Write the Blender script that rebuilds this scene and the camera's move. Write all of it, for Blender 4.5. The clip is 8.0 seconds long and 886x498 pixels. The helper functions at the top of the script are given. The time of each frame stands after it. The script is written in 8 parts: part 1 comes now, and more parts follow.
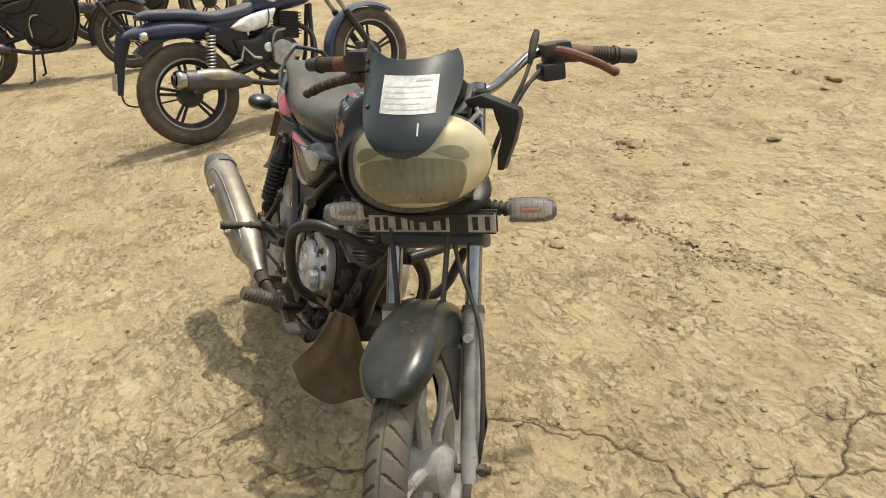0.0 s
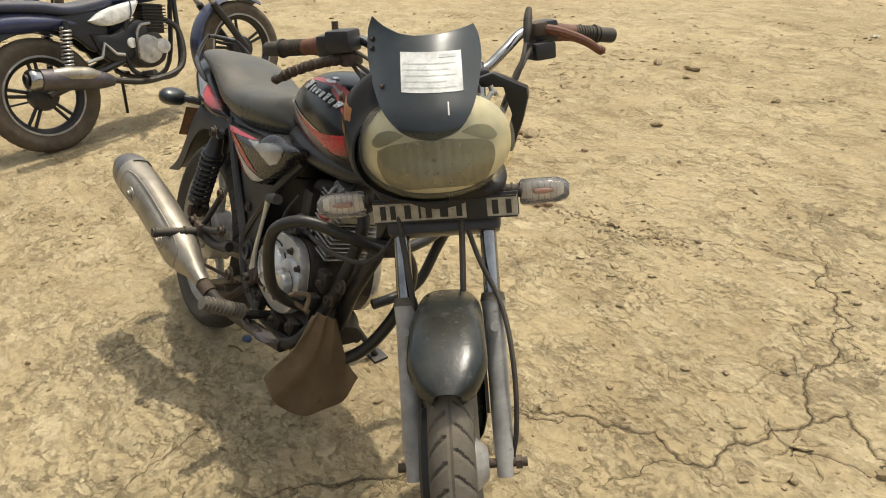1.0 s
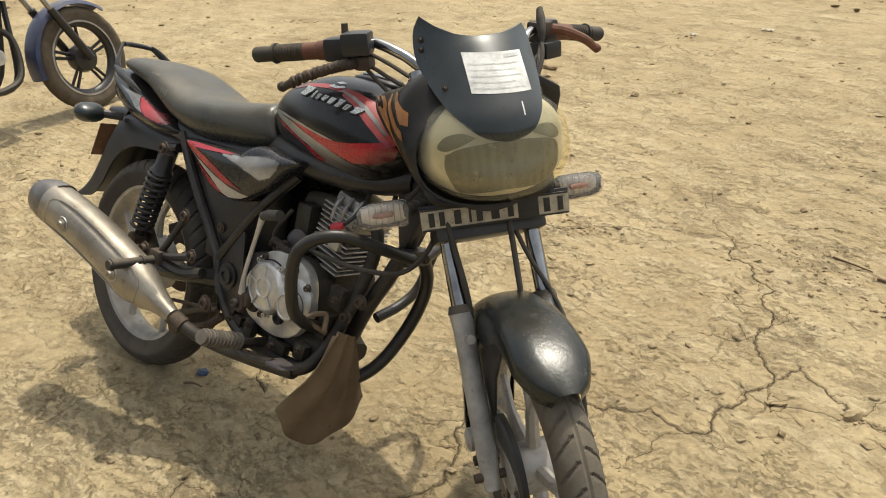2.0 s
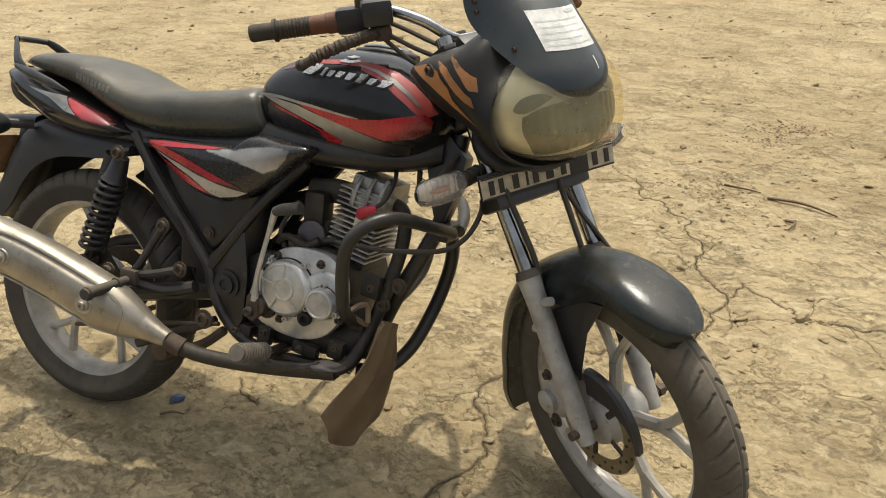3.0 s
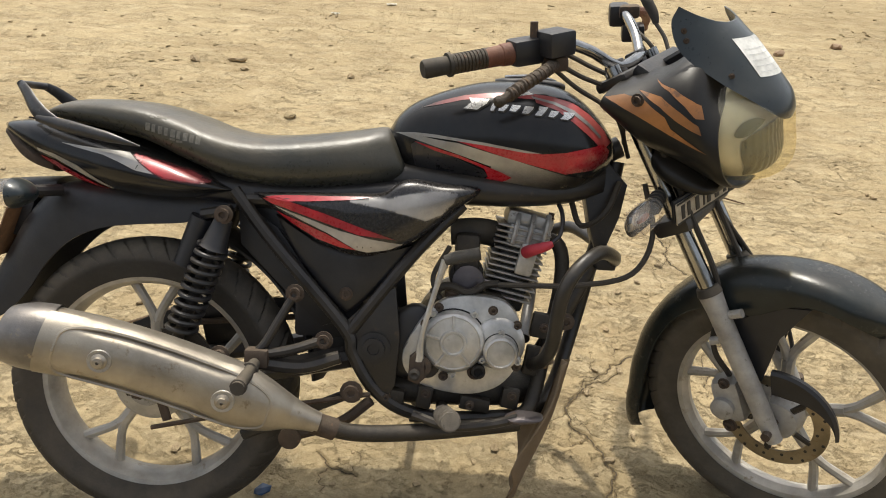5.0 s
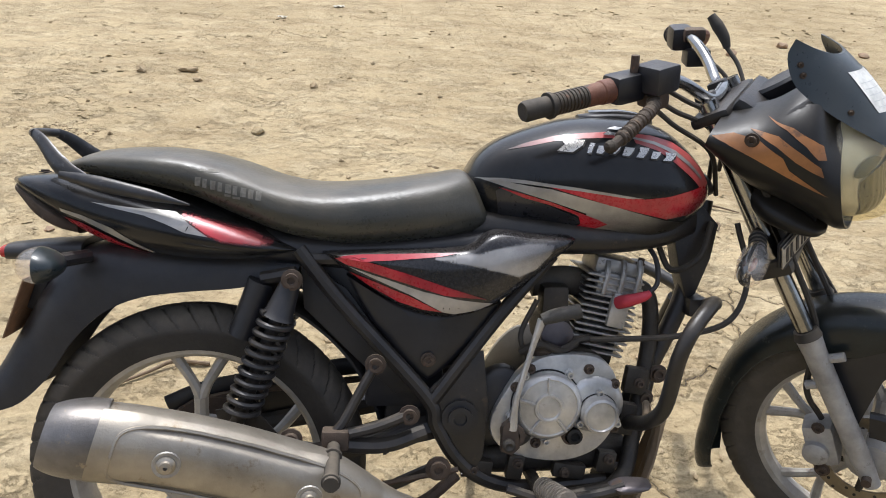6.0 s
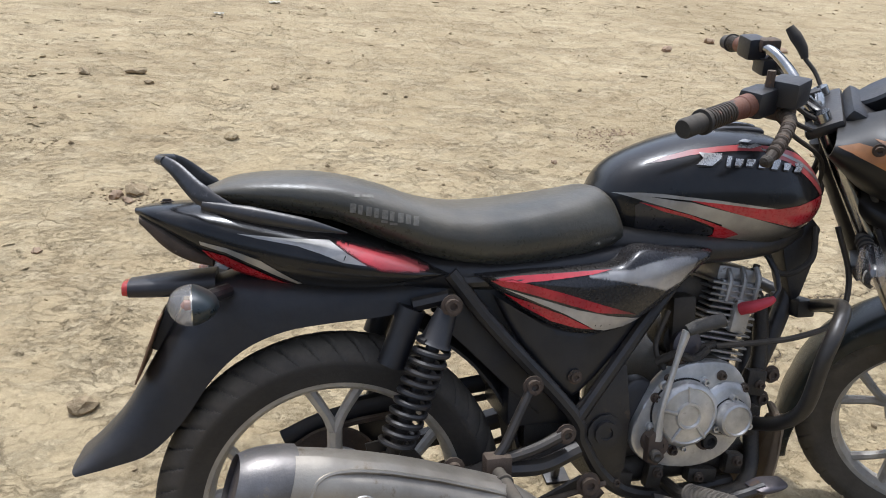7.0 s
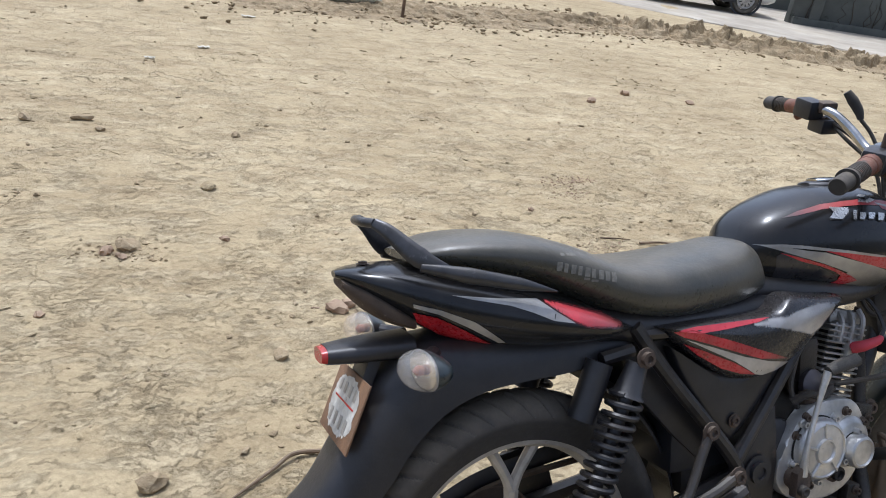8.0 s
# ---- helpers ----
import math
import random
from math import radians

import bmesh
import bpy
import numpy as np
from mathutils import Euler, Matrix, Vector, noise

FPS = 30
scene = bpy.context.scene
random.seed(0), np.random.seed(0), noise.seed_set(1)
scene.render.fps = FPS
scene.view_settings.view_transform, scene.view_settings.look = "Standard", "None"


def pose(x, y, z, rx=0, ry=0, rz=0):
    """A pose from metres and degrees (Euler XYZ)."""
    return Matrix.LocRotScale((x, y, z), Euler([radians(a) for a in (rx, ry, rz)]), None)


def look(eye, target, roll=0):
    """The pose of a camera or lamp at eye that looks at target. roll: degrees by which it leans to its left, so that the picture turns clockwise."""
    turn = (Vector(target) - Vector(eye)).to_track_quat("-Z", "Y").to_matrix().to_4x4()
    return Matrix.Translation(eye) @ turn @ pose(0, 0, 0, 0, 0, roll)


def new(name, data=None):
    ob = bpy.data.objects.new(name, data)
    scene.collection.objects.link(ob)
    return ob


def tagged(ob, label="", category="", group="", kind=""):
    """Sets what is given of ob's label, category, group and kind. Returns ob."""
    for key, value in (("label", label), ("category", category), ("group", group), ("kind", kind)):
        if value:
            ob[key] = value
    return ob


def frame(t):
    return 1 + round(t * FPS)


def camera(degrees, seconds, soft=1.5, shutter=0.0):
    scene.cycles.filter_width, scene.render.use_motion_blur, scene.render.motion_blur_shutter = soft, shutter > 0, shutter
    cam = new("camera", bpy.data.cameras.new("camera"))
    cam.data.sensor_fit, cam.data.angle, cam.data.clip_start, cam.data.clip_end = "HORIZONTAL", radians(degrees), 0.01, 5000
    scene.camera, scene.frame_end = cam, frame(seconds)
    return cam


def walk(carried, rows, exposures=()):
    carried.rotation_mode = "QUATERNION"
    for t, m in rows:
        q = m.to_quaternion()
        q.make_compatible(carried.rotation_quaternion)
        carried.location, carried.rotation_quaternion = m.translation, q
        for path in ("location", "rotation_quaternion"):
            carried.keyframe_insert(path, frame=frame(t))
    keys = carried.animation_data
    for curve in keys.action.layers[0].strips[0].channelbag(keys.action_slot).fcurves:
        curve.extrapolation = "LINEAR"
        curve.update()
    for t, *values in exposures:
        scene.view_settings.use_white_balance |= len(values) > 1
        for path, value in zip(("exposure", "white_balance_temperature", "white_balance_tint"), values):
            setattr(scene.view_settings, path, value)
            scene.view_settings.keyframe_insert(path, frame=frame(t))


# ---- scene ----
cam = camera(62.1, 8.0, 1.0)
PATH = [
    (0, (2.407, -0.201, 1.355), (0.725, 0.384, 0.444), -6.4),
    (0.5, (2.305, -0.315, 1.342), (0.739, 0.454, 0.364), -7.3),
    (1, (2.193, -0.485, 1.323), (0.716, 0.481, 0.383), -3.8),
    (1.5, (2.046, -0.674, 1.342), (0.786, 0.537, 0.37), -2.2),
    (1.7, (1.975, -0.732, 1.338), (0.767, 0.532, 0.367), -1.5),
    (2.8, (1.531, -0.976, 1.303), (0.713, 0.582, 0.351), -1.9),
    (3, (1.433, -1.029, 1.306), (0.755, 0.557, 0.294), -1.3),
    (3.5, (1.25, -1.118, 1.331), (0.787, 0.556, 0.339), -1.1),
    (4, (1.013, -1.136, 1.298), (0.69, 0.581, 0.326), -1.4),
    (4.5, (0.8, -1.147, 1.309), (0.591, 0.579, 0.32), 1.3),
    (4.7, (0.716, -1.152, 1.309), (0.569, 0.594, 0.344), 2.2),
    (5.8, (0.366, -0.956, 1.307), (0.584, 0.745, 0.277), 2.6),
    (6, (0.312, -0.941, 1.322), (0.492, 0.794, 0.343), 3.7),
    (6.5, (0.121, -0.897, 1.31), (0.494, 0.821, 0.357), 5.0),
    (7, (-0.098, -0.843, 1.324), (0.351, 0.843, 0.346), 5.7),
    (7.5, (-0.347, -0.737, 1.279), (0.258, 0.963, 0.417), 7.5),
    (8, (-0.589, -0.698, 1.295), (0.183, 0.946, 0.457), 8.9),
]
EXPOSURES = [(0.0, -0.10, 6740, 6), (4.7, -0.01, 6700, 7), (6.0, 0.07, 5820, 11), (6.5, -0.02, 5680, 11), (8.0, -0.06, 5350, 12)]
walk(cam, [(t, look(eye, target, roll)) for t, eye, target, roll in PATH], EXPOSURES)

# ---- light ----
world = bpy.data.worlds.new("world")
scene.world = world
world.use_nodes = True
wn = world.node_tree
sky = wn.nodes.new("ShaderNodeTexSky")
sky.sky_type = "NISHITA"
sky.sun_disc = False
sky.sun_elevation = radians(68)
sky.sun_rotation = radians(0)
sky.dust_density = 4.0
wn.nodes["Background"].inputs[1].default_value = 0.21
haze = wn.nodes.new("ShaderNodeHueSaturation")
haze.inputs["Saturation"].default_value = 0.45
wn.links.new(sky.outputs[0], haze.inputs["Color"])
wn.links.new(haze.outputs[0], wn.nodes["Background"].inputs[0])
sun = new("sun", bpy.data.lights.new("sun", "SUN"))
sun.data.energy = 3.05
sun.data.angle = radians(1.0)
sun.data.color = (1.0, 0.94, 0.84)
sun.matrix_world = look((-1.0, 3.8, 10), (0, 0, 0))


# ---- materials ----
def node_mat(name):
    m = bpy.data.materials.new(name)
    m.use_nodes = True
    t = m.node_tree
    return m, t, t.nodes["Principled BSDF"]


def ramp(t, a, b, lo, hi):
    r = t.nodes.new("ShaderNodeValToRGB")
    r.color_ramp.elements[0].position, r.color_ramp.elements[1].position = lo, hi
    r.color_ramp.elements[0].color, r.color_ramp.elements[1].color = a, b
    return r


def noise_tex(t, scale, detail=6.0, rough=0.6, src=None):
    n = t.nodes.new("ShaderNodeTexNoise")
    n.inputs["Scale"].default_value = scale
    n.inputs["Detail"].default_value = detail
    n.inputs["Roughness"].default_value = rough
    if src is not None:
        t.links.new(src, n.inputs["Vector"])
    return n


def mixed(t, fac, a, b, mode="MIX"):
    m = t.nodes.new("ShaderNodeMix")
    m.data_type, m.blend_type = "RGBA", mode
    for sock, v in ((m.inputs[0], fac), (m.inputs[6], a), (m.inputs[7], b)):
        if isinstance(v, bpy.types.NodeSocket):
            t.links.new(v, sock)
        else:
            sock.default_value = v
    return m.outputs[2]


def maths(t, op, a, b=0.0):
    m = t.nodes.new("ShaderNodeMath")
    m.operation = op
    for sock, v in ((m.inputs[0], a), (m.inputs[1], b)):
        if isinstance(v, bpy.types.NodeSocket):
            t.links.new(v, sock)
        else:
            sock.default_value = v
    return m.outputs[0]


DUST = (0.36, 0.29, 0.20, 1)


def paint(name, col, rough=0.4, metal=0.0, dust=0.35, wear=None, scale=14.0, bump=0.15, coat=0.0, fade=None, spec=0.5, film=0.0):
    """A surface with mottled colour, settled dust on what faces up, fine relief, and worn spots of another colour."""
    m, t, p = node_mat(name)
    co = t.nodes.new("ShaderNodeTexCoord").outputs["Object"]
    big, fine = noise_tex(t, scale, 5, 0.6, co), noise_tex(t, scale * 11, 4, 0.7, co)
    dark = tuple(c * 0.62 for c in col[:3]) + (1,)
    light = tuple(min(1, c * 1.25) for c in col[:3]) + (1,)
    base = mixed(t, ramp(t, (0, 0, 0, 1), (1, 1, 1, 1), 0.3, 0.7).outputs[0], dark, light)
    t.links.new(big.outputs[0], base.node.inputs[0].links[0].from_node.inputs[0])
    if wear:
        spots = ramp(t, (0, 0, 0, 1), (1, 1, 1, 1), 0.60, 0.68)
        t.links.new(noise_tex(t, scale * 2.3, 8, 0.7, co).outputs[0], spots.inputs[0])
        base = mixed(t, spots.outputs[0], base, (*wear, 1))
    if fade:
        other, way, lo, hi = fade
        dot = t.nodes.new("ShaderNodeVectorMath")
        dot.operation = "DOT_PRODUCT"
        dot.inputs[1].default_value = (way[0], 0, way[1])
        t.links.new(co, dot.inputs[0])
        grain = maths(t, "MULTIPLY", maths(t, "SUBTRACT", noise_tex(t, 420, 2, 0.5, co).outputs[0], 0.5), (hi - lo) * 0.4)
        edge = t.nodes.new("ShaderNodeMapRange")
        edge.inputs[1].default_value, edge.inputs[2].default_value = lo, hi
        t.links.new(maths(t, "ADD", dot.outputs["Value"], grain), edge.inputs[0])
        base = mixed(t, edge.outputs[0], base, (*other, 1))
    geo = t.nodes.new("ShaderNodeNewGeometry")
    sep = t.nodes.new("ShaderNodeSeparateXYZ")
    t.links.new(geo.outputs["Normal"], sep.inputs[0])
    up = maths(t, "MAXIMUM", sep.outputs[2], 0.12)
    cover = ramp(t, (0.25, 0.25, 0.25, 1), (1, 1, 1, 1), 0.35, 0.68)
    t.links.new(noise_tex(t, scale * 0.8, 7, 0.65, co).outputs[0], cover.inputs[0])
    fac = maths(t, "MULTIPLY", maths(t, "MULTIPLY", up, cover.outputs[0]), dust)
    base = mixed(t, fac, base, DUST)
    t.links.new(base, p.inputs["Base Color"])
    r = maths(t, "ADD", maths(t, "MULTIPLY", fac, 0.5), rough)
    r = maths(t, "ADD", r, maths(t, "MULTIPLY", maths(t, "SUBTRACT", fine.outputs[0], 0.5), 0.25))
    t.links.new(r, p.inputs["Roughness"])
    p.inputs["Metallic"].default_value = metal
    p.inputs["Specular IOR Level"].default_value = spec
    p.inputs["Coat Weight"].default_value = coat
    p.inputs["Sheen Weight"].default_value = film
    p.inputs["Sheen Roughness"].default_value = 0.4
    p.inputs["Sheen Tint"].default_value = (0.80, 0.70, 0.54, 1)
    p.inputs["Coat Roughness"].default_value = 0.12
    b = t.nodes.new("ShaderNodeBump")
    b.inputs["Strength"].default_value = bump
    b.inputs["Distance"].default_value = 0.002
    t.links.new(fine.outputs[0], b.inputs["Height"])
    t.links.new(b.outputs[0], p.inputs["Normal"])
    return m


M_BLACK = paint("black_gloss_paint", (0.008, 0.009, 0.011), 0.20, 0, 0.07, coat=0.15, bump=0.03, spec=0.32, film=0.03)
M_GREY = paint("dark_grey_paint", (0.030, 0.031, 0.037), 0.30, 0.25, 0.08, bump=0.03, coat=0.25)
M_PANEL = paint("dark_panel_paint", (0.018, 0.018, 0.021), 0.26, 0.2, 0.10, bump=0.03, coat=0.25)
M_RED = paint("red_paint", (0.45, 0.012, 0.020), 0.28, 0, 0.10, bump=0.03, coat=0.4, wear=(0.36, 0.02, 0.028))
M_SILVER = paint("silver_paint", (0.40, 0.385, 0.36), 0.33, 0.35, 0.12, bump=0.03, coat=0.3)
INKY = (0.012, 0.012, 0.015)
M_RED_TANK = paint("red_tank_paint", (0.42, 0.008, 0.022), 0.28, 0, 0.10, bump=0.03, coat=0.4, fade=(INKY, (0.55, -0.85), -0.226, -0.185))
M_RED_TAIL = paint("red_tail_paint", (0.50, 0.030, 0.045), 0.30, 0, 0.16, bump=0.03, coat=0.4, fade=((0.05, 0.016, 0.02), (1, 0), 0.05, 0.165))
M_RED_PANEL = paint("red_panel_paint", (0.43, 0.010, 0.026), 0.28, 0, 0.10, bump=0.03, coat=0.4, fade=(INKY, (1, 0), 0.43, 0.52))
M_RED_SOFT = paint("faded_red_paint", (0.40, 0.045, 0.050), 0.34, 0, 0.22, bump=0.04, coat=0.3, fade=((0.03, 0.024, 0.028), (-1, 0), -0.62, -0.535))
M_SILVER_TANK = paint("silver_tank_paint", (0.36, 0.345, 0.32), 0.34, 0.35, 0.12, bump=0.03, coat=0.3, fade=((0.022, 0.021, 0.021), (0.6, -0.8), -0.200, -0.120))
M_SILVER_PANEL = paint("silver_panel_paint", (0.44, 0.42, 0.40), 0.32, 0.35, 0.12, bump=0.03, coat=0.4, fade=((0.06, 0.06, 0.064), (0.8, 0.6), 0.850, 0.935))
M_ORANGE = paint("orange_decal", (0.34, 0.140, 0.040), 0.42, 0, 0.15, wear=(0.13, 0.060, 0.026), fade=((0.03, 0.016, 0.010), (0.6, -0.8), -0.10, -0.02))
M_SEAT = paint("seat_vinyl", (0.034, 0.036, 0.030), 0.28, 0, 0.30, scale=9, bump=0.4, film=0.07)
M_PLASTIC = paint("black_plastic", (0.013, 0.014, 0.018), 0.40, 0, 0.13, bump=0.2)
M_VISOR = paint("visor_plastic", (0.016, 0.025, 0.029), 0.30, 0, 0.12, scale=8, bump=0.06, coat=0.2, wear=(0.028, 0.036, 0.038))
M_FRAME = paint("frame_black", (0.010, 0.010, 0.012), 0.36, 0, 0.22, wear=(0.05, 0.034, 0.024), bump=0.3)
M_RUBBER = paint("tyre_rubber", (0.022, 0.021, 0.020), 0.70, 0, 0.42, scale=10, bump=0.5)
M_TREAD = paint("worn_tread", (0.080, 0.070, 0.055), 0.80, 0, 0.45, scale=16, bump=0.5)
M_MUDTYRE = paint("mud_brown_tyre", (0.085, 0.066, 0.046), 0.9, 0, 0.6, scale=16, bump=0.6)
M_PAD = paint("worn_rubber_pad", (0.050, 0.049, 0.046), 0.7, 0, 0.3, wear=(0.03, 0.031, 0.034), scale=40, bump=0.8)
M_WORNPEG = paint("worn_grey_rubber", (0.115, 0.102, 0.085), 0.75, 0, 0.35, wear=(0.05, 0.045, 0.04), scale=40, bump=0.6)
M_GUARD = paint("guard_black", (0.010, 0.010, 0.011), 0.34, 0, 0.16, wear=(0.03, 0.025, 0.02), scale=24, bump=0.2)
M_OILY = paint("oily_dark_metal", (0.022, 0.019, 0.016), 0.45, 0.2, 0.22, wear=(0.055, 0.042, 0.03), scale=30, bump=0.7)
M_SEAM = paint("dark_seam", (0.012, 0.011, 0.010), 0.8, 0, 0.1)
M_RIM = paint("wheel_silver", (0.44, 0.42, 0.38), 0.42, 0.3, 0.45, wear=(0.28, 0.24, 0.19), bump=0.3)
M_ALLOY = paint("engine_alloy", (0.60, 0.585, 0.555), 0.33, 0.6, 0.10, wear=(0.45, 0.43, 0.39), scale=18, bump=0.06)
M_FIN = paint("finned_alloy", (0.45, 0.432, 0.40), 0.42, 0.6, 0.16, wear=(0.15, 0.13, 0.11), scale=22, bump=0.5)
M_STEEL = paint("muffler_steel", (0.37, 0.335, 0.28), 0.38, 0.7, 0.34, wear=(0.19, 0.145, 0.095), scale=8, bump=0.3)
M_BURNT = paint("burnt_steel", (0.10, 0.09, 0.10), 0.42, 0.7, 0.25, wear=(0.16, 0.10, 0.06), bump=0.3)
M_CAP = paint("burnt_end_cap", (0.22, 0.208, 0.20), 0.34, 0.7, 0.22, wear=(0.30, 0.26, 0.20), scale=16, bump=0.25)
M_RUST = paint("rusty_steel", (0.070, 0.048, 0.036), 0.7, 0.3, 0.4, wear=(0.16, 0.085, 0.045), scale=25, bump=0.8)
M_CHROME = paint("chrome", (0.36, 0.355, 0.345), 0.17, 1.0, 0.16, wear=(0.30, 0.28, 0.25), bump=0.08)
M_FORK = paint("fork_grey", (0.36, 0.352, 0.335), 0.46, 0.2, 0.35, wear=(0.17, 0.155, 0.13), scale=20, bump=0.35)
M_FLAP = paint("leather_flap", (0.15, 0.105, 0.062), 0.85, 0, 0.6, wear=(0.09, 0.062, 0.04), scale=8, bump=0.7)
M_BARE = paint("bare_tail_underside", (0.055, 0.036, 0.024), 0.8, 0, 0.3, wear=(0.36, 0.29, 0.21), scale=34, bump=0.7)
M_GRIP = paint("rubber_grip", (0.030, 0.021, 0.011), 0.60, 0, 0.22, wear=(0.13, 0.052, 0.026), scale=34, bump=0.9)
M_COLLAR = paint("red_brown_collar", (0.145, 0.047, 0.022), 0.6, 0, 0.25, wear=(0.04, 0.022, 0.013), scale=22, bump=0.6)
M_PINK = paint("red_rubber_boot", (0.50, 0.030, 0.055), 0.5, 0, 0.2)
M_DISC = paint("brake_disc_steel", (0.30, 0.25, 0.17), 0.4, 0.8, 0.3, wear=(0.2, 0.13, 0.07))
M_PAPER = paint("dusty_paper", (0.60, 0.55, 0.44), 0.8, 0, 0.35, scale=25)
M_WHITE = paint("white_paper", (0.78, 0.77, 0.72), 0.7, 0, 0.12, scale=25)
M_PLATE = paint("number_plate_paint", (0.47, 0.41, 0.31), 0.6, 0, 0.3, wear=(0.16, 0.085, 0.045), scale=46)
M_PLATE_O = paint("rusted_plate_paint", (0.22, 0.115, 0.055), 0.7, 0, 0.3, wear=(0.32, 0.15, 0.07), scale=30, bump=0.6)
M_PLATE_W = paint("flaking_plate_paint", (0.60, 0.57, 0.50), 0.65, 0, 0.3, wear=(0.26, 0.13, 0.06), scale=38, bump=0.5)
M_BEZEL = paint("yellowed_bezel", (0.63, 0.60, 0.49), 0.34, 0.3, 0.06, scale=9, wear=(0.50, 0.46, 0.35), bump=0.08)
M_CAVITY = paint("dark_olive_reflector", (0.17, 0.16, 0.095), 0.30, 0.75, 0.10, scale=10, wear=(0.30, 0.27, 0.15), bump=0.25)
M_INK = paint("black_lettering", (0.02, 0.018, 0.016), 0.6, 0, 0.2)
M_INK_G = paint("grey_print", (0.58, 0.58, 0.56), 0.7, 0, 0.1, scale=80, wear=(0.40, 0.40, 0.39))
M_PRINT = paint("worn_seat_print", (0.15, 0.145, 0.125), 0.6, 0, 0.3, scale=150, wear=(0.05, 0.048, 0.042))
M_BADGE = paint("silver_badge", (0.62, 0.61, 0.58), 0.25, 0.7, 0.15)
M_REDLENS = paint("red_reflector", (0.45, 0.02, 0.02), 0.2, 0, 0.2)
M_HOUSING = paint("signal_back_shell", (0.20, 0.195, 0.19), 0.22, 0.8, 0.10, wear=(0.10, 0.095, 0.09), bump=0.05)
M_RAIL = paint("worn_rail_metal", (0.045, 0.046, 0.050), 0.32, 0.4, 0.14, wear=(0.10, 0.10, 0.10), scale=26, bump=0.15)
M_REFL = paint("lamp_reflector", (0.62, 0.60, 0.52), 0.16, 0.95, 0.10, bump=0.02)
M_BLUE = paint("blue_paint", (0.022, 0.035, 0.10), 0.3, 0, 0.3, bump=0.05, coat=0.3)
M_BLUESEAT = paint("blue_vinyl", (0.035, 0.045, 0.085), 0.5, 0, 0.4, bump=0.4)


def glassy(name, col, rough, clear):
    """Hazed plastic sheet: a share of the light passes straight, the rest meets the yellowed, glossy skin."""
    m, t, p = node_mat(name)
    co = t.nodes.new("ShaderNodeTexCoord").outputs["Object"]
    r = ramp(t, tuple(c * 0.7 for c in col[:3]) + (1,), (*col, 1), 0.35, 0.7)
    t.links.new(noise_tex(t, 16, 6, 0.6, co).outputs[0], r.inputs[0])
    t.links.new(r.outputs[0], p.inputs["Base Color"])
    p.inputs["Roughness"].default_value = rough
    p.inputs["Coat Weight"].default_value = 0.6
    p.inputs["Coat Roughness"].default_value = 0.06
    pass_through = t.nodes.new("ShaderNodeBsdfTransparent")
    pass_through.inputs[0].default_value = (*[min(1, c * 1.15) for c in col], 1)
    mix = t.nodes.new("ShaderNodeMixShader")
    mix.inputs[0].default_value = clear
    t.links.new(p.outputs[0], mix.inputs[1])
    t.links.new(pass_through.outputs[0], mix.inputs[2])
    t.links.new(mix.outputs[0], t.nodes["Material Output"].inputs[0])
    return m


M_LENS = glassy("yellowed_lens", (0.86, 0.82, 0.68), 0.14, 0.86)
M_CLEAR = glassy("clear_lens", (0.84, 0.81, 0.77), 0.10, 0.78)
M_AMBER = paint("amber_bulb", (0.36, 0.13, 0.06), 0.3, 0, 0.1)
M_PALE = paint("pale_lamp_inside", (0.66, 0.63, 0.58), 0.3, 0.25, 0.05, scale=40, wear=(0.50, 0.46, 0.42), bump=0.1)


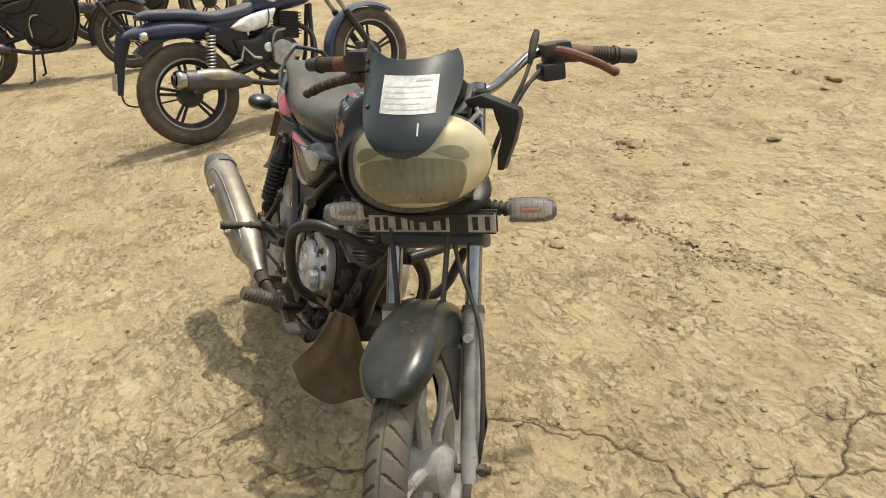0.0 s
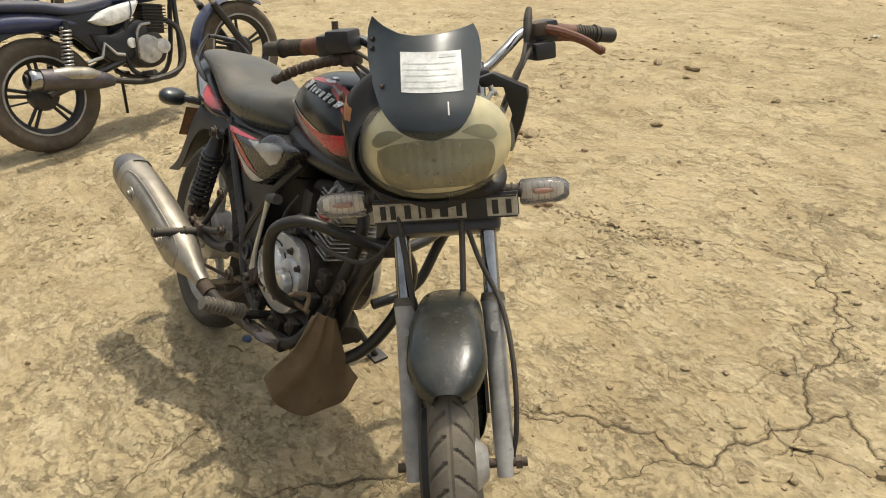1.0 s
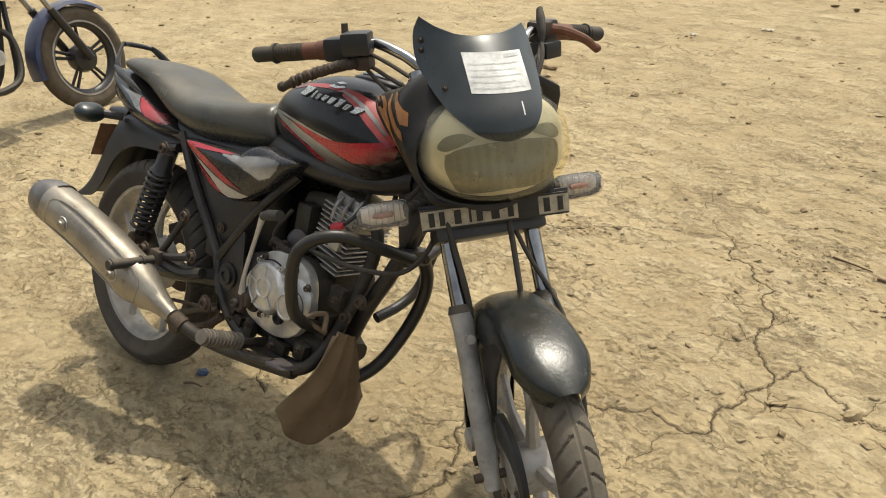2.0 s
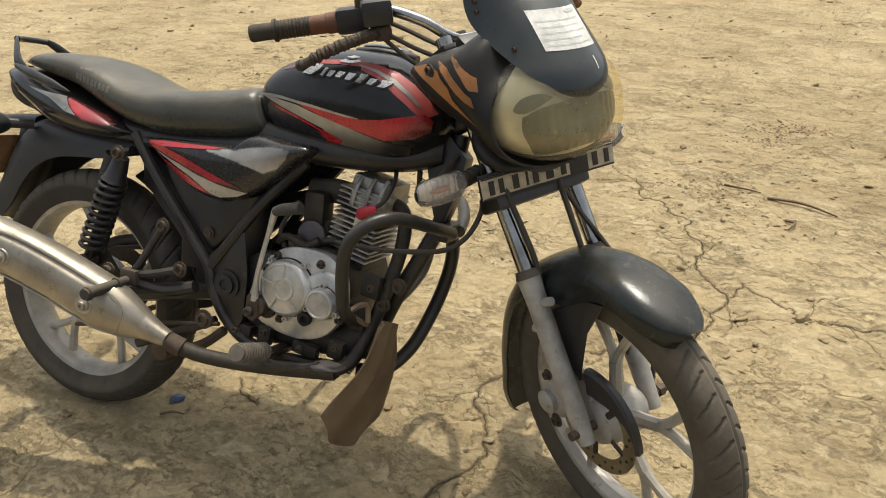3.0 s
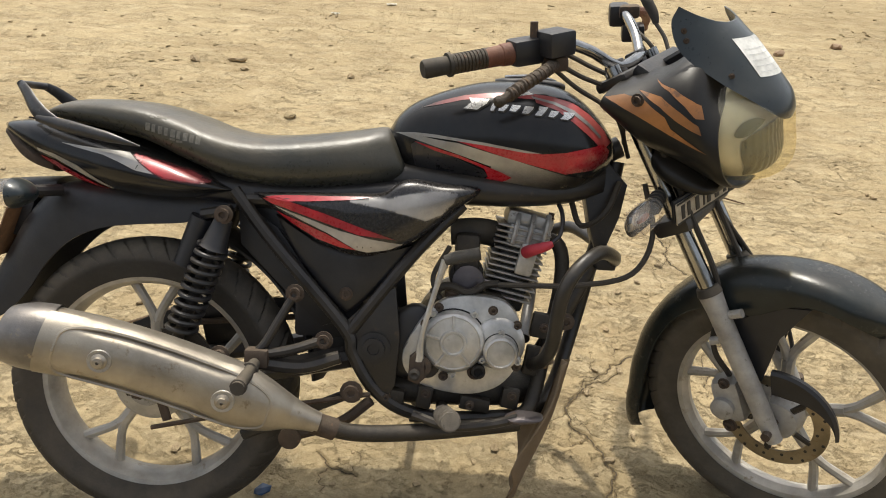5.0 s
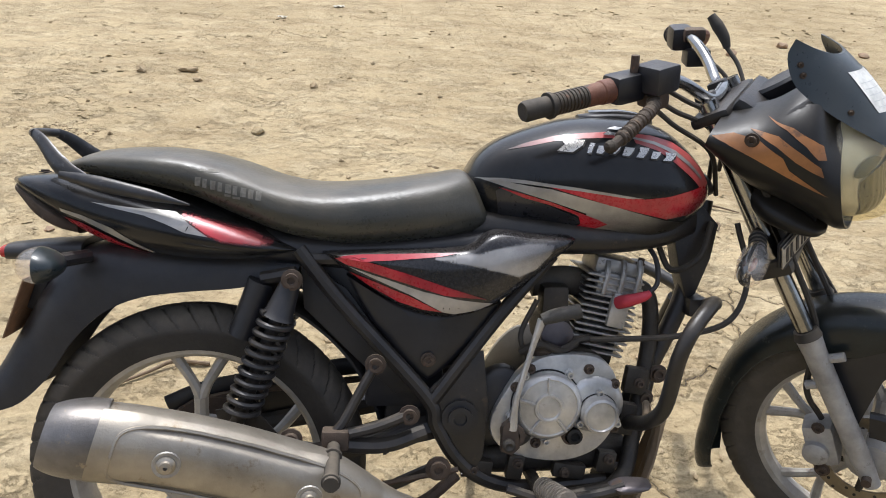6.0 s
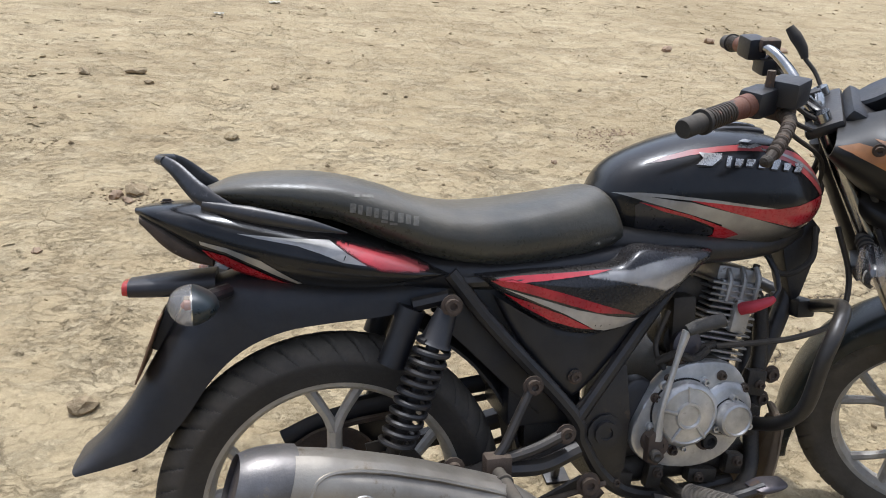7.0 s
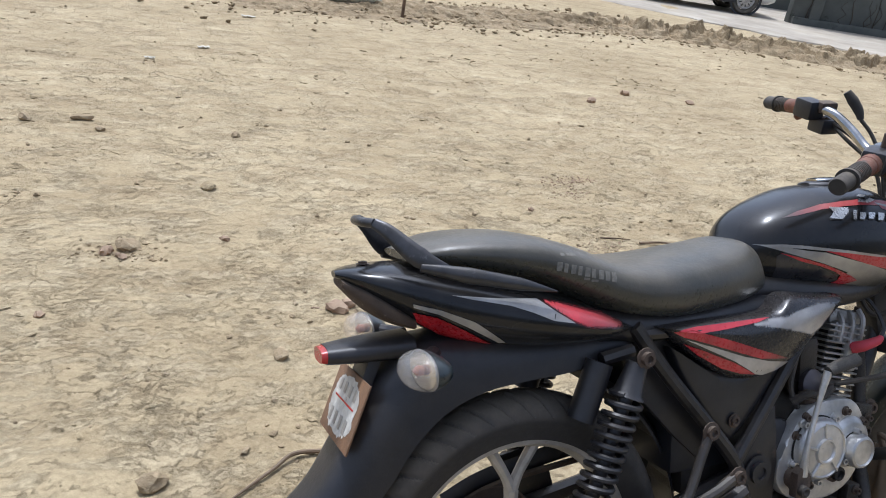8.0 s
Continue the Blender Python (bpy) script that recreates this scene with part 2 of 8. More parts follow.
def soil(name, dry=(0.440, 0.352, 0.210), pale=(0.530, 0.444, 0.290), damp=(0.345, 0.268, 0.156), marks=1.0):
    """Trodden earth: patches, thin flakes, scuffs, a net of hair cracks here and there, grit."""
    m, t, p = node_mat(name)
    co = t.nodes.new("ShaderNodeTexCoord").outputs["Object"]
    warp = t.nodes.new("ShaderNodeVectorMath")
    warp.operation = "MULTIPLY_ADD"
    warp.inputs[1].default_value = (0.16, 0.16, 0)
    t.links.new(noise_tex(t, 4.0, 8, 0.7, co).outputs["Color"], warp.inputs[0])
    t.links.new(co, warp.inputs[2])
    bent = warp.outputs[0]
    turn = t.nodes.new("ShaderNodeMapping")
    turn.inputs["Rotation"].default_value = (0, 0, radians(28))
    turn.inputs["Scale"].default_value = (1.0, 2.0, 1.0)
    t.links.new(bent, turn.inputs[0])
    lain = turn.outputs[0]
    off, on = (0, 0, 0, 1), (1, 1, 1, 1)

    def band(src, lo, hi, a=off, b=on):
        r = ramp(t, a, b, lo, hi)
        t.links.new(src, r.inputs[0])
        return r.outputs[0]

    wide, fine = noise_tex(t, 0.6, 6, 0.6, co), noise_tex(t, 55, 8, 0.78, co)
    mid, chips, scuff = noise_tex(t, 1.9, 12, 0.70, lain), noise_tex(t, 5.2, 12, 0.70, lain), noise_tex(t, 9.5, 10, 0.72, lain)
    col = band(mid.outputs[0], 0.36, 0.52, (*damp, 1), (*dry, 1))
    chip = band(chips.outputs[0], 0.50, 0.555)
    col = mixed(t, maths(t, "MULTIPLY", chip, 0.38), col, (*pale, 1))
    # dark tone of scuffs and grit, also painted as shade in cracks and creases
    dirt_and_shade = (damp[0] * 0.62, damp[1] * 0.58, damp[2] * 0.54, 1)
    worn = maths(t, "MULTIPLY", band(scuff.outputs[0], 0.575, 0.625), band(noise_tex(t, 1.7, 6, 0.65, co).outputs[0], 0.43, 0.55))
    col = mixed(t, maths(t, "MULTIPLY", worn, 0.28 * marks), col, dirt_and_shade)
    scar = maths(t, "MULTIPLY", band(noise_tex(t, 19, 9, 0.7, lain).outputs[0], 0.61, 0.645), band(noise_tex(t, 2.6, 6, 0.65, bent).outputs[0], 0.50, 0.58))
    col = mixed(t, maths(t, "MULTIPLY", scar, 0.42 * marks), col, dirt_and_shade)
    fleck = band(noise_tex(t, 24, 8, 0.7, bent).outputs[0], 0.625, 0.655)
    col = mixed(t, maths(t, "MULTIPLY", fleck, 0.32), col, (min(1, pale[0] * 1.2), min(1, pale[1] * 1.2), min(1, pale[2] * 1.2), 1))
    col = mixed(t, 1.0, col, band(wide.outputs[0], 0.35, 0.65, (0.86, 0.84, 0.81, 1), (1.07, 1.07, 1.07, 1)), "MULTIPLY")
    col = mixed(t, 1.0, col, band(fine.outputs[0], 0.36, 0.62, (0.84, 0.83, 0.81, 1), (1.09, 1.09, 1.09, 1)), "MULTIPLY")
    col = mixed(t, 1.0, col, band(noise_tex(t, 30, 10, 0.82, lain).outputs[0], 0.38, 0.60, (0.90, 0.89, 0.87, 1), (1.04, 1.04, 1.04, 1)), "MULTIPLY")
    # hair cracks and seams, drawn dark for the shade inside them
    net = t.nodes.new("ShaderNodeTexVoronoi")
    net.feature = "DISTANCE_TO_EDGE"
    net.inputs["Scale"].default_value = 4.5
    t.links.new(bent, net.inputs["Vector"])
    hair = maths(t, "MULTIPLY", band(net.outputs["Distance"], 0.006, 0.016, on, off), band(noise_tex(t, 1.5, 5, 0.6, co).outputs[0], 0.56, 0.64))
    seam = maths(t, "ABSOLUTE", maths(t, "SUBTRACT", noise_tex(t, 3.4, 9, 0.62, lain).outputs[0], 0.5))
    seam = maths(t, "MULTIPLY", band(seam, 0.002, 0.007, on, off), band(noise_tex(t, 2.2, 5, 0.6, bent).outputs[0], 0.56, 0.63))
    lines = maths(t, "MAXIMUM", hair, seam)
    # thin creases at the edges of flakes, their fine shadows put into the colour
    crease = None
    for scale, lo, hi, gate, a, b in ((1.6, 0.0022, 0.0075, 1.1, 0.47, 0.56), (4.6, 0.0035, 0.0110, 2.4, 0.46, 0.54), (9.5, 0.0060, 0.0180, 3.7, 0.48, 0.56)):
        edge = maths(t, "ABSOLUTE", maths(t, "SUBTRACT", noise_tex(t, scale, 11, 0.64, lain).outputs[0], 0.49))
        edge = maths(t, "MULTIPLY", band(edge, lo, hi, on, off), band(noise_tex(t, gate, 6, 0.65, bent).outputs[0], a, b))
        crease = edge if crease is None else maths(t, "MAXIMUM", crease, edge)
    col = mixed(t, maths(t, "MULTIPLY", crease, 0.41 * marks), col, dirt_and_shade)
    col = mixed(t, maths(t, "MULTIPLY", lines, 0.52), col, (dirt_and_shade[0] * 0.5, dirt_and_shade[1] * 0.48, dirt_and_shade[2] * 0.45, 1))
    grit = t.nodes.new("ShaderNodeTexVoronoi")
    grit.inputs["Scale"].default_value = 62
    t.links.new(co, grit.inputs["Vector"])
    spot = maths(t, "MULTIPLY", band(grit.outputs["Distance"], 0.10, 0.22, on, off), band(noise_tex(t, 5.5, 6, 0.7, co).outputs[0], 0.50, 0.60))
    col = mixed(t, maths(t, "MULTIPLY", spot, 0.6), col, dirt_and_shade)
    t.links.new(col, p.inputs["Base Color"])
    p.inputs["Roughness"].default_value = 0.95
    p.inputs["Specular IOR Level"].default_value = 0.12
    h = maths(t, "ADD", maths(t, "MULTIPLY", fine.outputs[0], 0.85), maths(t, "MULTIPLY", chip, 0.30))
    h = maths(t, "ADD", h, maths(t, "MULTIPLY", chips.outputs[0], 0.6))
    h = maths(t, "ADD", h, maths(t, "MULTIPLY", spot, 0.5))
    h = maths(t, "SUBTRACT", h, maths(t, "MULTIPLY", maths(t, "MAXIMUM", lines, maths(t, "MULTIPLY", crease, 0.5)), 0.8))
    h = maths(t, "SUBTRACT", h, maths(t, "MULTIPLY", worn, 0.45))
    h = maths(t, "ADD", h, maths(t, "MULTIPLY", maths(t, "SUBTRACT", fleck, scar), 0.2))
    bp = t.nodes.new("ShaderNodeBump")
    bp.inputs["Strength"].default_value = 1.0
    bp.inputs["Distance"].default_value = 0.0048
    t.links.new(h, bp.inputs["Height"])
    t.links.new(bp.outputs[0], p.inputs["Normal"])
    return m


M_SOIL = soil("dry_earth")
M_CLOD = soil("earth_clod", (0.44, 0.345, 0.215), (0.53, 0.44, 0.30), (0.33, 0.25, 0.15))
# Dark brown that stands for the shade inside the ground cracks.
M_CRACK = paint("crack_shade_brown", (0.085, 0.062, 0.036), 0.95, 0, 0.0, wear=(0.15, 0.112, 0.066), scale=40, bump=0.8)
# The wear spots paint scuffs and dust, and a mottled grey reflection.
M_MUDGUARD = paint("scuffed_mudguard", (0.012, 0.017, 0.018), 0.20, 0, 0.10, scale=15, bump=0.22, wear=(0.045, 0.048, 0.044), spec=0.36)
M_LEVER = paint("corroded_lever", (0.050, 0.034, 0.022), 0.6, 0.2, 0.2, wear=(0.12, 0.055, 0.028), scale=30, bump=0.8)
M_BRICKBIT = paint("brick_bit", (0.33, 0.215, 0.13), 0.9, 0, 0.6, bump=0.8)
M_TWIG = paint("dry_twig", (0.16, 0.105, 0.06), 0.85, 0, 0.4, bump=0.8)
M_CONCRETE = paint("road_concrete", (0.40, 0.355, 0.28), 0.95, 0, 0.5, scale=1.2, bump=0.4)
M_WALL = paint("weathered_wall", (0.10, 0.105, 0.092), 0.9, 0, 0.2, wear=(0.045, 0.048, 0.040), scale=1.0, bump=0.5)
M_CARWHITE = paint("white_car_paint", (0.75, 0.75, 0.72), 0.25, 0, 0.2, coat=0.5, scale=3)
M_TARP = paint("pale_sacking", (0.70, 0.66, 0.50), 0.8, 0, 0.3)
M_BLUEBIT = paint("blue_plastic_scrap", (0.03, 0.09, 0.20), 0.5, 0, 0.4)


# ---- mesh helpers ----
from mathutils.bvhtree import BVHTree


def spline(pts, k=6):
    """Catmull-Rom points through pts, k to a span."""
    p = [Vector(q) for q in pts]
    p = [2 * p[0] - p[1]] + p + [2 * p[-1] - p[-2]]
    out = []
    for i in range(1, len(p) - 2):
        for j in range(k):
            s = j / k
            a, b, c, d = p[i - 1], p[i], p[i + 1], p[i + 2]
            out.append(0.5 * (2 * b + (c - a) * s + (2 * a - 5 * b + 4 * c - d) * s * s + (3 * b - a - 3 * c + d) * s**3))
    return out + [p[-2]]


def loft(bm, loops, closed=True, cap=True):
    rows = [[bm.verts.new(v) for v in loop] for loop in loops]
    n = len(rows[0])
    for a, b in zip(rows, rows[1:]):
        for i in range(n if closed else n - 1):
            j = (i + 1) % n
            bm.faces.new((a[i], a[j], b[j], b[i]))
    if cap and closed:
        bm.faces.new(rows[0][::-1])
        bm.faces.new(rows[-1])
    return bm


def tube(pts, r, n=10, k=6, bm=None, smooth=True, flat=1.0):
    """A round bar along pts; r is one radius or one for each point; flat squeezes it across."""
    bm = bm or bmesh.new()
    path = spline(pts, k) if smooth and len(pts) > 2 else [Vector(q) for q in pts]
    if isinstance(r, (int, float)):
        rad = [r] * len(path)
    else:
        rad = [float(v) for v in np.interp(np.linspace(0, 1, len(path)), np.linspace(0, 1, len(r)), r)]
    ref = None
    loops = []
    for i, q in enumerate(path):
        d = (path[min(i + 1, len(path) - 1)] - path[max(i - 1, 0)]).normalized()
        if ref is None:
            ref = d.orthogonal().normalized() if abs(d.y) > 0.8 else d.cross(Vector((0, 1, 0))).normalized()
        ref = (ref - d * ref.dot(d)).normalized()
        side = d.cross(ref)
        loops.append([q + rad[i] * (ref * math.cos(a) + side * math.sin(a) * flat) for a in [2 * math.pi * j / n for j in range(n)]])
    return loft(bm, loops)


def axis_frame(axis):
    z = Vector(axis).normalized()
    x = z.orthogonal().normalized()
    return x, z.cross(x), z


def lathe(prof, centre, axis, n=32, bm=None, closed=False):
    """Turns (radius, height along axis) about the axis through centre."""
    bm = bm or bmesh.new()
    x, y, z = axis_frame(axis)
    c = Vector(centre)
    loops = [[c + z * h + max(r, 1e-4) * (x * math.cos(a) + y * math.sin(a)) for a in [2 * math.pi * j / n for j in range(n)]] for r, h in prof]
    if closed:
        loops.append(loops[0])
    loft(bm, loops, cap=not closed)
    if closed:
        bmesh.ops.remove_doubles(bm, verts=bm.verts, dist=1e-6)
    return bm


def box(c, size, bevel=0.004, rot=None, bm=None, seg=2):
    own = bmesh.new()
    bmesh.ops.create_cube(own, size=1.0)
    for v in own.verts:
        v.co = Vector((v.co.x * size[0], v.co.y * size[1], v.co.z * size[2]))
    if bevel > 0:
        bmesh.ops.bevel(own, geom=own.edges[:], offset=min(bevel, min(size) * 0.45), segments=seg, affect="EDGES", profile=0.6)
    m = Matrix.Translation(c) @ (rot or Matrix())
    bmesh.ops.transform(own, matrix=m, verts=own.verts)
    return merge(bm, own)


def merge(bm, own):
    if bm is None:
        return own
    me = bpy.data.meshes.new("joined")
    own.to_mesh(me)
    own.free()
    bm.from_mesh(me)
    bpy.data.meshes.remove(me)
    return bm


def slab(outline, y, thick, bevel=0.003):
    """A plate of that outline (x, z), standing at y, thick towards +y."""
    bm = bmesh.new()
    a = [bm.verts.new((x, y, z)) for x, z in outline]
    f = bm.faces.new(a)
    ex = bmesh.ops.extrude_face_region(bm, geom=[f])
    for v in ex["geom"]:
        if isinstance(v, bmesh.types.BMVert):
            v.co.y += thick
    if bevel:
        rim = [e for e in bm.edges if len(e.link_faces) == 2 and abs(e.verts[0].co.y - e.verts[1].co.y) < 1e-6]
        bmesh.ops.bevel(bm, geom=rim, offset=bevel, segments=2, affect="EDGES", profile=0.6)
    return bm


def pillow(outline, y0, bulge, side=-1, depth=0.03, k=3):
    """A panel of that outline (x, z) at y0 on one side, bulging outwards."""
    pts = [Vector((x, 0, z)) for x, z in outline]
    loop = spline(pts + [pts[0]], k)[:-1]
    c = sum(loop, Vector()) / len(loop)
    bm = bmesh.new()
    rows = [(1.0, -depth), (1.0, 0.0), (0.97, 0.35), (0.90, 0.62), (0.76, 0.82), (0.52, 0.94), (0.25, 0.99)]
    loops = []
    for s, h in rows:
        off = h if h < 0 else h * bulge
        loops.append([Vector((c.x + (p.x - c.x) * s, side * (abs(y0) + off), c.z + (p.z - c.z) * s)) for p in loop])
    return loft(bm, loops)


def section(x, zt, zb, w, e=2.4, shear=0.0, n=36, y0=0.0):
    zc, h = (zt + zb) / 2, (zt - zb) / 2
    out = []
    for j in range(n):
        a = 2 * math.pi * j / n
        c, s = math.cos(a), math.sin(a)
        y = w * math.copysign(abs(c) ** (2 / e), c)
        z = h * math.copysign(abs(s) ** (2 / e), s)
        out.append(Vector((x + shear * z, y0 + y, zc + z)))
    return out


def hull(rows, k=6, n=48):
    """A body along x from rows of (x, top, bottom, half width, squareness, shear)."""
    arr = np.array(rows, float)
    fine = [Vector(r[:3]) for r in arr]
    a = spline(fine, k)
    b = spline([Vector(r[3:6]) for r in arr], k)
    return loft(bmesh.new(), [section(p.x, p.y, p.z, max(q.x, 0.002), max(q.y, 1.2), q.z, n) for p, q in zip(a, b)])


def part(name, bm, material, parent, label="", m=None, sharp=35):
    if m is not None:
        bmesh.ops.transform(bm, matrix=m, verts=bm.verts)
    bmesh.ops.recalc_face_normals(bm, faces=bm.faces)
    me = bpy.data.meshes.new(name)
    bm.to_mesh(me)
    bm.free()
    me.materials.append(material)
    me.polygons.foreach_set("use_smooth", [True] * len(me.polygons))
    me.set_sharp_from_angle(angle=radians(sharp))
    ob = new(name, me)
    ob.parent = parent
    if label:
        ob["label"] = label
    return ob


def thing(name, label, category, m=None, group="", kind=""):
    ob = new(name)
    ob.empty_display_size = 0.1
    if m is not None:
        ob.matrix_world = m
    return tagged(ob, label, category, group, kind)


AIRBRUSHED = {}


def airbrushed(mat):
    """The same paint with an edge that thins out, by the feather value of the mesh."""
    if mat.name not in AIRBRUSHED:
        m = mat.copy()
        m.name = "airbrushed_" + mat.name
        t = m.node_tree
        thin = t.nodes.new("ShaderNodeAttribute")
        thin.attribute_name = "feather"
        co = t.nodes.new("ShaderNodeTexCoord").outputs["Object"]
        grain = maths(t, "MULTIPLY", maths(t, "SUBTRACT", noise_tex(t, 260, 3, 0.6, co).outputs[0], 0.5), 0.18)
        edge = t.nodes.new("ShaderNodeMapRange")
        edge.interpolation_type = "SMOOTHSTEP"
        t.links.new(maths(t, "ADD", thin.outputs["Fac"], grain), edge.inputs[0])
        mix = t.nodes.new("ShaderNodeMixShader")
        t.links.new(edge.outputs[0], mix.inputs[0])
        t.links.new(t.nodes.new("ShaderNodeBsdfTransparent").outputs[0], mix.inputs[1])
        t.links.new(t.nodes["Principled BSDF"].outputs[0], mix.inputs[2])
        t.links.new(mix.outputs[0], t.nodes["Material Output"].inputs[0])
        AIRBRUSHED[mat.name] = m
    return AIRBRUSHED[mat.name]


def rim_distance(p, loop):
    best = 1.0
    for a, b in zip(loop, loop[1:] + loop[:1]):
        d = b - a
        k = min(1.0, max(0.0, (p - a).dot(d) / max(d.dot(d), 1e-12)))
        best = min(best, (p - a - d * k).length)
    return best


def decal(name, outline, target, material, parent, side=-1, lift=0.0009, label="", fine=0.009, m=None, soft=0.0):
    """A painted shape (x, z) laid on the side of a built body; soft: the width of an airbrushed edge."""
    bm = bmesh.new()
    fine = min(fine, 0.0055) if soft else fine
    loop = []
    pts = [Vector((x, 0, z)) for x, z in outline]
    for a, b in zip(pts, pts[1:] + pts[:1]):
        cuts = max(1, int((b - a).length / fine))
        loop += [a.lerp(b, i / cuts) for i in range(cuts)]
    bm.faces.new([bm.verts.new(p) for p in loop])
    bmesh.ops.triangulate(bm, faces=bm.faces[:])
    for _ in range(9):
        long = [e for e in bm.edges if e.calc_length() > fine * 1.6]
        if not long:
            break
        bmesh.ops.subdivide_edges(bm, edges=long, cuts=1)
        bmesh.ops.triangulate(bm, faces=bm.faces[:])
    tree = target
    bm.verts.index_update()
    thin = [min(1.0, rim_distance(Vector((v.co.x, 0, v.co.z)), pts) / soft) for v in bm.verts] if soft else None
    for v in bm.verts:
        hit, nrm, _, _ = tree.ray_cast(Vector((v.co.x, side * 1.0, v.co.z)), Vector((0, -side, 0)))
        if hit is None:
            hit, nrm, _, _ = tree.find_nearest(Vector((v.co.x, side * 0.12, v.co.z)))
        if nrm.y * side < 0:
            nrm = -nrm
        v.co = hit + nrm * lift
    if not soft:
        return part(name, bm, material, parent, label, m)
    ob = part(name, bm, airbrushed(material), parent, label, m)
    ob.data.attributes.new("feather", "FLOAT", "POINT").data.foreach_set("value", thin)
    return ob


def front_decal(name, outline, tree, material, parent, lift=0.002, label="", fine=0.008, m=None, ribs=0.0):
    """A shape (y, z) laid on the front of a built body, with upright ribs if wanted."""
    bm = bmesh.new()
    ys, zs = [p[0] for p in outline], [p[1] for p in outline]
    poly = [Vector((p[0], p[1], 0)) for p in outline]
    loop = spline(poly + [poly[0]], 4)[:-1]
    bm.faces.new([bm.verts.new((0, p.x, p.y)) for p in loop])
    bmesh.ops.triangulate(bm, faces=bm.faces[:])
    for _ in range(9):
        long = [e for e in bm.edges if e.calc_length() > fine * 1.6]
        if not long:
            break
        bmesh.ops.subdivide_edges(bm, edges=long, cuts=1)
        bmesh.ops.triangulate(bm, faces=bm.faces[:])
    for v in bm.verts:
        hit, nrm, _, _ = tree.ray_cast(Vector((2.0, v.co.y, v.co.z)), Vector((-1, 0, 0)))
        if hit is None:
            hit, nrm, _, _ = tree.find_nearest(Vector((1.2, v.co.y, v.co.z)))
        v.co = hit + Vector((lift + ribs * math.sin(v.co.y * 380), 0, 0))
    return part(name, bm, material, parent, label, m)


def tree_of(bm):
    bmesh.ops.recalc_face_normals(bm, faces=bm.faces)
    bm.normal_update()
    return BVHTree.FromBMesh(bm)


# ---- ground ----
def lattice(x, y, scale, seed):
    """Smooth value noise in -1..1 on arrays."""
    x, y = x / scale, y / scale
    xi, yi = np.floor(x).astype(np.int64), np.floor(y).astype(np.int64)
    fx, fy = x - xi, y - yi
    fx, fy = fx * fx * (3 - 2 * fx), fy * fy * (3 - 2 * fy)

    def h(i, j):
        v = (i * 374761393 + j * 668265263 + seed * 974711) & 0x7FFFFFFF
        v = ((v ^ (v >> 13)) * 1274126177) & 0x7FFFFFFF
        return ((v ^ (v >> 16)) & 0xFFFF) / 32767.5 - 1
    top = h(xi, yi) * (1 - fx) + h(xi + 1, yi) * fx
    low = h(xi, yi + 1) * (1 - fx) + h(xi + 1, yi + 1) * fx
    return top * (1 - fy) + low * fy


def step01(v, a, b):
    s = np.clip((v - a) / (b - a), 0, 1)
    return s * s * (3 - 2 * s)


def lie(x, y):
    """Height of the ground: gentle swells."""
    z = 0.010 * lattice(x, y, 0.9, 1) + 0.006 * lattice(x, y, 0.31, 2)
    far = step01(np.hypot(x - 0.6, y - 0.2), 1.2, 6)
    z = z * (0.35 + 0.65 * far) + far * (0.035 * lattice(x, y, 3.1, 3))
    return z


def roughness(x, y):
    u, v = 0.9 * x + 0.43 * y, -0.43 * x + 0.9 * y
    near = 0.0022 * lattice(x, y, 0.16, 5) + 0.0013 * lattice(u, v * 1.7, 0.070, 6) + 0.0011 * lattice(x, y, 0.034, 7) + 0.0008 * lattice(x, y, 0.015, 8)
    wob = 0.05 * lattice(x, y, 0.07, 12) + 0.02 * lattice(x, y, 0.025, 16)
    plate = lattice(u + wob, v * 1.6 + wob, 0.24, 9) + 0.30 * lattice(x, y, 0.06, 13)
    flake = lattice(u * 1.1 + wob, v * 2.0 - wob, 0.10, 14) + 0.35 * lattice(x, y, 0.04, 15)
    peel = lattice(u - wob, v * 1.8 + wob, 0.15, 17) + 0.35 * lattice(x, y, 0.05, 18)
    return near + 0.0020 * step01(plate, 0.14, 0.18) - 0.0022 * step01(-plate, 0.40, 0.44) + 0.0024 * step01(flake, 0.64, 0.68) - 0.0026 * step01(peel, 0.62, 0.66)


XA, XB, YA, YB, CELL = -0.75, 2.15, -0.55, 2.45, 0.0037


def spread(a, b, cell, far, grow=1.09):
    mid = np.arange(a, b + cell / 2, cell)
    lo, hi, d = [a], [mid[-1]], cell
    while hi[-1] < far or lo[-1] > -far:
        d = min(d * grow, 60)
        lo.append(lo[-1] - d)
        hi.append(hi[-1] + d)
    return np.r_[lo[:0:-1], mid, hi[1:]]


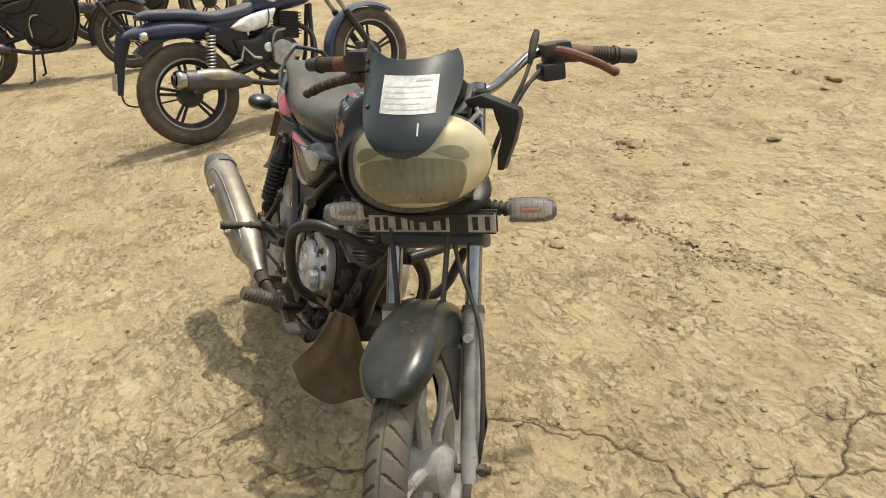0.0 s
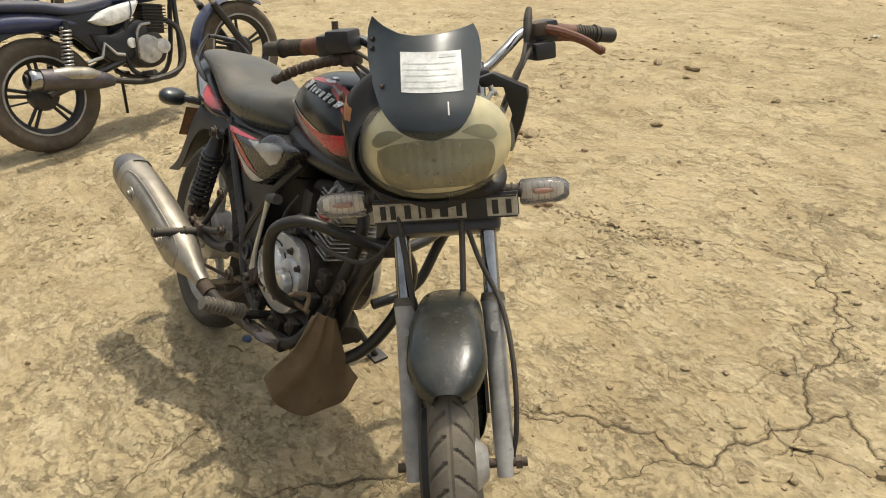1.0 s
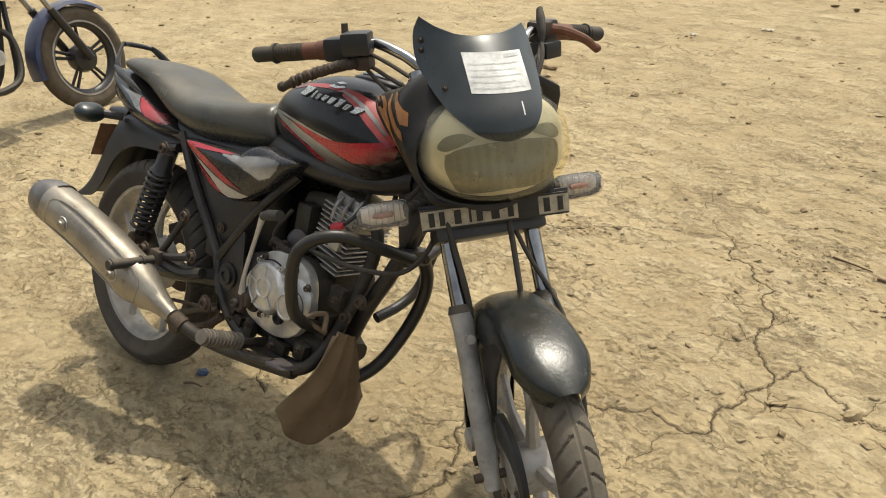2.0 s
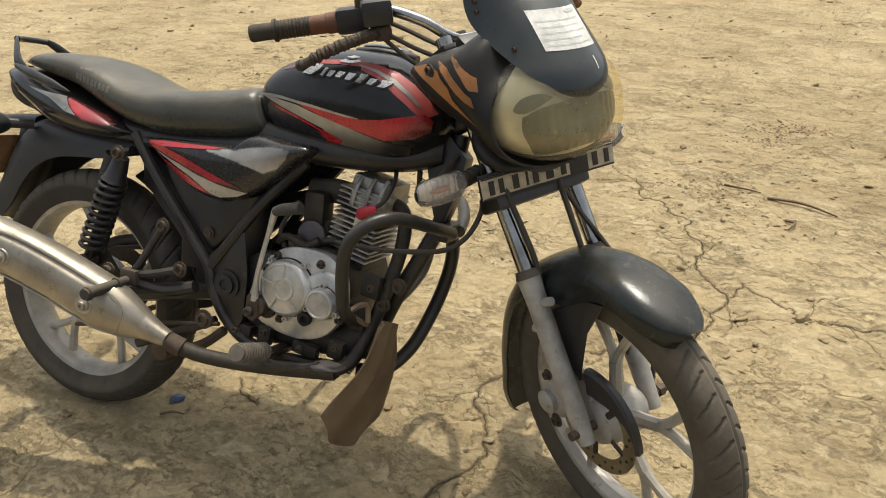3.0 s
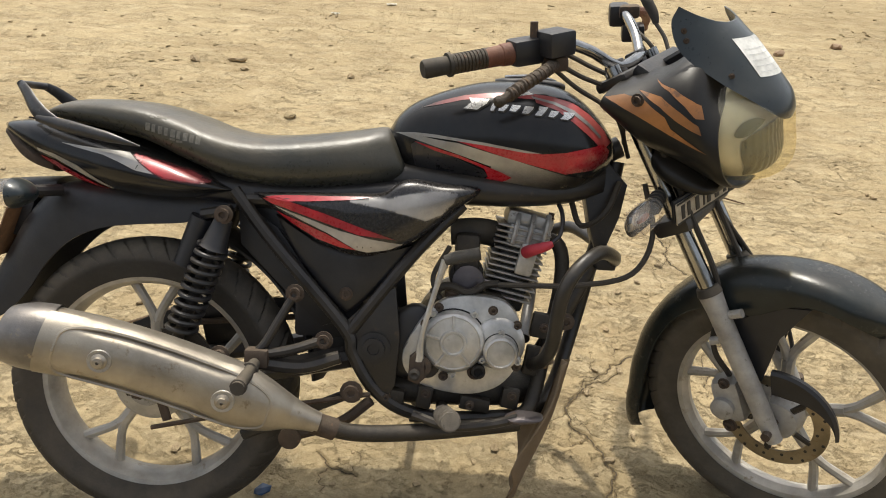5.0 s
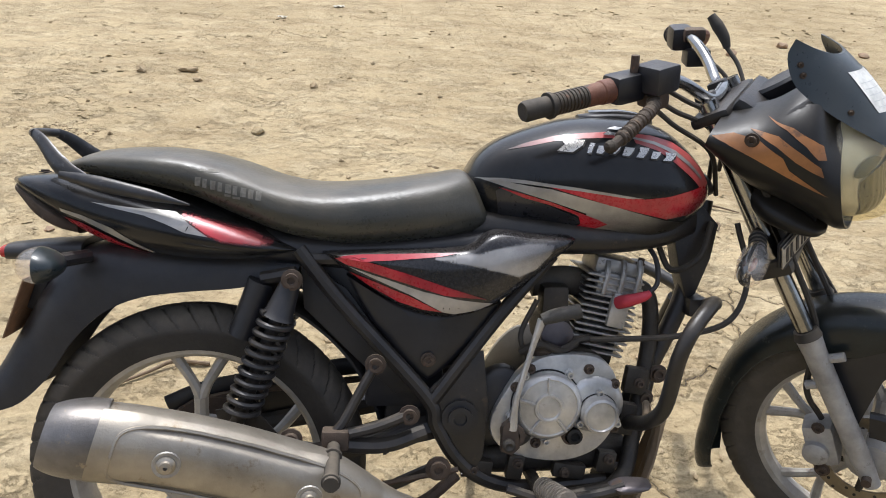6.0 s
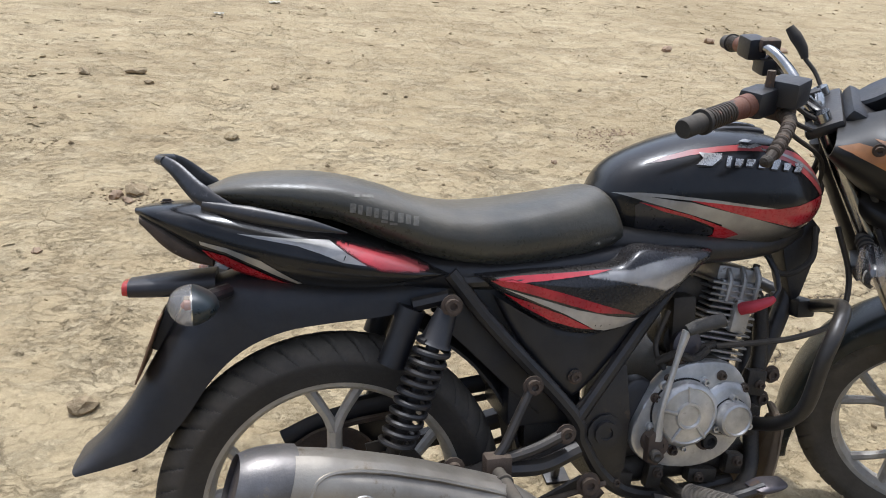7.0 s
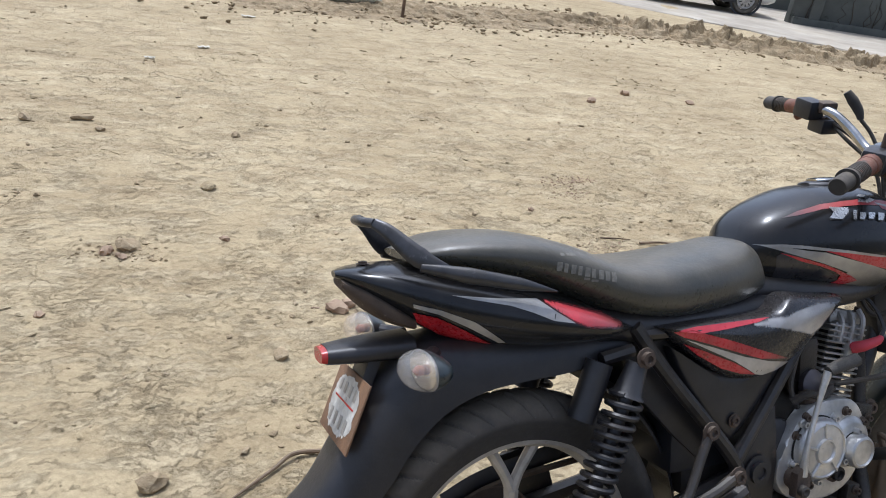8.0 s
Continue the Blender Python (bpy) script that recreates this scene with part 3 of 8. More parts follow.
# Drying cracks, as lines on the ground: width, then points.
CRACKS = [
    (0.011, (0.945, 0.410), (1.064, 0.550), (1.19, 0.63), (1.298, 0.715), (1.400, 0.685), (1.426, 0.825), (1.498, 1.001), (1.388, 1.218), (1.360, 1.396), (1.240, 1.618), (1.113, 1.778), (0.971, 1.932)),
    (0.011, (1.498, 1.001), (1.541, 1.157), (1.63, 1.08), (1.716, 1.007), (1.831, 1.019), (2.1, 1.05)),
    (0.005, (1.498, 1.001), (1.54, 0.90), (1.633, 0.972), (1.716, 1.007)),
    (0.010, (1.096, 0.575), (1.014, 0.499), (0.951, 0.429), (0.928, 0.368), (0.956, 0.297), (1.002, 0.205), (1.020, 0.152), (0.985, 0.078), (0.945, 0.01), (0.919, -0.038), (0.862, -0.25)),
    (0.005, (0.928, 0.368), (0.88, 0.32), (0.84, 0.29)),
    (0.008, (0.300, 0.186), (0.332, 0.151), (0.37, 0.13), (0.413, 0.111)),
    (0.006, (0.862, -0.25), (0.77, -0.37), (0.671, -0.494), (0.543, -0.596)),
    (0.005, (0.921, 0.251), (0.98, 0.27)),
    (0.005, (0.518, -0.209), (0.54, -0.26), (0.566, -0.322), (0.671, -0.494)),
    (0.005, (1.373, 1.463), (1.44, 1.37), (1.404, 1.248)),
    (0.006, (0.086, 1.436), (0.25, 1.43), (0.401, 1.483), (0.590, 1.531), (0.840, 1.665), (0.93, 1.62)),
    (0.005, (1.400, 0.685), (1.36, 0.58), (1.33, 0.50)),
    (0.005, (1.388, 1.218), (1.32, 1.15), (1.25, 1.14)),
    (0.005, (1.831, 1.019), (1.90, 0.92), (2.0, 0.86)),
    (0.005, (1.716, 1.007), (1.75, 1.12), (1.83, 1.18)),
    (0.005, (1.360, 1.396), (1.27, 1.36), (1.22, 1.40)),
]


def ragged(pts, rng, amp=0.22, depth=5):
    p = [np.array(q, float) for q in pts]
    for _ in range(depth):
        out = [p[0]]
        for a, b in zip(p, p[1:]):
            d = b - a
            out += [(a + b) / 2 + amp * rng.uniform(-1, 1) * np.array([-d[1], d[0]]), b]
        p = out
    return p


def build_ground():
    xs, ys = spread(XA, XB, CELL, 260), spread(YA, YB, CELL, 260)
    X, Y = np.meshgrid(xs, ys)
    fade = 1 - step01(np.hypot(X - 0.7, Y - 0.9), 6, 25)
    Z = lie(X, Y) + roughness(X, Y) * (0.4 + 0.6 * fade) + 0.012 * (1 - fade) * lattice(X, Y, 1.3, 11)
    cut = np.zeros_like(Z)
    rng = np.random.default_rng(5)
    lines = []
    for width, *pts in CRACKS:
        line = ragged(pts, rng)
        lines.append((width, line))
        for _ in range(int(len(pts) * 0.9)):
            i = int(rng.integers(4, len(line) - 5))
            d = line[i + 3] - line[i - 3]
            d = d / max(np.hypot(*d), 1e-6)
            bend = rng.choice((-1, 1)) * rng.uniform(0.5, 1.3)
            side = np.array([d[0] * np.cos(bend) - d[1] * np.sin(bend), d[0] * np.sin(bend) + d[1] * np.cos(bend)])
            a = line[i]
            b = a + side * rng.uniform(0.03, 0.08)
            c = b + (side * 0.5 + d * rng.uniform(-1, 1)) * rng.uniform(0.03, 0.09)
            lines.append((0.0032, ragged([a, b, c], rng, 0.3, 4)))
    # Ragged dark ribbons laid in the grooves; their colour is the cracks' shade.
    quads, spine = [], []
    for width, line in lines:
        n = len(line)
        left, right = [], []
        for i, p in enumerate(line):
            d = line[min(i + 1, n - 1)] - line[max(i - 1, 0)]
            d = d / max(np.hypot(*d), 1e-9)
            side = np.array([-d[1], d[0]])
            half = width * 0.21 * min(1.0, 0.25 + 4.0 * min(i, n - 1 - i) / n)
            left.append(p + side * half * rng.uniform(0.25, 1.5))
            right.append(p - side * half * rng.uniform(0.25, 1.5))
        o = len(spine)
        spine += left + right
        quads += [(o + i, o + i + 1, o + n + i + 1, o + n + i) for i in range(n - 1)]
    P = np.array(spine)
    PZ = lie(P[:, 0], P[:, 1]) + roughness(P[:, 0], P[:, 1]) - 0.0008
    ribbon = bpy.data.meshes.new("crack_shade_ribbon")
    ribbon.from_pydata(np.column_stack([P, PZ]).tolist(), [], quads)
    ribbon.materials.append(M_CRACK)
    tagged(new("crack_shade_ribbon", ribbon), "dark ribbons in the drying cracks, standing for their shade", "earth", kind="stuff")
    for width, line in lines:
        total = len(line)
        for i, (a, b) in enumerate(zip(line, line[1:])):
            taper = min(1.0, 0.25 + 4.0 * min(i, total - i) / total)
            w = 0.62 * width * taper * rng.uniform(0.4, 1.3)
            i0, i1 = np.searchsorted(xs, min(a[0], b[0]) - 0.03), np.searchsorted(xs, max(a[0], b[0]) + 0.03)
            j0, j1 = np.searchsorted(ys, min(a[1], b[1]) - 0.03), np.searchsorted(ys, max(a[1], b[1]) + 0.03)
            if i1 <= i0 or j1 <= j0:
                continue
            px, py = X[j0:j1, i0:i1] - a[0], Y[j0:j1, i0:i1] - a[1]
            d = b - a
            s = np.clip((px * d[0] + py * d[1]) / max(d @ d, 1e-9), 0, 1)
            gap = np.hypot(px - s * d[0], py - s * d[1])
            deep = 0.011 * np.clip(width / 0.010, 0.3, 1) * (1 - step01(gap, w * 0.22, w * 0.22 + 0.0034)) - 0.0025 * np.exp(-((gap - w - 0.008) / 0.010) ** 2) * (gap > w)
            view = cut[j0:j1, i0:i1]
            view[...] = np.where(np.abs(deep) > np.abs(view), np.maximum(deep, view), view)
    Z = Z - cut
    ny, nx = X.shape
    co = np.stack([X, Y, Z], -1).reshape(-1, 3)
    q = (np.arange(ny - 1)[:, None] * nx + np.arange(nx - 1)[None, :]).ravel()
    faces = np.stack([q, q + 1, q + nx + 1, q + nx], -1)
    me = bpy.data.meshes.new("ground")
    me.vertices.add(len(co))
    me.vertices.foreach_set("co", co.ravel())
    me.loops.add(faces.size)
    me.loops.foreach_set("vertex_index", faces.ravel())
    me.polygons.add(len(faces))
    me.polygons.foreach_set("loop_start", np.arange(0, faces.size, 4))
    me.polygons.foreach_set("use_smooth", np.ones(len(faces), bool))
    me.update(calc_edges=True)
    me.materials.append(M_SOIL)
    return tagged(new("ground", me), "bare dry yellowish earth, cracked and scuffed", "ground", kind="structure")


build_ground()


def ground_z(x, y):
    a, b = np.array([float(x)]), np.array([float(y)])
    return float(lie(a, b)[0] + roughness(a, b)[0])


# ---- the motorcycle ----
CASTER, STEER_DEG, BASE, AXLE_Z = 27.5, 41.0, 1.325, 0.312
UP = Vector((-math.sin(radians(CASTER)), 0, math.cos(radians(CASTER))))
AHEAD = Vector((math.cos(radians(CASTER)), 0, math.sin(radians(CASTER))))
PIVOT = Vector((BASE, 0, AXLE_Z)) - 0.04 * AHEAD
STEER = Matrix.Translation(PIVOT + Vector((0, 0.014, 0))) @ Matrix.Rotation(radians(-STEER_DEG), 4, UP) @ Matrix.Translation(-PIVOT)
Y = Vector((0, 1, 0))


def tyre_mesh(c, R, w, rim, n=690, k=36, grooves=46):
    """A tyre about the y axis with chevron grooves cut into its tread."""
    bm = bmesh.new()
    hgt = R - rim
    loops = []
    for j in range(k + 1):
        s = -1 + 2 * j / k
        a = s * 2.15
        y = w / 2 * math.sin(a) / max(0.92, 1e-3) if abs(a) < 1.57 else math.copysign(w / 2 * (1.087 - 0.50 * (abs(a) - 1.57)), a)
        if abs(a) < 1.57:
            r = rim + hgt * (0.48 + 0.52 * math.cos(a))
        else:
            r = rim + hgt * 0.48 * (1 - (abs(a) - 1.57) / 0.58)
        ring = []
        for i in range(n):
            th = 2 * math.pi * i / n
            cut = 0.0
            if 0.10 < abs(s) < 0.62:
                ph = (th * grooves / (2 * math.pi) + 1.6 * abs(s) + (0.5 if s > 0 else 0)) % 1.0
                cut = 0.0050 * max(0.0, 1 - (abs(ph - 0.12) / 0.10) ** 2)
            if abs(s) <= 0.05:
                cut = 0.0025
            ring.append(Vector((c[0] + (r - cut) * math.cos(th), c[1] + y, c[2] + (r - cut) * math.sin(th))))
        loops.append(ring)
    return loft(bm, loops, cap=False)


def rim_mesh(c, flange, half, n=96, k=1.0):
    prof = [(flange, -half), (flange - 0.004, -half - 0.002), (flange - 0.020, -half + 0.004), (flange - 0.036 * k, -half + 0.016), (flange - 0.040 * k, -0.006),
            (flange - 0.040 * k, 0.006), (flange - 0.036 * k, half - 0.016), (flange - 0.020, half - 0.004), (flange - 0.004, half + 0.002), (flange, half), (flange - 0.010, half - 0.006), (flange - 0.022, 0.0), (flange - 0.010, -half + 0.006)]
    return lathe(prof, c, Y, n, closed=True)


def spoke_mesh(c, ang, r0, r1, width=0.026):
    """One arm from the hub that forks into two at half way."""
    bm = bmesh.new()
    rad = lambda a, r, y=0.0: Vector((c[0] + r * math.cos(a), c[1] + y, c[2] + r * math.sin(a)))
    rs = r0 + (r1 - r0) * 0.48
    tube([rad(ang, r0 * 0.9), rad(ang, rs * 0.8), rad(ang, rs)], [width * 0.62, width * 0.5, width * 0.52], 8, 4, bm)
    for s in (-1, 1):
        tube([rad(ang, rs * 0.96), rad(ang + s * 0.09, rs + (r1 - rs) * 0.35), rad(ang + s * 0.225, r1 + 0.004)], [width * 0.42, width * 0.36, width * 0.42], 8, 4, bm)
    return bm


def wheel(parent, c, R, w, flange, half, first, m=None, drum=0.085, grooves=46, tread=None, k=1.0, hub=None):
    wh = new("wheel")
    wh.parent = parent
    part("tyre", tyre_mesh(c, R, w, flange - 0.012, grooves=grooves), tread or M_TREAD, wh, "dusty worn tyre with chevron grooves", m, 28)
    part("rim", rim_mesh(c, flange, half, 96, k), M_RIM, wh, "dusty silver cast rim", m)
    for i in range(5):
        part("spoke", spoke_mesh(c, first + i * 2 * math.pi / 5, 0.045, flange - 0.034 * k), M_RIM, wh, "", m)
    part("hub", lathe([(0.02, -0.058), (0.042, -0.055), (0.05, -0.03), (drum, -0.026), (drum, 0.03), (0.05, 0.035), (0.03, 0.055), (0.02, 0.057)], c, Y, 40), hub or M_FORK, wh, "", m)
    return wh


bike = thing("motorcycle", "black, red and silver motorcycle leaning on its side stand, dusty", "motorcycle", pose(0, 0, 0, -20, 0, 0))
REAR, FRONT = Vector((-0.003, -0.021, 0.298)), Vector((BASE, 0, AXLE_Z))
wheel(bike, REAR, 0.301, 0.096, 0.236, 0.038, radians(90), drum=0.080, tread=M_RUBBER, k=0.78)
wheel(bike, FRONT, 0.294, 0.070, 0.228, 0.026, radians(20), STEER, drum=0.05, k=0.72)


def both(fn):
    for s in (-1, 1):
        fn(s)


def bolt(parent, p, r=0.011, h=0.008, axis=(0, -1, 0), mat=None, m=None, name="bolt"):
    bm = lathe([(r * 1.5, 0), (r * 1.5, h * 0.25), (r, h * 0.3), (r, h), (r * 0.55, h), (r * 0.5, h * 0.6)], p, axis, 12)
    return part(name, bm, mat or M_RUST, parent, "", m)


# -- body --
tank_rows = [(0.474, 0.836, 0.772, 0.050, 2.6, -0.30), (0.505, 0.876, 0.759, 0.078, 2.6, -0.25), (0.55, 0.908, 0.752, 0.098, 2.5, -0.15), (0.63, 0.939, 0.744, 0.122, 2.4, 0),
             (0.70, 0.947, 0.736, 0.133, 2.35, 0), (0.77, 0.945, 0.729, 0.136, 2.3, 0), (0.82, 0.930, 0.732, 0.128, 2.3, 0), (0.865, 0.898, 0.752, 0.108, 2.2, 0), (0.90, 0.858, 0.782, 0.070, 2.1, 0), (0.915, 0.830, 0.805, 0.03, 2.0, 0)]
bm = hull(tank_rows)
tank_tree = tree_of(bm)
tank = part("tank", bm, M_BLACK, bike, "glossy black fuel tank")
for side in (-1, 1):
    decal("silver_flash", [(0.486, 0.836), (0.524, 0.833), (0.569, 0.826), (0.606, 0.822), (0.654, 0.810), (0.705, 0.798), (0.760, 0.784), (0.810, 0.772), (0.852, 0.768), (0.842, 0.750), (0.770, 0.738), (0.700, 0.740), (0.662, 0.744), (0.690, 0.752), (0.710, 0.764), (0.697, 0.774), (0.659, 0.785), (0.607, 0.801), (0.561, 0.814)], tank_tree, M_SILVER_TANK, tank, side, 0.0008, "silver flash decal")
    decal("red_flash", [(0.601, 0.826), (0.651, 0.823), (0.710, 0.816), (0.761, 0.810), (0.805, 0.815), (0.850, 0.826), (0.878, 0.834), (0.892, 0.822), (0.888, 0.802), (0.860, 0.784), (0.808, 0.775), (0.759, 0.786), (0.704, 0.798), (0.653, 0.812)], tank_tree, M_RED_TANK, tank, side, 0.0012, "red flash decal fading into black")
    decal("silver_line", [(0.480, 0.836), (0.523, 0.838), (0.559, 0.836), (0.651, 0.826), (0.761, 0.811), (0.731, 0.811), (0.651, 0.821), (0.559, 0.830), (0.515, 0.832)], tank_tree, M_SILVER_TANK, tank, side, 0.0016)
    decal("red_tick", [(0.520, 0.822), (0.561, 0.812), (0.608, 0.800), (0.661, 0.782), (0.690, 0.772), (0.710, 0.763), (0.690, 0.752), (0.645, 0.745), (0.660, 0.757), (0.671, 0.771), (0.640, 0.784), (0.606, 0.795), (0.561, 0.806)], tank_tree, M_RED_TANK, tank, side, 0.0014, "red tick decal")
    decal("red_band", [(0.532, 0.885), (0.565, 0.898), (0.612, 0.911), (0.659, 0.917), (0.699, 0.920), (0.740, 0.917), (0.740, 0.909), (0.695, 0.910), (0.656, 0.908), (0.609, 0.902), (0.563, 0.891)], tank_tree, M_RED_SOFT, tank, side, 0.0008, "faded red band decal")
    decal("red_band", [(0.740, 0.919), (0.775, 0.916), (0.815, 0.906), (0.848, 0.887), (0.877, 0.862), (0.896, 0.837), (0.876, 0.822), (0.848, 0.846), (0.812, 0.872), (0.782, 0.891), (0.744, 0.903)], tank_tree, M_RED_SOFT, tank, side, 0.0008)
    decal("silver_line", [(0.735, 0.914), (0.778, 0.906), (0.816, 0.892), (0.846, 0.871), (0.872, 0.847), (0.868, 0.844), (0.842, 0.866), (0.812, 0.886), (0.776, 0.901), (0.738, 0.910)], tank_tree, M_SILVER_TANK, tank, side, 0.0014)
# raised badge of slanted silver strokes
x = 0.612
for w, h, drop in (((0.046, 0.019, 0.0), (0.012, 0.015, 0.003), (0.018, 0.011, 0.005), (0.020, 0.010, 0.005), (0.021, 0.012, 0.007), (0.022, 0.015, 0.008), (0.019, 0.010, 0.012), (0.027, 0.012, 0.014))):
    z = 0.8945 - drop
    lean = h * 0.5
    shape = [(x, z - h / 2), (x + w * 0.55, z - h / 2 - 0.001), (x + w * 0.92, z + h * 0.05), (x + w * 0.90 + lean * 0.6, z + h / 2), (x + lean, z + h / 2 + 0.001), (x + w * 0.30, z + h * 0.1)]
    decal("badge_shade", [(p + 0.0015, q - 0.0022) for p, q in shape], tank_tree, M_INK, tank, -1, 0.0016, "", 0.006)
    decal("badge_stroke", shape, tank_tree, M_BADGE, tank, -1, 0.0036, "silver raised badge stroke", 0.006)
    x += w * 0.98 + 0.003
for shape in ([(0.690, 0.914), (0.716, 0.912), (0.738, 0.917), (0.730, 0.921), (0.712, 0.917), (0.700, 0.920)], [(0.700, 0.924), (0.716, 0.922), (0.728, 0.926), (0.714, 0.928)]):
    decal("badge_emblem", shape, tank_tree, M_BADGE, tank, -1, 0.003, "", 0.006)
part("filler_base", hull([(0.672, 0.950, 0.936, 0.012, 2.4, 0), (0.690, 0.953, 0.936, 0.034, 2.4, 0), (0.740, 0.956, 0.936, 0.040, 2.4, 0), (0.790, 0.952, 0.930, 0.034, 2.4, 0), (0.810, 0.946, 0.930, 0.012, 2.4, 0)], 4, 24), M_PLASTIC, tank, "black filler surround")
part("filler_cap", hull([(0.690, 0.958, 0.950, 0.012, 2.4, 0), (0.704, 0.960, 0.950, 0.026, 2.4, 0), (0.740, 0.962, 0.950, 0.031, 2.4, 0), (0.776, 0.958, 0.948, 0.026, 2.4, 0), (0.792, 0.954, 0.946, 0.012, 2.4, 0)], 4, 24), M_CHROME, tank, "silver filler cap")
for side in (-1, 1):
    decal("grey_flank", [(0.515, 0.815), (0.535, 0.828), (0.588, 0.800), (0.655, 0.774), (0.664, 0.764), (0.648, 0.750), (0.58, 0.752), (0.525, 0.765)], tank_tree, M_GREY, tank, side, 0.0006)

seat_rows = [(-0.208, 0.845, 0.832, 0.055, 2.2, 0), (-0.15, 0.866, 0.822, 0.090, 2.5, 0), (-0.07, 0.872, 0.808, 0.108, 2.7, 0), (0.004, 0.867, 0.792, 0.116, 2.8, 0), (0.080, 0.849, 0.760, 0.124, 2.8, 0),
             (0.145, 0.827, 0.735, 0.130, 2.8, 0), (0.21, 0.817, 0.720, 0.132, 2.8, 0), (0.293, 0.821, 0.711, 0.126, 2.8, 0), (0.41, 0.836, 0.720, 0.108, 2.8, -0.12), (0.478, 0.845, 0.738, 0.085, 3.0, -0.40), (0.494, 0.838, 0.752, 0.070, 3.0, -0.45)]
bm = hull(seat_rows, 6, 40)
seat_tree = tree_of(bm)
seat = part("seat", bm, M_SEAT, bike, "dusty black vinyl dual seat with worn print")
rp = random.Random(15)
for i in range(9):
    x, z = 0.018 + i * 0.0122, 0.8235 - i * 0.0026
    w = rp.uniform(0.0068, 0.0092)
    decal("print_bar", [(x, z - 0.0075), (x + w, z - 0.0085), (x + w + 0.0012, z + 0.0058), (x + 0.0012, z + 0.0070)], seat_tree, M_PRINT, seat, -1, 0.0007, "", 0.008)
for x, z, w in ((0.026, 0.8395, 0.008), (0.038, 0.8385, 0.018), (0.066, 0.8000, 0.010), (0.079, 0.7965, 0.012)):
    decal("print_bar", [(x, z), (x + w, z - 0.001), (x + w, z + 0.003), (x, z + 0.004)], seat_tree, M_PRINT, seat, -1, 0.0007)

tail_rows = [(-0.309, 0.816, 0.806, 0.012, 2.2, 0), (-0.28, 0.822, 0.790, 0.048, 2.3, 0), (-0.22, 0.826, 0.750, 0.080, 2.3, 0), (-0.14, 0.822, 0.706, 0.104, 2.2, 0), (-0.04, 0.804, 0.684, 0.130, 2.1, 0), (0.05, 0.778, 0.680, 0.140, 2.1, 0), (0.12, 0.748, 0.688, 0.138, 2.1, 0), (0.185, 0.716, 0.704, 0.10, 2.2, 0)]
bm = hull(tail_rows)
tail_tree = tree_of(bm)
tail = part("tail_cowl", bm, M_BLACK, bike, "glossy black tail cowl")
for side in (-1, 1):
    decal("red_flash", [(-0.020, 0.777), (0.004, 0.771), (0.046, 0.761), (0.106, 0.745), (0.160, 0.720), (0.123, 0.719), (0.063, 0.725), (0.038, 0.736), (0.009, 0.755)], tail_tree, M_RED_TAIL, tail, side, 0.0022, soft=0.0035)
    decal("silver_flash", [(-0.152, 0.784), (-0.079, 0.777), (-0.041, 0.775), (-0.014, 0.773), (0.011, 0.754), (0.042, 0.735), (0.005, 0.741), (-0.029, 0.755), (-0.062, 0.766), (-0.122, 0.777)], tail_tree, M_SILVER, tail, side, 0.0009)
    decal("red_wedge", [(-0.205, 0.758), (-0.170, 0.750), (-0.124, 0.727), (-0.084, 0.704), (-0.068, 0.697), (-0.100, 0.699), (-0.150, 0.714), (-0.190, 0.738)], tail_tree, M_RED, tail, side, 0.0016)
    decal("silver_line", [(-0.208, 0.772), (-0.167, 0.762), (-0.117, 0.743), (-0.055, 0.702), (-0.062, 0.700), (-0.123, 0.733), (-0.169, 0.755), (-0.206, 0.766)], tail_tree, M_SILVER, tail, side, 0.0010)
part("seat_pan", hull([(-0.10, 0.80, 0.72, 0.06, 3, 0), (0.05, 0.76, 0.69, 0.095, 3, 0), (0.25, 0.735, 0.67, 0.105, 3, 0), (0.45, 0.745, 0.68, 0.095, 3, 0), (0.60, 0.76, 0.70, 0.075, 3, 0)], 4, 24), M_PLASTIC, bike, "black pan under the seat")
part("tank_skirt", hull([(0.48, 0.785, 0.715, 0.070, 3, 0), (0.60, 0.775, 0.700, 0.092, 3, 0), (0.72, 0.765, 0.700, 0.088, 3, 0), (0.83, 0.765, 0.712, 0.066, 3, 0), (0.90, 0.79, 0.735, 0.035, 3, 0)], 4, 24), M_FRAME, bike, "black frame rail under the tank")
part("tail_underside", hull([(-0.302, 0.806, 0.791, 0.026, 3, 0), (-0.262, 0.790, 0.752, 0.056, 3, 0), (-0.225, 0.766, 0.732, 0.066, 3, 0), (-0.192, 0.746, 0.722, 0.056, 3, 0)], 4, 20), M_BARE, tail, "bare brown underside of the broken tail")
bolt(tail, (-0.262, 0.0, 0.8245), 0.007, 0.004, (0, 0, 1))


def grab(s):
    pts = [(0.012, s * 0.130, 0.786), (-0.05, s * 0.126, 0.800), (-0.13, s * 0.112, 0.815), (-0.20, s * 0.092, 0.828)]
    part("rail_arm", tube(pts, [0.0015, 0.010, 0.0125, 0.007], 12, 6, None, True, 0.7), M_RAIL, rail)
    up = [(-0.155, s * 0.100, 0.822), (-0.20, s * 0.088, 0.842), (-0.238, s * 0.060, 0.878), (-0.258, s * 0.044, 0.892)]
    part("rail_upright", tube(up, [0.006, 0.016, 0.0115, 0.008], 12, 6, None, True, 0.4), M_RAIL, rail)


rail = new("grab_rail")
rail.parent = bike
rail["label"] = "dark grey metal grab rail"
both(grab)
part("rail_bridge", tube([(-0.256, -0.044, 0.891), (-0.268, -0.02, 0.892), (-0.268, 0.02, 0.892), (-0.256, 0.044, 0.891)], 0.0075, 12), M_RAIL, rail)

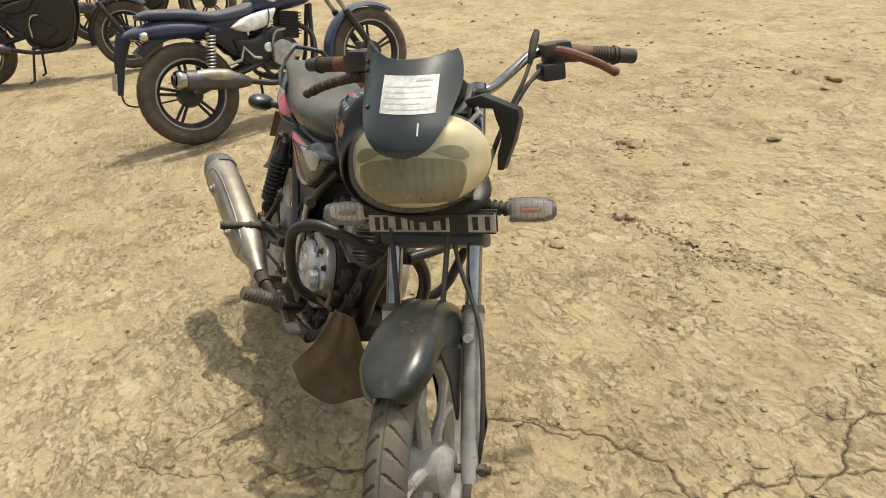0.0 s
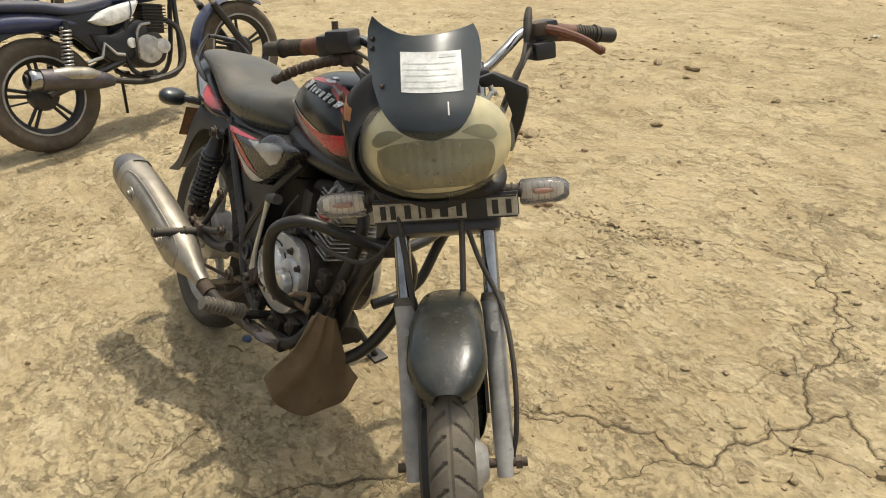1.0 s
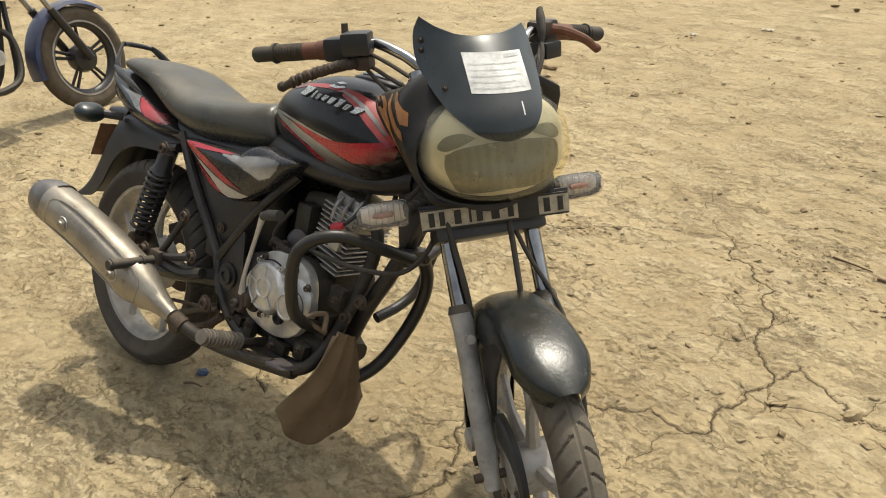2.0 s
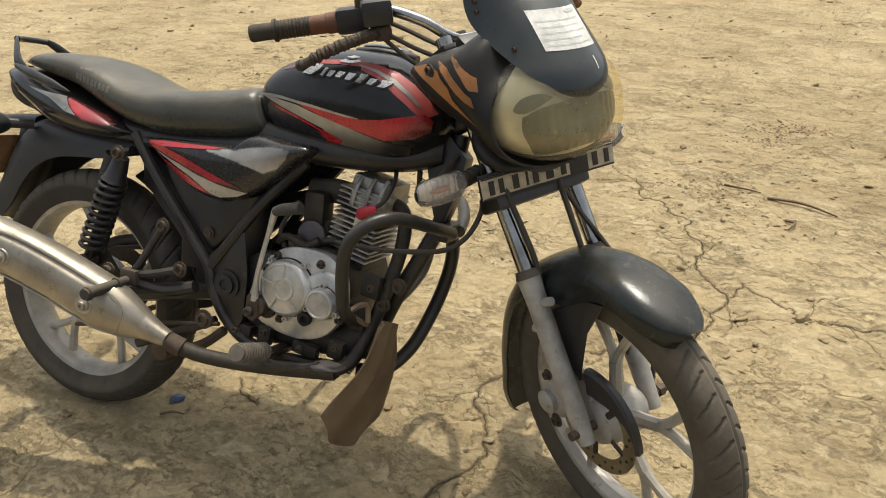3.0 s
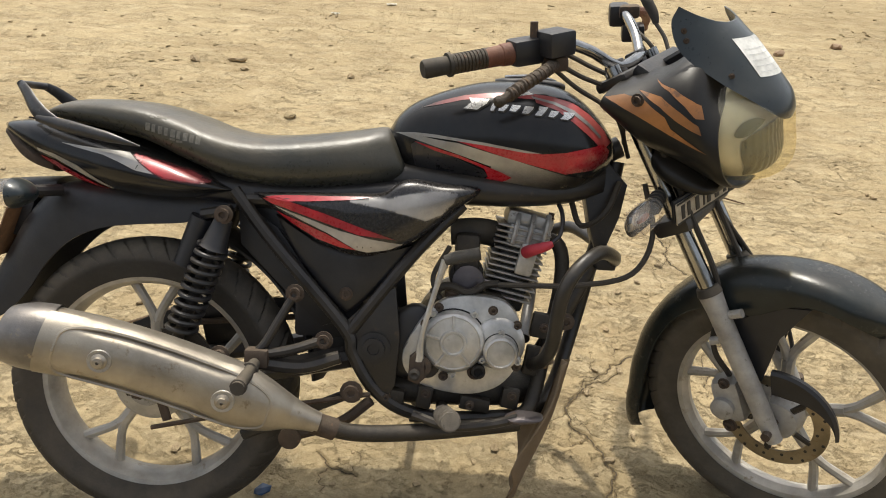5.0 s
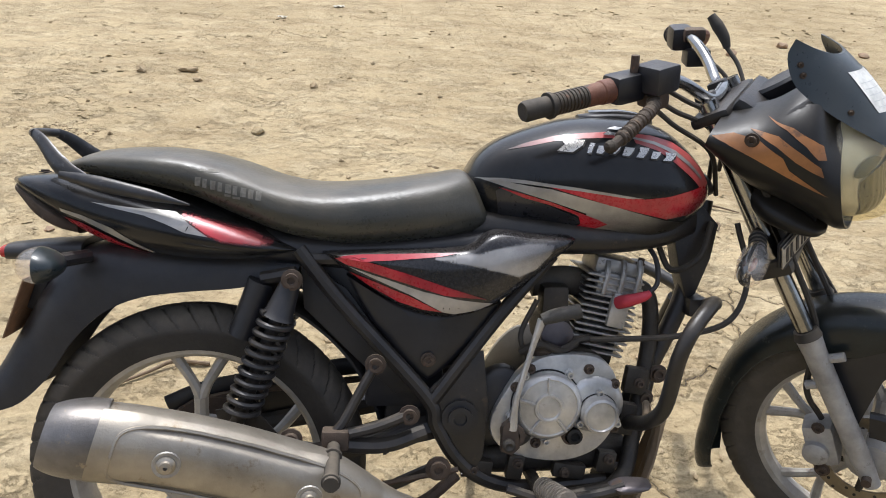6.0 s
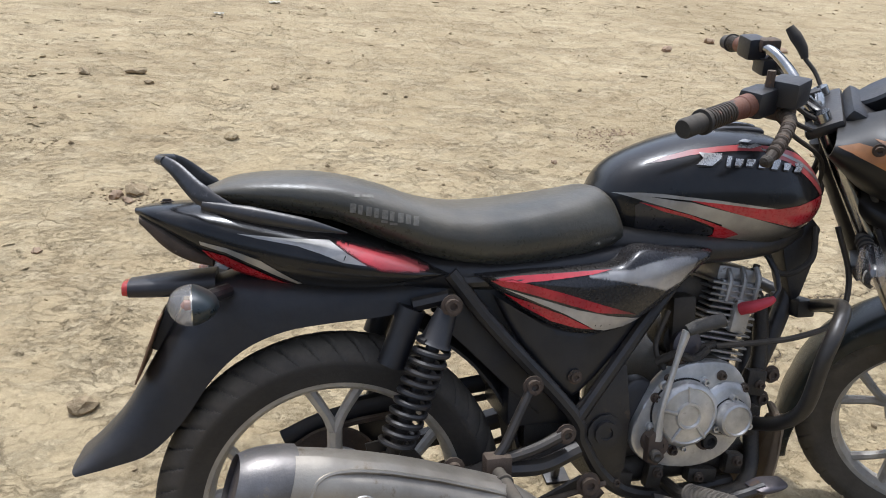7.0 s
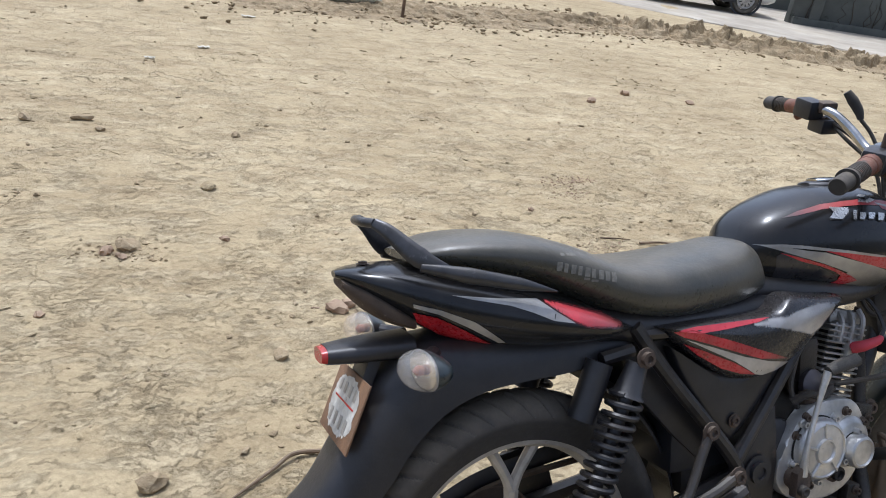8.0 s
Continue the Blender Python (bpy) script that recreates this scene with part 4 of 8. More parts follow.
side_outline = [(0.222, 0.710), (0.303, 0.714), (0.401, 0.717), (0.468, 0.722), (0.513, 0.748), (0.58, 0.744), (0.652, 0.738), (0.612, 0.698), (0.572, 0.662), (0.520, 0.626), (0.475, 0.606), (0.430, 0.600), (0.385, 0.606), (0.330, 0.632), (0.265, 0.676)]
for side in (-1, 1):
    bm = pillow(side_outline, 0.112, 0.032, side, 0.03, 6)
    tr = tree_of(bm)
    panel = part("side_panel", bm, M_PANEL, bike, "dark grey side panel with red and silver flashes")
    decal("red_flash", [(0.244, 0.7030), (0.276, 0.7045), (0.318, 0.6930), (0.363, 0.680), (0.426, 0.659), (0.500, 0.636), (0.427, 0.643), (0.349, 0.667), (0.288, 0.686), (0.262, 0.693)], tr, M_RED_PANEL, panel, side, 0.0014, "red flash decal")
    decal("red_edge", [(0.250, 0.7050), (0.288, 0.7085), (0.359, 0.7105), (0.421, 0.7125), (0.452, 0.7135), (0.426, 0.7085), (0.388, 0.7050), (0.327, 0.7000), (0.290, 0.6990)], tr, M_RED_PANEL, panel, side, 0.0018)
    decal("red_flash", [(0.268, 0.680), (0.309, 0.665), (0.368, 0.641), (0.424, 0.613), (0.392, 0.617), (0.350, 0.630), (0.300, 0.657)], tr, M_RED_PANEL, panel, side, 0.0012)
    decal("silver_flash", [(0.266, 0.689), (0.324, 0.671), (0.389, 0.650), (0.449, 0.636), (0.510, 0.628), (0.484, 0.616), (0.444, 0.609), (0.424, 0.613), (0.372, 0.642), (0.313, 0.668)], tr, M_SILVER_PANEL, panel, side, 0.0008, "silver flash decal")
    decal("silver_sweep", [(0.385, 0.7050), (0.408, 0.7085), (0.432, 0.7115), (0.484, 0.7175), (0.525, 0.728), (0.565, 0.735), (0.615, 0.733), (0.604, 0.710), (0.582, 0.686), (0.552, 0.672), (0.516, 0.682), (0.462, 0.693), (0.420, 0.699)], tr, M_SILVER_PANEL, panel, side, 0.0016, "silver sweep decal", soft=0.004)
    lower = [(0.262, 0.668), (0.306, 0.640), (0.397, 0.606), (0.487, 0.606), (0.530, 0.622), (0.475, 0.548), (0.418, 0.490), (0.388, 0.494), (0.306, 0.588)]
    lp = part("lower_cover", pillow(lower, 0.100, 0.010, side, 0.02, 2), M_PLASTIC, bike, "black plastic cover below the side panel")
    bolt(lp, (0.404, side * 0.112, 0.522), 0.009, 0.006, (0, side, 0))

# -- frame --
for s in (-1, 1):
    part("frame_tube", tube([(0.182, s * 0.100, 0.712), (0.253, s * 0.106, 0.622), (0.400, s * 0.112, 0.458), (0.420, s * 0.112, 0.405), (0.458, s * 0.110, 0.340), (0.515, s * 0.104, 0.294), (0.60, s * 0.098, 0.276), (0.74, s * 0.09, 0.284)], 0.0135, 10), M_FRAME, bike, "black frame tube")
    part("frame_tube", tube([(0.62, s * 0.085, 0.705), (0.538, s * 0.104, 0.614), (0.470, s * 0.110, 0.525), (0.414, s * 0.112, 0.448)], 0.0125, 10), M_FRAME, bike)
    part("sub_frame", tube([(0.62, s * 0.08, 0.715), (0.30, s * 0.105, 0.700), (0.20, s * 0.095, 0.695)], 0.012, 8), M_FRAME, bike)
    part("pivot_plate", slab([(0.400, 0.462), (0.462, 0.525), (0.500, 0.540), (0.512, 0.440), (0.506, 0.345), (0.488, 0.310), (0.448, 0.330), (0.418, 0.395)], s * 0.112 - 0.003, 0.006, 0.002), M_FRAME, bike)
    bolt(bike, (0.462, s * 0.118, 0.418), 0.022, 0.010, (0, s, 0), M_PLASTIC, name="pivot_cap")
part("frame_tube", tube([(0.62, 0, 0.73), (0.78, 0, 0.755), (0.93, 0, 0.83)], 0.022, 12), M_FRAME, bike)
part("down_tube", tube([(0.925, 0, 0.80), (0.905, 0, 0.64), (0.878, -0.005, 0.560), (0.826, -0.01, 0.450), (0.785, 0, 0.36), (0.75, 0, 0.30)], 0.018, 12), M_FRAME, bike)
part("steering_head", tube([PIVOT + UP * 0.46 + AHEAD * 0.0, PIVOT + UP * 0.72], 0.03, 16, 2, None, False), M_FRAME, bike)
part("gusset_plate", slab([(0.862, 0.738), (0.905, 0.80), (0.948, 0.755), (0.938, 0.690), (0.914, 0.622), (0.896, 0.610), (0.880, 0.660)], -0.024, 0.048, 0.005), M_FRAME, bike)

part("airbox", box((0.315, 0, 0.645), (0.22, 0.150, 0.13), 0.015), M_PLASTIC, bike, "black airbox behind the side panels")
part("battery_box", box((0.365, 0, 0.520), (0.14, 0.15, 0.20), 0.012), M_PLASTIC, bike, "black battery box")
part("chain_case", box((0.40, 0, 0.405), (0.14, 0.13, 0.07), 0.012), M_OILY, bike)

# -- crash guard --
guard = new("crash_guard")
guard.parent = bike
guard["label"] = "scuffed black tubular crash guard"
for s in (-1, 1):
    part("guard_loop", tube([(0.935, s * 0.02, 0.600), (0.915, s * 0.10, 0.622), (0.870, s * 0.185, 0.640), (0.825, s * 0.225, 0.612), (0.802, s * 0.228, 0.56), (0.795, s * 0.205, 0.47), (0.785, s * 0.16, 0.425), (0.775, s * 0.09, 0.395)], 0.0132, 12), M_GUARD, guard)
part("guard_leg", tube([(0.905, 0.045, 0.600), (0.903, 0.085, 0.545), (0.893, 0.098, 0.480), (0.872, 0.085, 0.395), (0.842, 0.050, 0.310), (0.800, 0.010, 0.262), (0.745, -0.020, 0.258)], 0.0155, 12), M_GUARD, guard)
part("guard_bracket", box((0.915, 0, 0.60), (0.04, 0.09, 0.035), 0.006), M_FRAME, guard)
bolt(guard, (0.842, -0.05, 0.475), 0.012, 0.012)
bolt(guard, (0.815, -0.06, 0.432), 0.011, 0.012)

# -- engine --
engine = new("engine")
engine.parent = bike
engine["label"] = "grey alloy single cylinder engine, oily and dusty"
case_out = [(0.531, 0.443), (0.518, 0.413), (0.520, 0.382), (0.543, 0.354), (0.584, 0.338), (0.643, 0.331), (0.690, 0.341), (0.722, 0.362), (0.746, 0.400), (0.750, 0.43), (0.746, 0.475), (0.731, 0.507), (0.700, 0.528), (0.640, 0.532), (0.600, 0.524), (0.572, 0.505), (0.548, 0.474)]
case_out = [(p.x, p.z) for p in spline([(x, 0, z) for x, z in case_out + case_out[:1]], 3)[:-1]]
part("crankcase", slab([(x, z) for x, z in case_out], -0.085, 0.19, 0.012), M_OILY, engine, "dark oily crankcase")
part("clutch_cover", slab(case_out, -0.1125, 0.028, 0.007), M_ALLOY, engine, "silver alloy clutch cover")
part("generator_cover", pillow(case_out, 0.105, 0.030, 1, 0.01), M_ALLOY, engine)
CL = (0.616, -0.112, 0.441)
part("dome_seam", lathe([(0.0645, -0.004), (0.0645, 0.003), (0.060, 0.003)], CL, (0, -1, 0), 48), M_SEAM, engine)
part("clutch_dome", lathe([(0.062, 0), (0.062, 0.012), (0.057, 0.021), (0.052, 0.0235), (0.050, 0.0205), (0.027, 0.0225), (0.025, 0.0275), (0.021, 0.0275), (0.019, 0.0235), (0.0, 0.0245)], CL, (0, -1, 0), 48), M_ALLOY, engine)
for i in range(5):
    a = radians(20 + 72 * i)
    d = Vector((math.cos(a), 0, math.sin(a)))
    if i:
        part("dome_rib", tube([Vector(CL) + d * 0.026 + Vector((0, -0.024, 0)), Vector(CL) + d * 0.055 + Vector((0, -0.022, 0))], 0.0032, 6, 2, None, False), M_ALLOY, engine)
    d2 = Vector((math.cos(a + 0.62), 0, math.sin(a + 0.62)))
    bolt(engine, Vector(CL) + d2 * 0.068 + Vector((0, 0.0, 0)), 0.006, 0.014, mat=M_ALLOY)
part("cap_seam", lathe([(0.0357, -0.004), (0.0357, 0.006), (0.032, 0.006)], (0.708, -0.117, 0.428), (0, -1, 0), 40), M_SEAM, engine)
part("oil_filter_cap", lathe([(0.034, 0.0), (0.034, 0.020), (0.031, 0.027), (0.027, 0.029), (0.025, 0.026), (0.0, 0.027)], (0.708, -0.117, 0.428), (0, -1, 0), 40), M_ALLOY, engine)
part("cover_shoulder", lathe([(0.052, -0.004), (0.052, 0.004), (0.047, 0.010), (0.040, 0.012), (0.0, 0.012)], (0.704, -0.110, 0.440), (0, -1, 0), 40), M_ALLOY, engine, "raised shoulder of the clutch cover")
for dx, dz in ((0.0, 0.038), (-0.034, -0.018), (0.034, -0.018)):
    bolt(engine, (0.708 + dx, -0.117, 0.428 + dz), 0.006, 0.018, mat=M_ALLOY)
part("oil_window", lathe([(0.016, 0), (0.016, 0.012), (0.011, 0.014), (0.010, 0.006)], (0.662, -0.108, 0.382), (0, -1, 0), 20), M_RUST, engine)
part("filler_plug", lathe([(0.017, 0), (0.018, 0.016), (0.013, 0.020), (0.008, 0.026)], (0.612, -0.085, 0.522), (0, -0.3, 1), 16), M_RUST, engine)
part("clutch_arm", tube([(0.655, -0.06, 0.525), (0.67, -0.075, 0.545), (0.70, -0.07, 0.550)], 0.008, 8), M_OILY, engine)
CAX = Vector((0.20, 0, 0.98)).normalized()
CB = Vector((0.716, 0.0, 0.503))
tilt = Matrix.Rotation(math.atan2(CAX.x, CAX.z), 4, "Y")
# The barrel's dark colour paints the shade between the fins.
part("cylinder", box(CB + CAX * 0.07, (0.074, 0.094, 0.16), 0.01, tilt), M_OILY, engine, "cylinder barrel, coloured dark to shade the gaps between fins")
for i in range(9):
    wide = 0.106 if 1 < i < 8 else 0.098
    part("fin", box(CB + Vector((-0.002, 0, 0)) + CAX * (0.018 + i * 0.0118), (wide, 0.130, 0.0042), 0.0014, tilt, None, 1), M_FIN, engine)
part("cylinder_head", box(CB + CAX * 0.142 + Vector((0.010, 0, 0)), (0.086, 0.118, 0.046), 0.010, tilt), M_FIN, engine, "grey finned cylinder head")
for i in range(4):
    part("head_fin", box(CB + CAX * (0.124 + i * 0.0115) + Vector((-0.002, 0, 0)), (0.108, 0.130, 0.0044), 0.0015, tilt, None, 1), M_FIN, engine)
part("rocker_cover", box(CB + CAX * 0.174 + Vector((0.006, 0, 0)), (0.096, 0.100, 0.034), 0.013, tilt), M_FIN, engine, "dull grey rocker cover")
for dx in (-0.026, 0.004, 0.034):
    part("rocker_rib", tube([CB + CAX * 0.130 + Vector((dx + 0.006, -0.062, 0)), CB + CAX * 0.168 + Vector((dx + 0.006, -0.061, 0)), CB + CAX * 0.188 + Vector((dx + 0.006, -0.046, 0))], 0.0055, 8, 4), M_FIN, engine)
for dx in (-0.032, 0.044):
    bolt(engine, CB + CAX * 0.182 + Vector((dx, -0.040, 0)), 0.006, 0.012, tuple(CAX), M_RUST)
part("spark_plug_well", box((0.752, -0.064, 0.600), (0.036, 0.018, 0.066), 0.008, tilt), M_FIN, engine)
part("spark_plug_boot", tube([(0.750, -0.070, 0.616), (0.762, -0.088, 0.624), (0.785, -0.098, 0.634), (0.797, -0.098, 0.640)], [0.0125, 0.0115, 0.009, 0.006], 12), M_PINK, engine, "faded red spark plug boot")
part("ignition_lead", tube([(0.795, -0.098, 0.640), (0.812, -0.09, 0.660), (0.815, -0.06, 0.70), (0.79, -0.02, 0.74)], 0.0045, 8), M_PLASTIC, engine)
part("carburettor", lathe([(0.020, -0.04), (0.034, -0.038), (0.036, 0.0), (0.030, 0.035), (0.018, 0.04)], (0.635, -0.02, 0.560), (0, 1, 0), 24), M_OILY, engine)
part("carburettor_bowl", box((0.635, -0.045, 0.600), (0.05, 0.05, 0.09), 0.012), M_OILY, engine)
part("carburettor_lid", lathe([(0.030, 0), (0.031, 0.012), (0.024, 0.016), (0.010, 0.017)], (0.638, -0.066, 0.552), (0.1, -1, 0.1), 24), M_BURNT, engine)
part("intake_rubber", tube([(0.60, -0.01, 0.640), (0.66, -0.01, 0.645), (0.71, 0, 0.635)], 0.027, 14), M_RUBBER, engine)
part("breather_hose", tube([(0.60, -0.07, 0.62), (0.57, -0.085, 0.56), (0.585, -0.09, 0.52), (0.60, -0.09, 0.50)], 0.005, 8), M_RUBBER, engine)
part("sprocket_cover", pillow([(0.47, 0.46), (0.53, 0.50), (0.57, 0.48), (0.57, 0.38), (0.52, 0.35), (0.47, 0.38)], 0.085, 0.012, -1, 0.02), M_PLASTIC, engine)

part("sump", hull([(0.46, 0.335, 0.296, 0.070, 3, 0), (0.52, 0.350, 0.286, 0.088, 3, 0), (0.62, 0.362, 0.286, 0.092, 3, 0), (0.72, 0.362, 0.290, 0.088, 3, 0), (0.79, 0.345, 0.296, 0.060, 3, 0)], 5, 28), M_OILY, engine, "oily black engine underside")
for x, y, z, w, h in ((0.50, -0.100, 0.318, 0.05, 0.03), (0.565, -0.108, 0.322, 0.03, 0.045), (0.665, -0.104, 0.312, 0.06, 0.028), (0.735, -0.098, 0.325, 0.035, 0.04), (0.775, -0.080, 0.40, 0.03, 0.06), (0.79, -0.070, 0.47, 0.04, 0.05)):
    part("bracket", box((x, y, z), (w, 0.022, h), 0.005, Matrix.Rotation(radians(8), 4, "Y")), M_OILY, engine)
for x, y, z in ((0.49, -0.112, 0.318), (0.568, -0.120, 0.332), (0.655, -0.116, 0.312), (0.738, -0.110, 0.333), (0.782, -0.092, 0.402), (0.795, -0.082, 0.468), (0.560, -0.112, 0.472), (0.585, -0.110, 0.505), (0.690, -0.112, 0.505), (0.738, -0.112, 0.478), (0.742, -0.112, 0.395), (0.600, -0.112, 0.368), (0.555, -0.112, 0.41)):
    bolt(engine, (x, y, z), 0.0065, 0.010, mat=M_RUST)
part("starter_hose", tube([(0.57, -0.09, 0.53), (0.60, -0.105, 0.548), (0.64, -0.10, 0.535), (0.67, -0.095, 0.55)], 0.008, 8), M_OILY, engine)
part("drain_plug", lathe([(0.014, 0), (0.014, 0.010), (0.009, 0.012), (0.008, 0.004)], (0.668, -0.118, 0.384), (0, -1, 0), 16), M_SEAM, engine)
part("oily_patch", lathe([(0.026, 0), (0.024, 0.004), (0.0, 0.005)], (0.566, -0.116, 0.388), (0, -1, 0), 20), M_OILY, engine)

# -- exhaust --
exhaust = new("exhaust")
exhaust.parent = bike
exhaust["label"] = "silver muffler with rusty header pipe"
part("header_pipe", tube([(0.775, 0.0, 0.640), (0.822, -0.015, 0.622), (0.828, -0.030, 0.54), (0.800, -0.060, 0.40), (0.775, -0.100, 0.312), (0.735, -0.128, 0.283)], 0.0150, 14), M_OILY, exhaust, "dark oily header pipe")
part("link_pipe", tube([(0.745, -0.124, 0.285), (0.735, -0.128, 0.283), (0.575, -0.145, 0.264), (0.44, -0.165, 0.262), (0.36, -0.190, 0.288)], 0.0165, 14), M_OILY, exhaust, "grimy dark link pipe")
part("pipe_clamp", tube([(0.400, -0.178, 0.272), (0.362, -0.190, 0.288)], 0.021, 14, 2, None, False), M_RUST, exhaust)
A0, A1 = Vector((0.372, -0.192, 0.290)), Vector((-0.165, -0.278, 0.462))
AX = (A1 - A0).normalized()
LEN = (A1 - A0).length
SIDE = Vector((0, -1, 0))
SIDE = (SIDE - AX * SIDE.dot(AX)).normalized()
RISE = AX.cross(SIDE)
RISE = RISE if RISE.z > 0 else -RISE


def axis_at(s):
    """The muffler's slightly arched axis."""
    return A0 + AX * (LEN * s) + RISE * (0.020 * math.sin(math.pi * min(max(s, 0.0), 1.0) ** 1.4))


def can(s0, s1, fn, n=36, cap=True):
    loops = []
    for i in range(25):
        s = s0 + (s1 - s0) * i / 24
        h, w = fn(s)
        loops.append([axis_at(s) + SIDE * w * math.copysign(abs(math.cos(a)) ** 0.85, math.cos(a)) + RISE * h * math.copysign(abs(math.sin(a)) ** 0.85, math.sin(a)) for a in [2 * math.pi * j / n for j in range(n)]])
    return loft(bmesh.new(), loops, cap=cap)


grow = lambda s, k=1.0: (0.018 + k * 0.038 * float(step01(np.array(s), -0.02, 0.30)), 0.018 + k * 0.030 * float(step01(np.array(s), -0.02, 0.30)))
part("muffler_body", can(0.0, 0.88, lambda s: grow(s)), M_STEEL, exhaust, "scratched silver muffler")


def shield(s):
    h, w = grow(s)
    return h * (0.93 + 0.10 * math.sin(math.pi * min(1, max(0, (s - 0.25) / 0.6)))), w + 0.006


loops = []
for i in range(33):
    s = 0.10 + 0.78 * i / 32
    h, w = grow(s)
    lift = 0.005 * float(step01(np.array(s), 0.10, 0.16))
    dip = 0.004 * float(step01(np.array(s), 0.30, 0.36) * (1 - step01(np.array(s), 0.74, 0.80)))
    row = []
    for a in np.linspace(-1.25, 1.25, 25):
        pan = dip * float(step01(np.array(abs(a)), 0.55, 0.75))
        row.append(axis_at(s) + SIDE * ((w + lift - pan) * math.copysign(abs(math.cos(a)) ** 0.85, math.cos(a))) + RISE * ((h + lift - pan) * math.copysign(abs(math.sin(a)) ** 0.85, math.sin(a))))
    loops.append(row)
part("heat_shield", loft(bmesh.new(), loops, closed=False, cap=False), M_STEEL, exhaust, "brushed silver heat shield")
edge = []
for f in np.linspace(0, 2 * math.pi, 49)[:-1]:
    s = 0.50 + 0.33 * math.copysign(abs(math.cos(f)) ** 0.45, math.cos(f))
    a = 0.90 * math.copysign(abs(math.sin(f)) ** 0.45, math.sin(f))
    h, w = grow(s)
    edge.append(axis_at(s) + SIDE * ((w + 0.0045) * abs(math.cos(a)) ** 0.85) + RISE * ((h + 0.0045) * math.copysign(abs(math.sin(a)) ** 0.85, math.sin(a))))
part("shield_rim", tube(edge + edge[:1], 0.0030, 6, 1, None, False), M_STEEL, exhaust)
part("end_cap", can(0.87, 1.0, lambda s: (0.060 * math.sqrt(1 - 0.42 * ((s - 0.87) / 0.13) ** 2.5), 0.052 * math.sqrt(1 - 0.42 * ((s - 0.87) / 0.13) ** 2.5)), cap=False), M_CAP, exhaust, "dark burnt end cap")
part("end_plate", can(0.965, 0.985, lambda s: (0.047, 0.041)), M_BURNT, exhaust)
for s in (0.315, 0.695):
    h, w = grow(s)
    p = axis_at(s) + SIDE * (w + 0.003)
    part("shield_washer", lathe([(0.021, 0.001), (0.020, 0.004), (0.012, 0.003)], p, SIDE, 20), M_FIN, exhaust)
    part("shield_bolt", lathe([(0.014, 0.003), (0.014, 0.006), (0.010, 0.009), (0.009, 0.013), (0.003, 0.014), (0.002, 0.009)], p, SIDE, 16), M_STEEL, exhaust)

# -- rear suspension --
for s in (-1, 1):
    arm = new("swing_arm")
    arm.parent = bike
    part("arm", tube([(0.46, s * 0.088, 0.400), (0.22, s * 0.096, 0.345), (-0.03, s * 0.100, 0.302)], [0.024, 0.021, 0.018], 8, 4, None, False), M_FRAME, arm, "black swing arm")
    part("axle_nut", lathe([(0.016, 0), (0.016, 0.012), (0.009, 0.013), (0.009, 0.026)], (0, s * 0.112, 0.302), (0, s, 0), 6), M_RUST, arm)
    part("shock_mount", slab([(0.04, 0.43), (0.10, 0.44), (0.15, 0.38), (0.16, 0.345), (0.06, 0.335)], s * 0.105 - 0.003, 0.006, 0.002), M_FRAME, arm)
    top, low = Vector((0.175, s * 0.130, 0.668)), Vector((0.074, s * 0.130, 0.400))
    d = (low - top).normalized()
    sh = new("shock_absorber")
    sh.parent = bike
    sh["label"] = "black coil-over rear shock absorber"
    part("damper_rod", tube([top + d * 0.02, low - d * 0.01], 0.012, 12, 2, None, False), M_FRAME, sh)
    part("upper_cup", tube([top + d * 0.012, top + d * 0.062, top + d * 0.070], [0.017, 0.024, 0.030], 16, 2, None, False), M_PLASTIC, sh)
    x, y, z = axis_frame(d)
    turns, n = 10.5, 190
    coil = [top + d * (0.068 + 0.185 * i / n) + 0.027 * (x * math.cos(2 * math.pi * turns * i / n) + y * math.sin(2 * math.pi * turns * i / n)) for i in range(n + 1)]
    part("spring", tube(coil, 0.0052, 7, 1, None, False), M_PLASTIC, sh, "black coil spring")
    part("lower_eye", lathe([(0.012, -0.02), (0.018, -0.018), (0.018, 0.018), (0.012, 0.02)], low, Y, 16), M_RUST, sh)
    bolt(sh, top + Vector((0, s * 0.014, 0)), 0.012, 0.012, (0, s, 0))
    part("reservoir", tube([(0.120, s * 0.095, 0.655), (0.085, s * 0.095, 0.560)], 0.024, 14, 2, None, False), M_PLASTIC, sh)
    part("top_bracket", tube([(0.178, s * 0.105, 0.672), (0.12, s * 0.100, 0.660)], 0.012, 8, 2, None, False), M_FRAME, sh)
part("rear_sprocket", lathe([(0.088, -0.003), (0.092, 0.0), (0.088, 0.003), (0.05, 0.003), (0.05, -0.003)], (0, 0.062, 0.302), Y, 44, closed=True), M_RUST, bike)
part("chain_guard", tube([(0.44, 0.075, 0.47), (0.2, 0.075, 0.44), (0.0, 0.075, 0.405), (-0.09, 0.075, 0.37)], 0.018, 8, 5, None, True, 0.4), M_PLASTIC, bike)
part("chain", tube([(0.50, 0.066, 0.45), (0.2, 0.066, 0.415), (0.02, 0.066, 0.393), (-0.07, 0.066, 0.356), (-0.09, 0.066, 0.30), (-0.06, 0.066, 0.235), (0.02, 0.066, 0.213), (0.25, 0.066, 0.31), (0.50, 0.066, 0.38)], 0.007, 6), M_RUST, bike)
part("brake_plate", lathe([(0.078, 0), (0.080, 0.012), (0.070, 0.020), (0.025, 0.024), (0.015, 0.05)], (0, -0.045, 0.302), (0, -1, 0), 36), M_RIM, bike)
part("brake_rod", tube([(0.46, -0.135, 0.33), (0.25, -0.128, 0.285), (0.02, -0.11, 0.225)], 0.005, 8), M_RUST, bike)
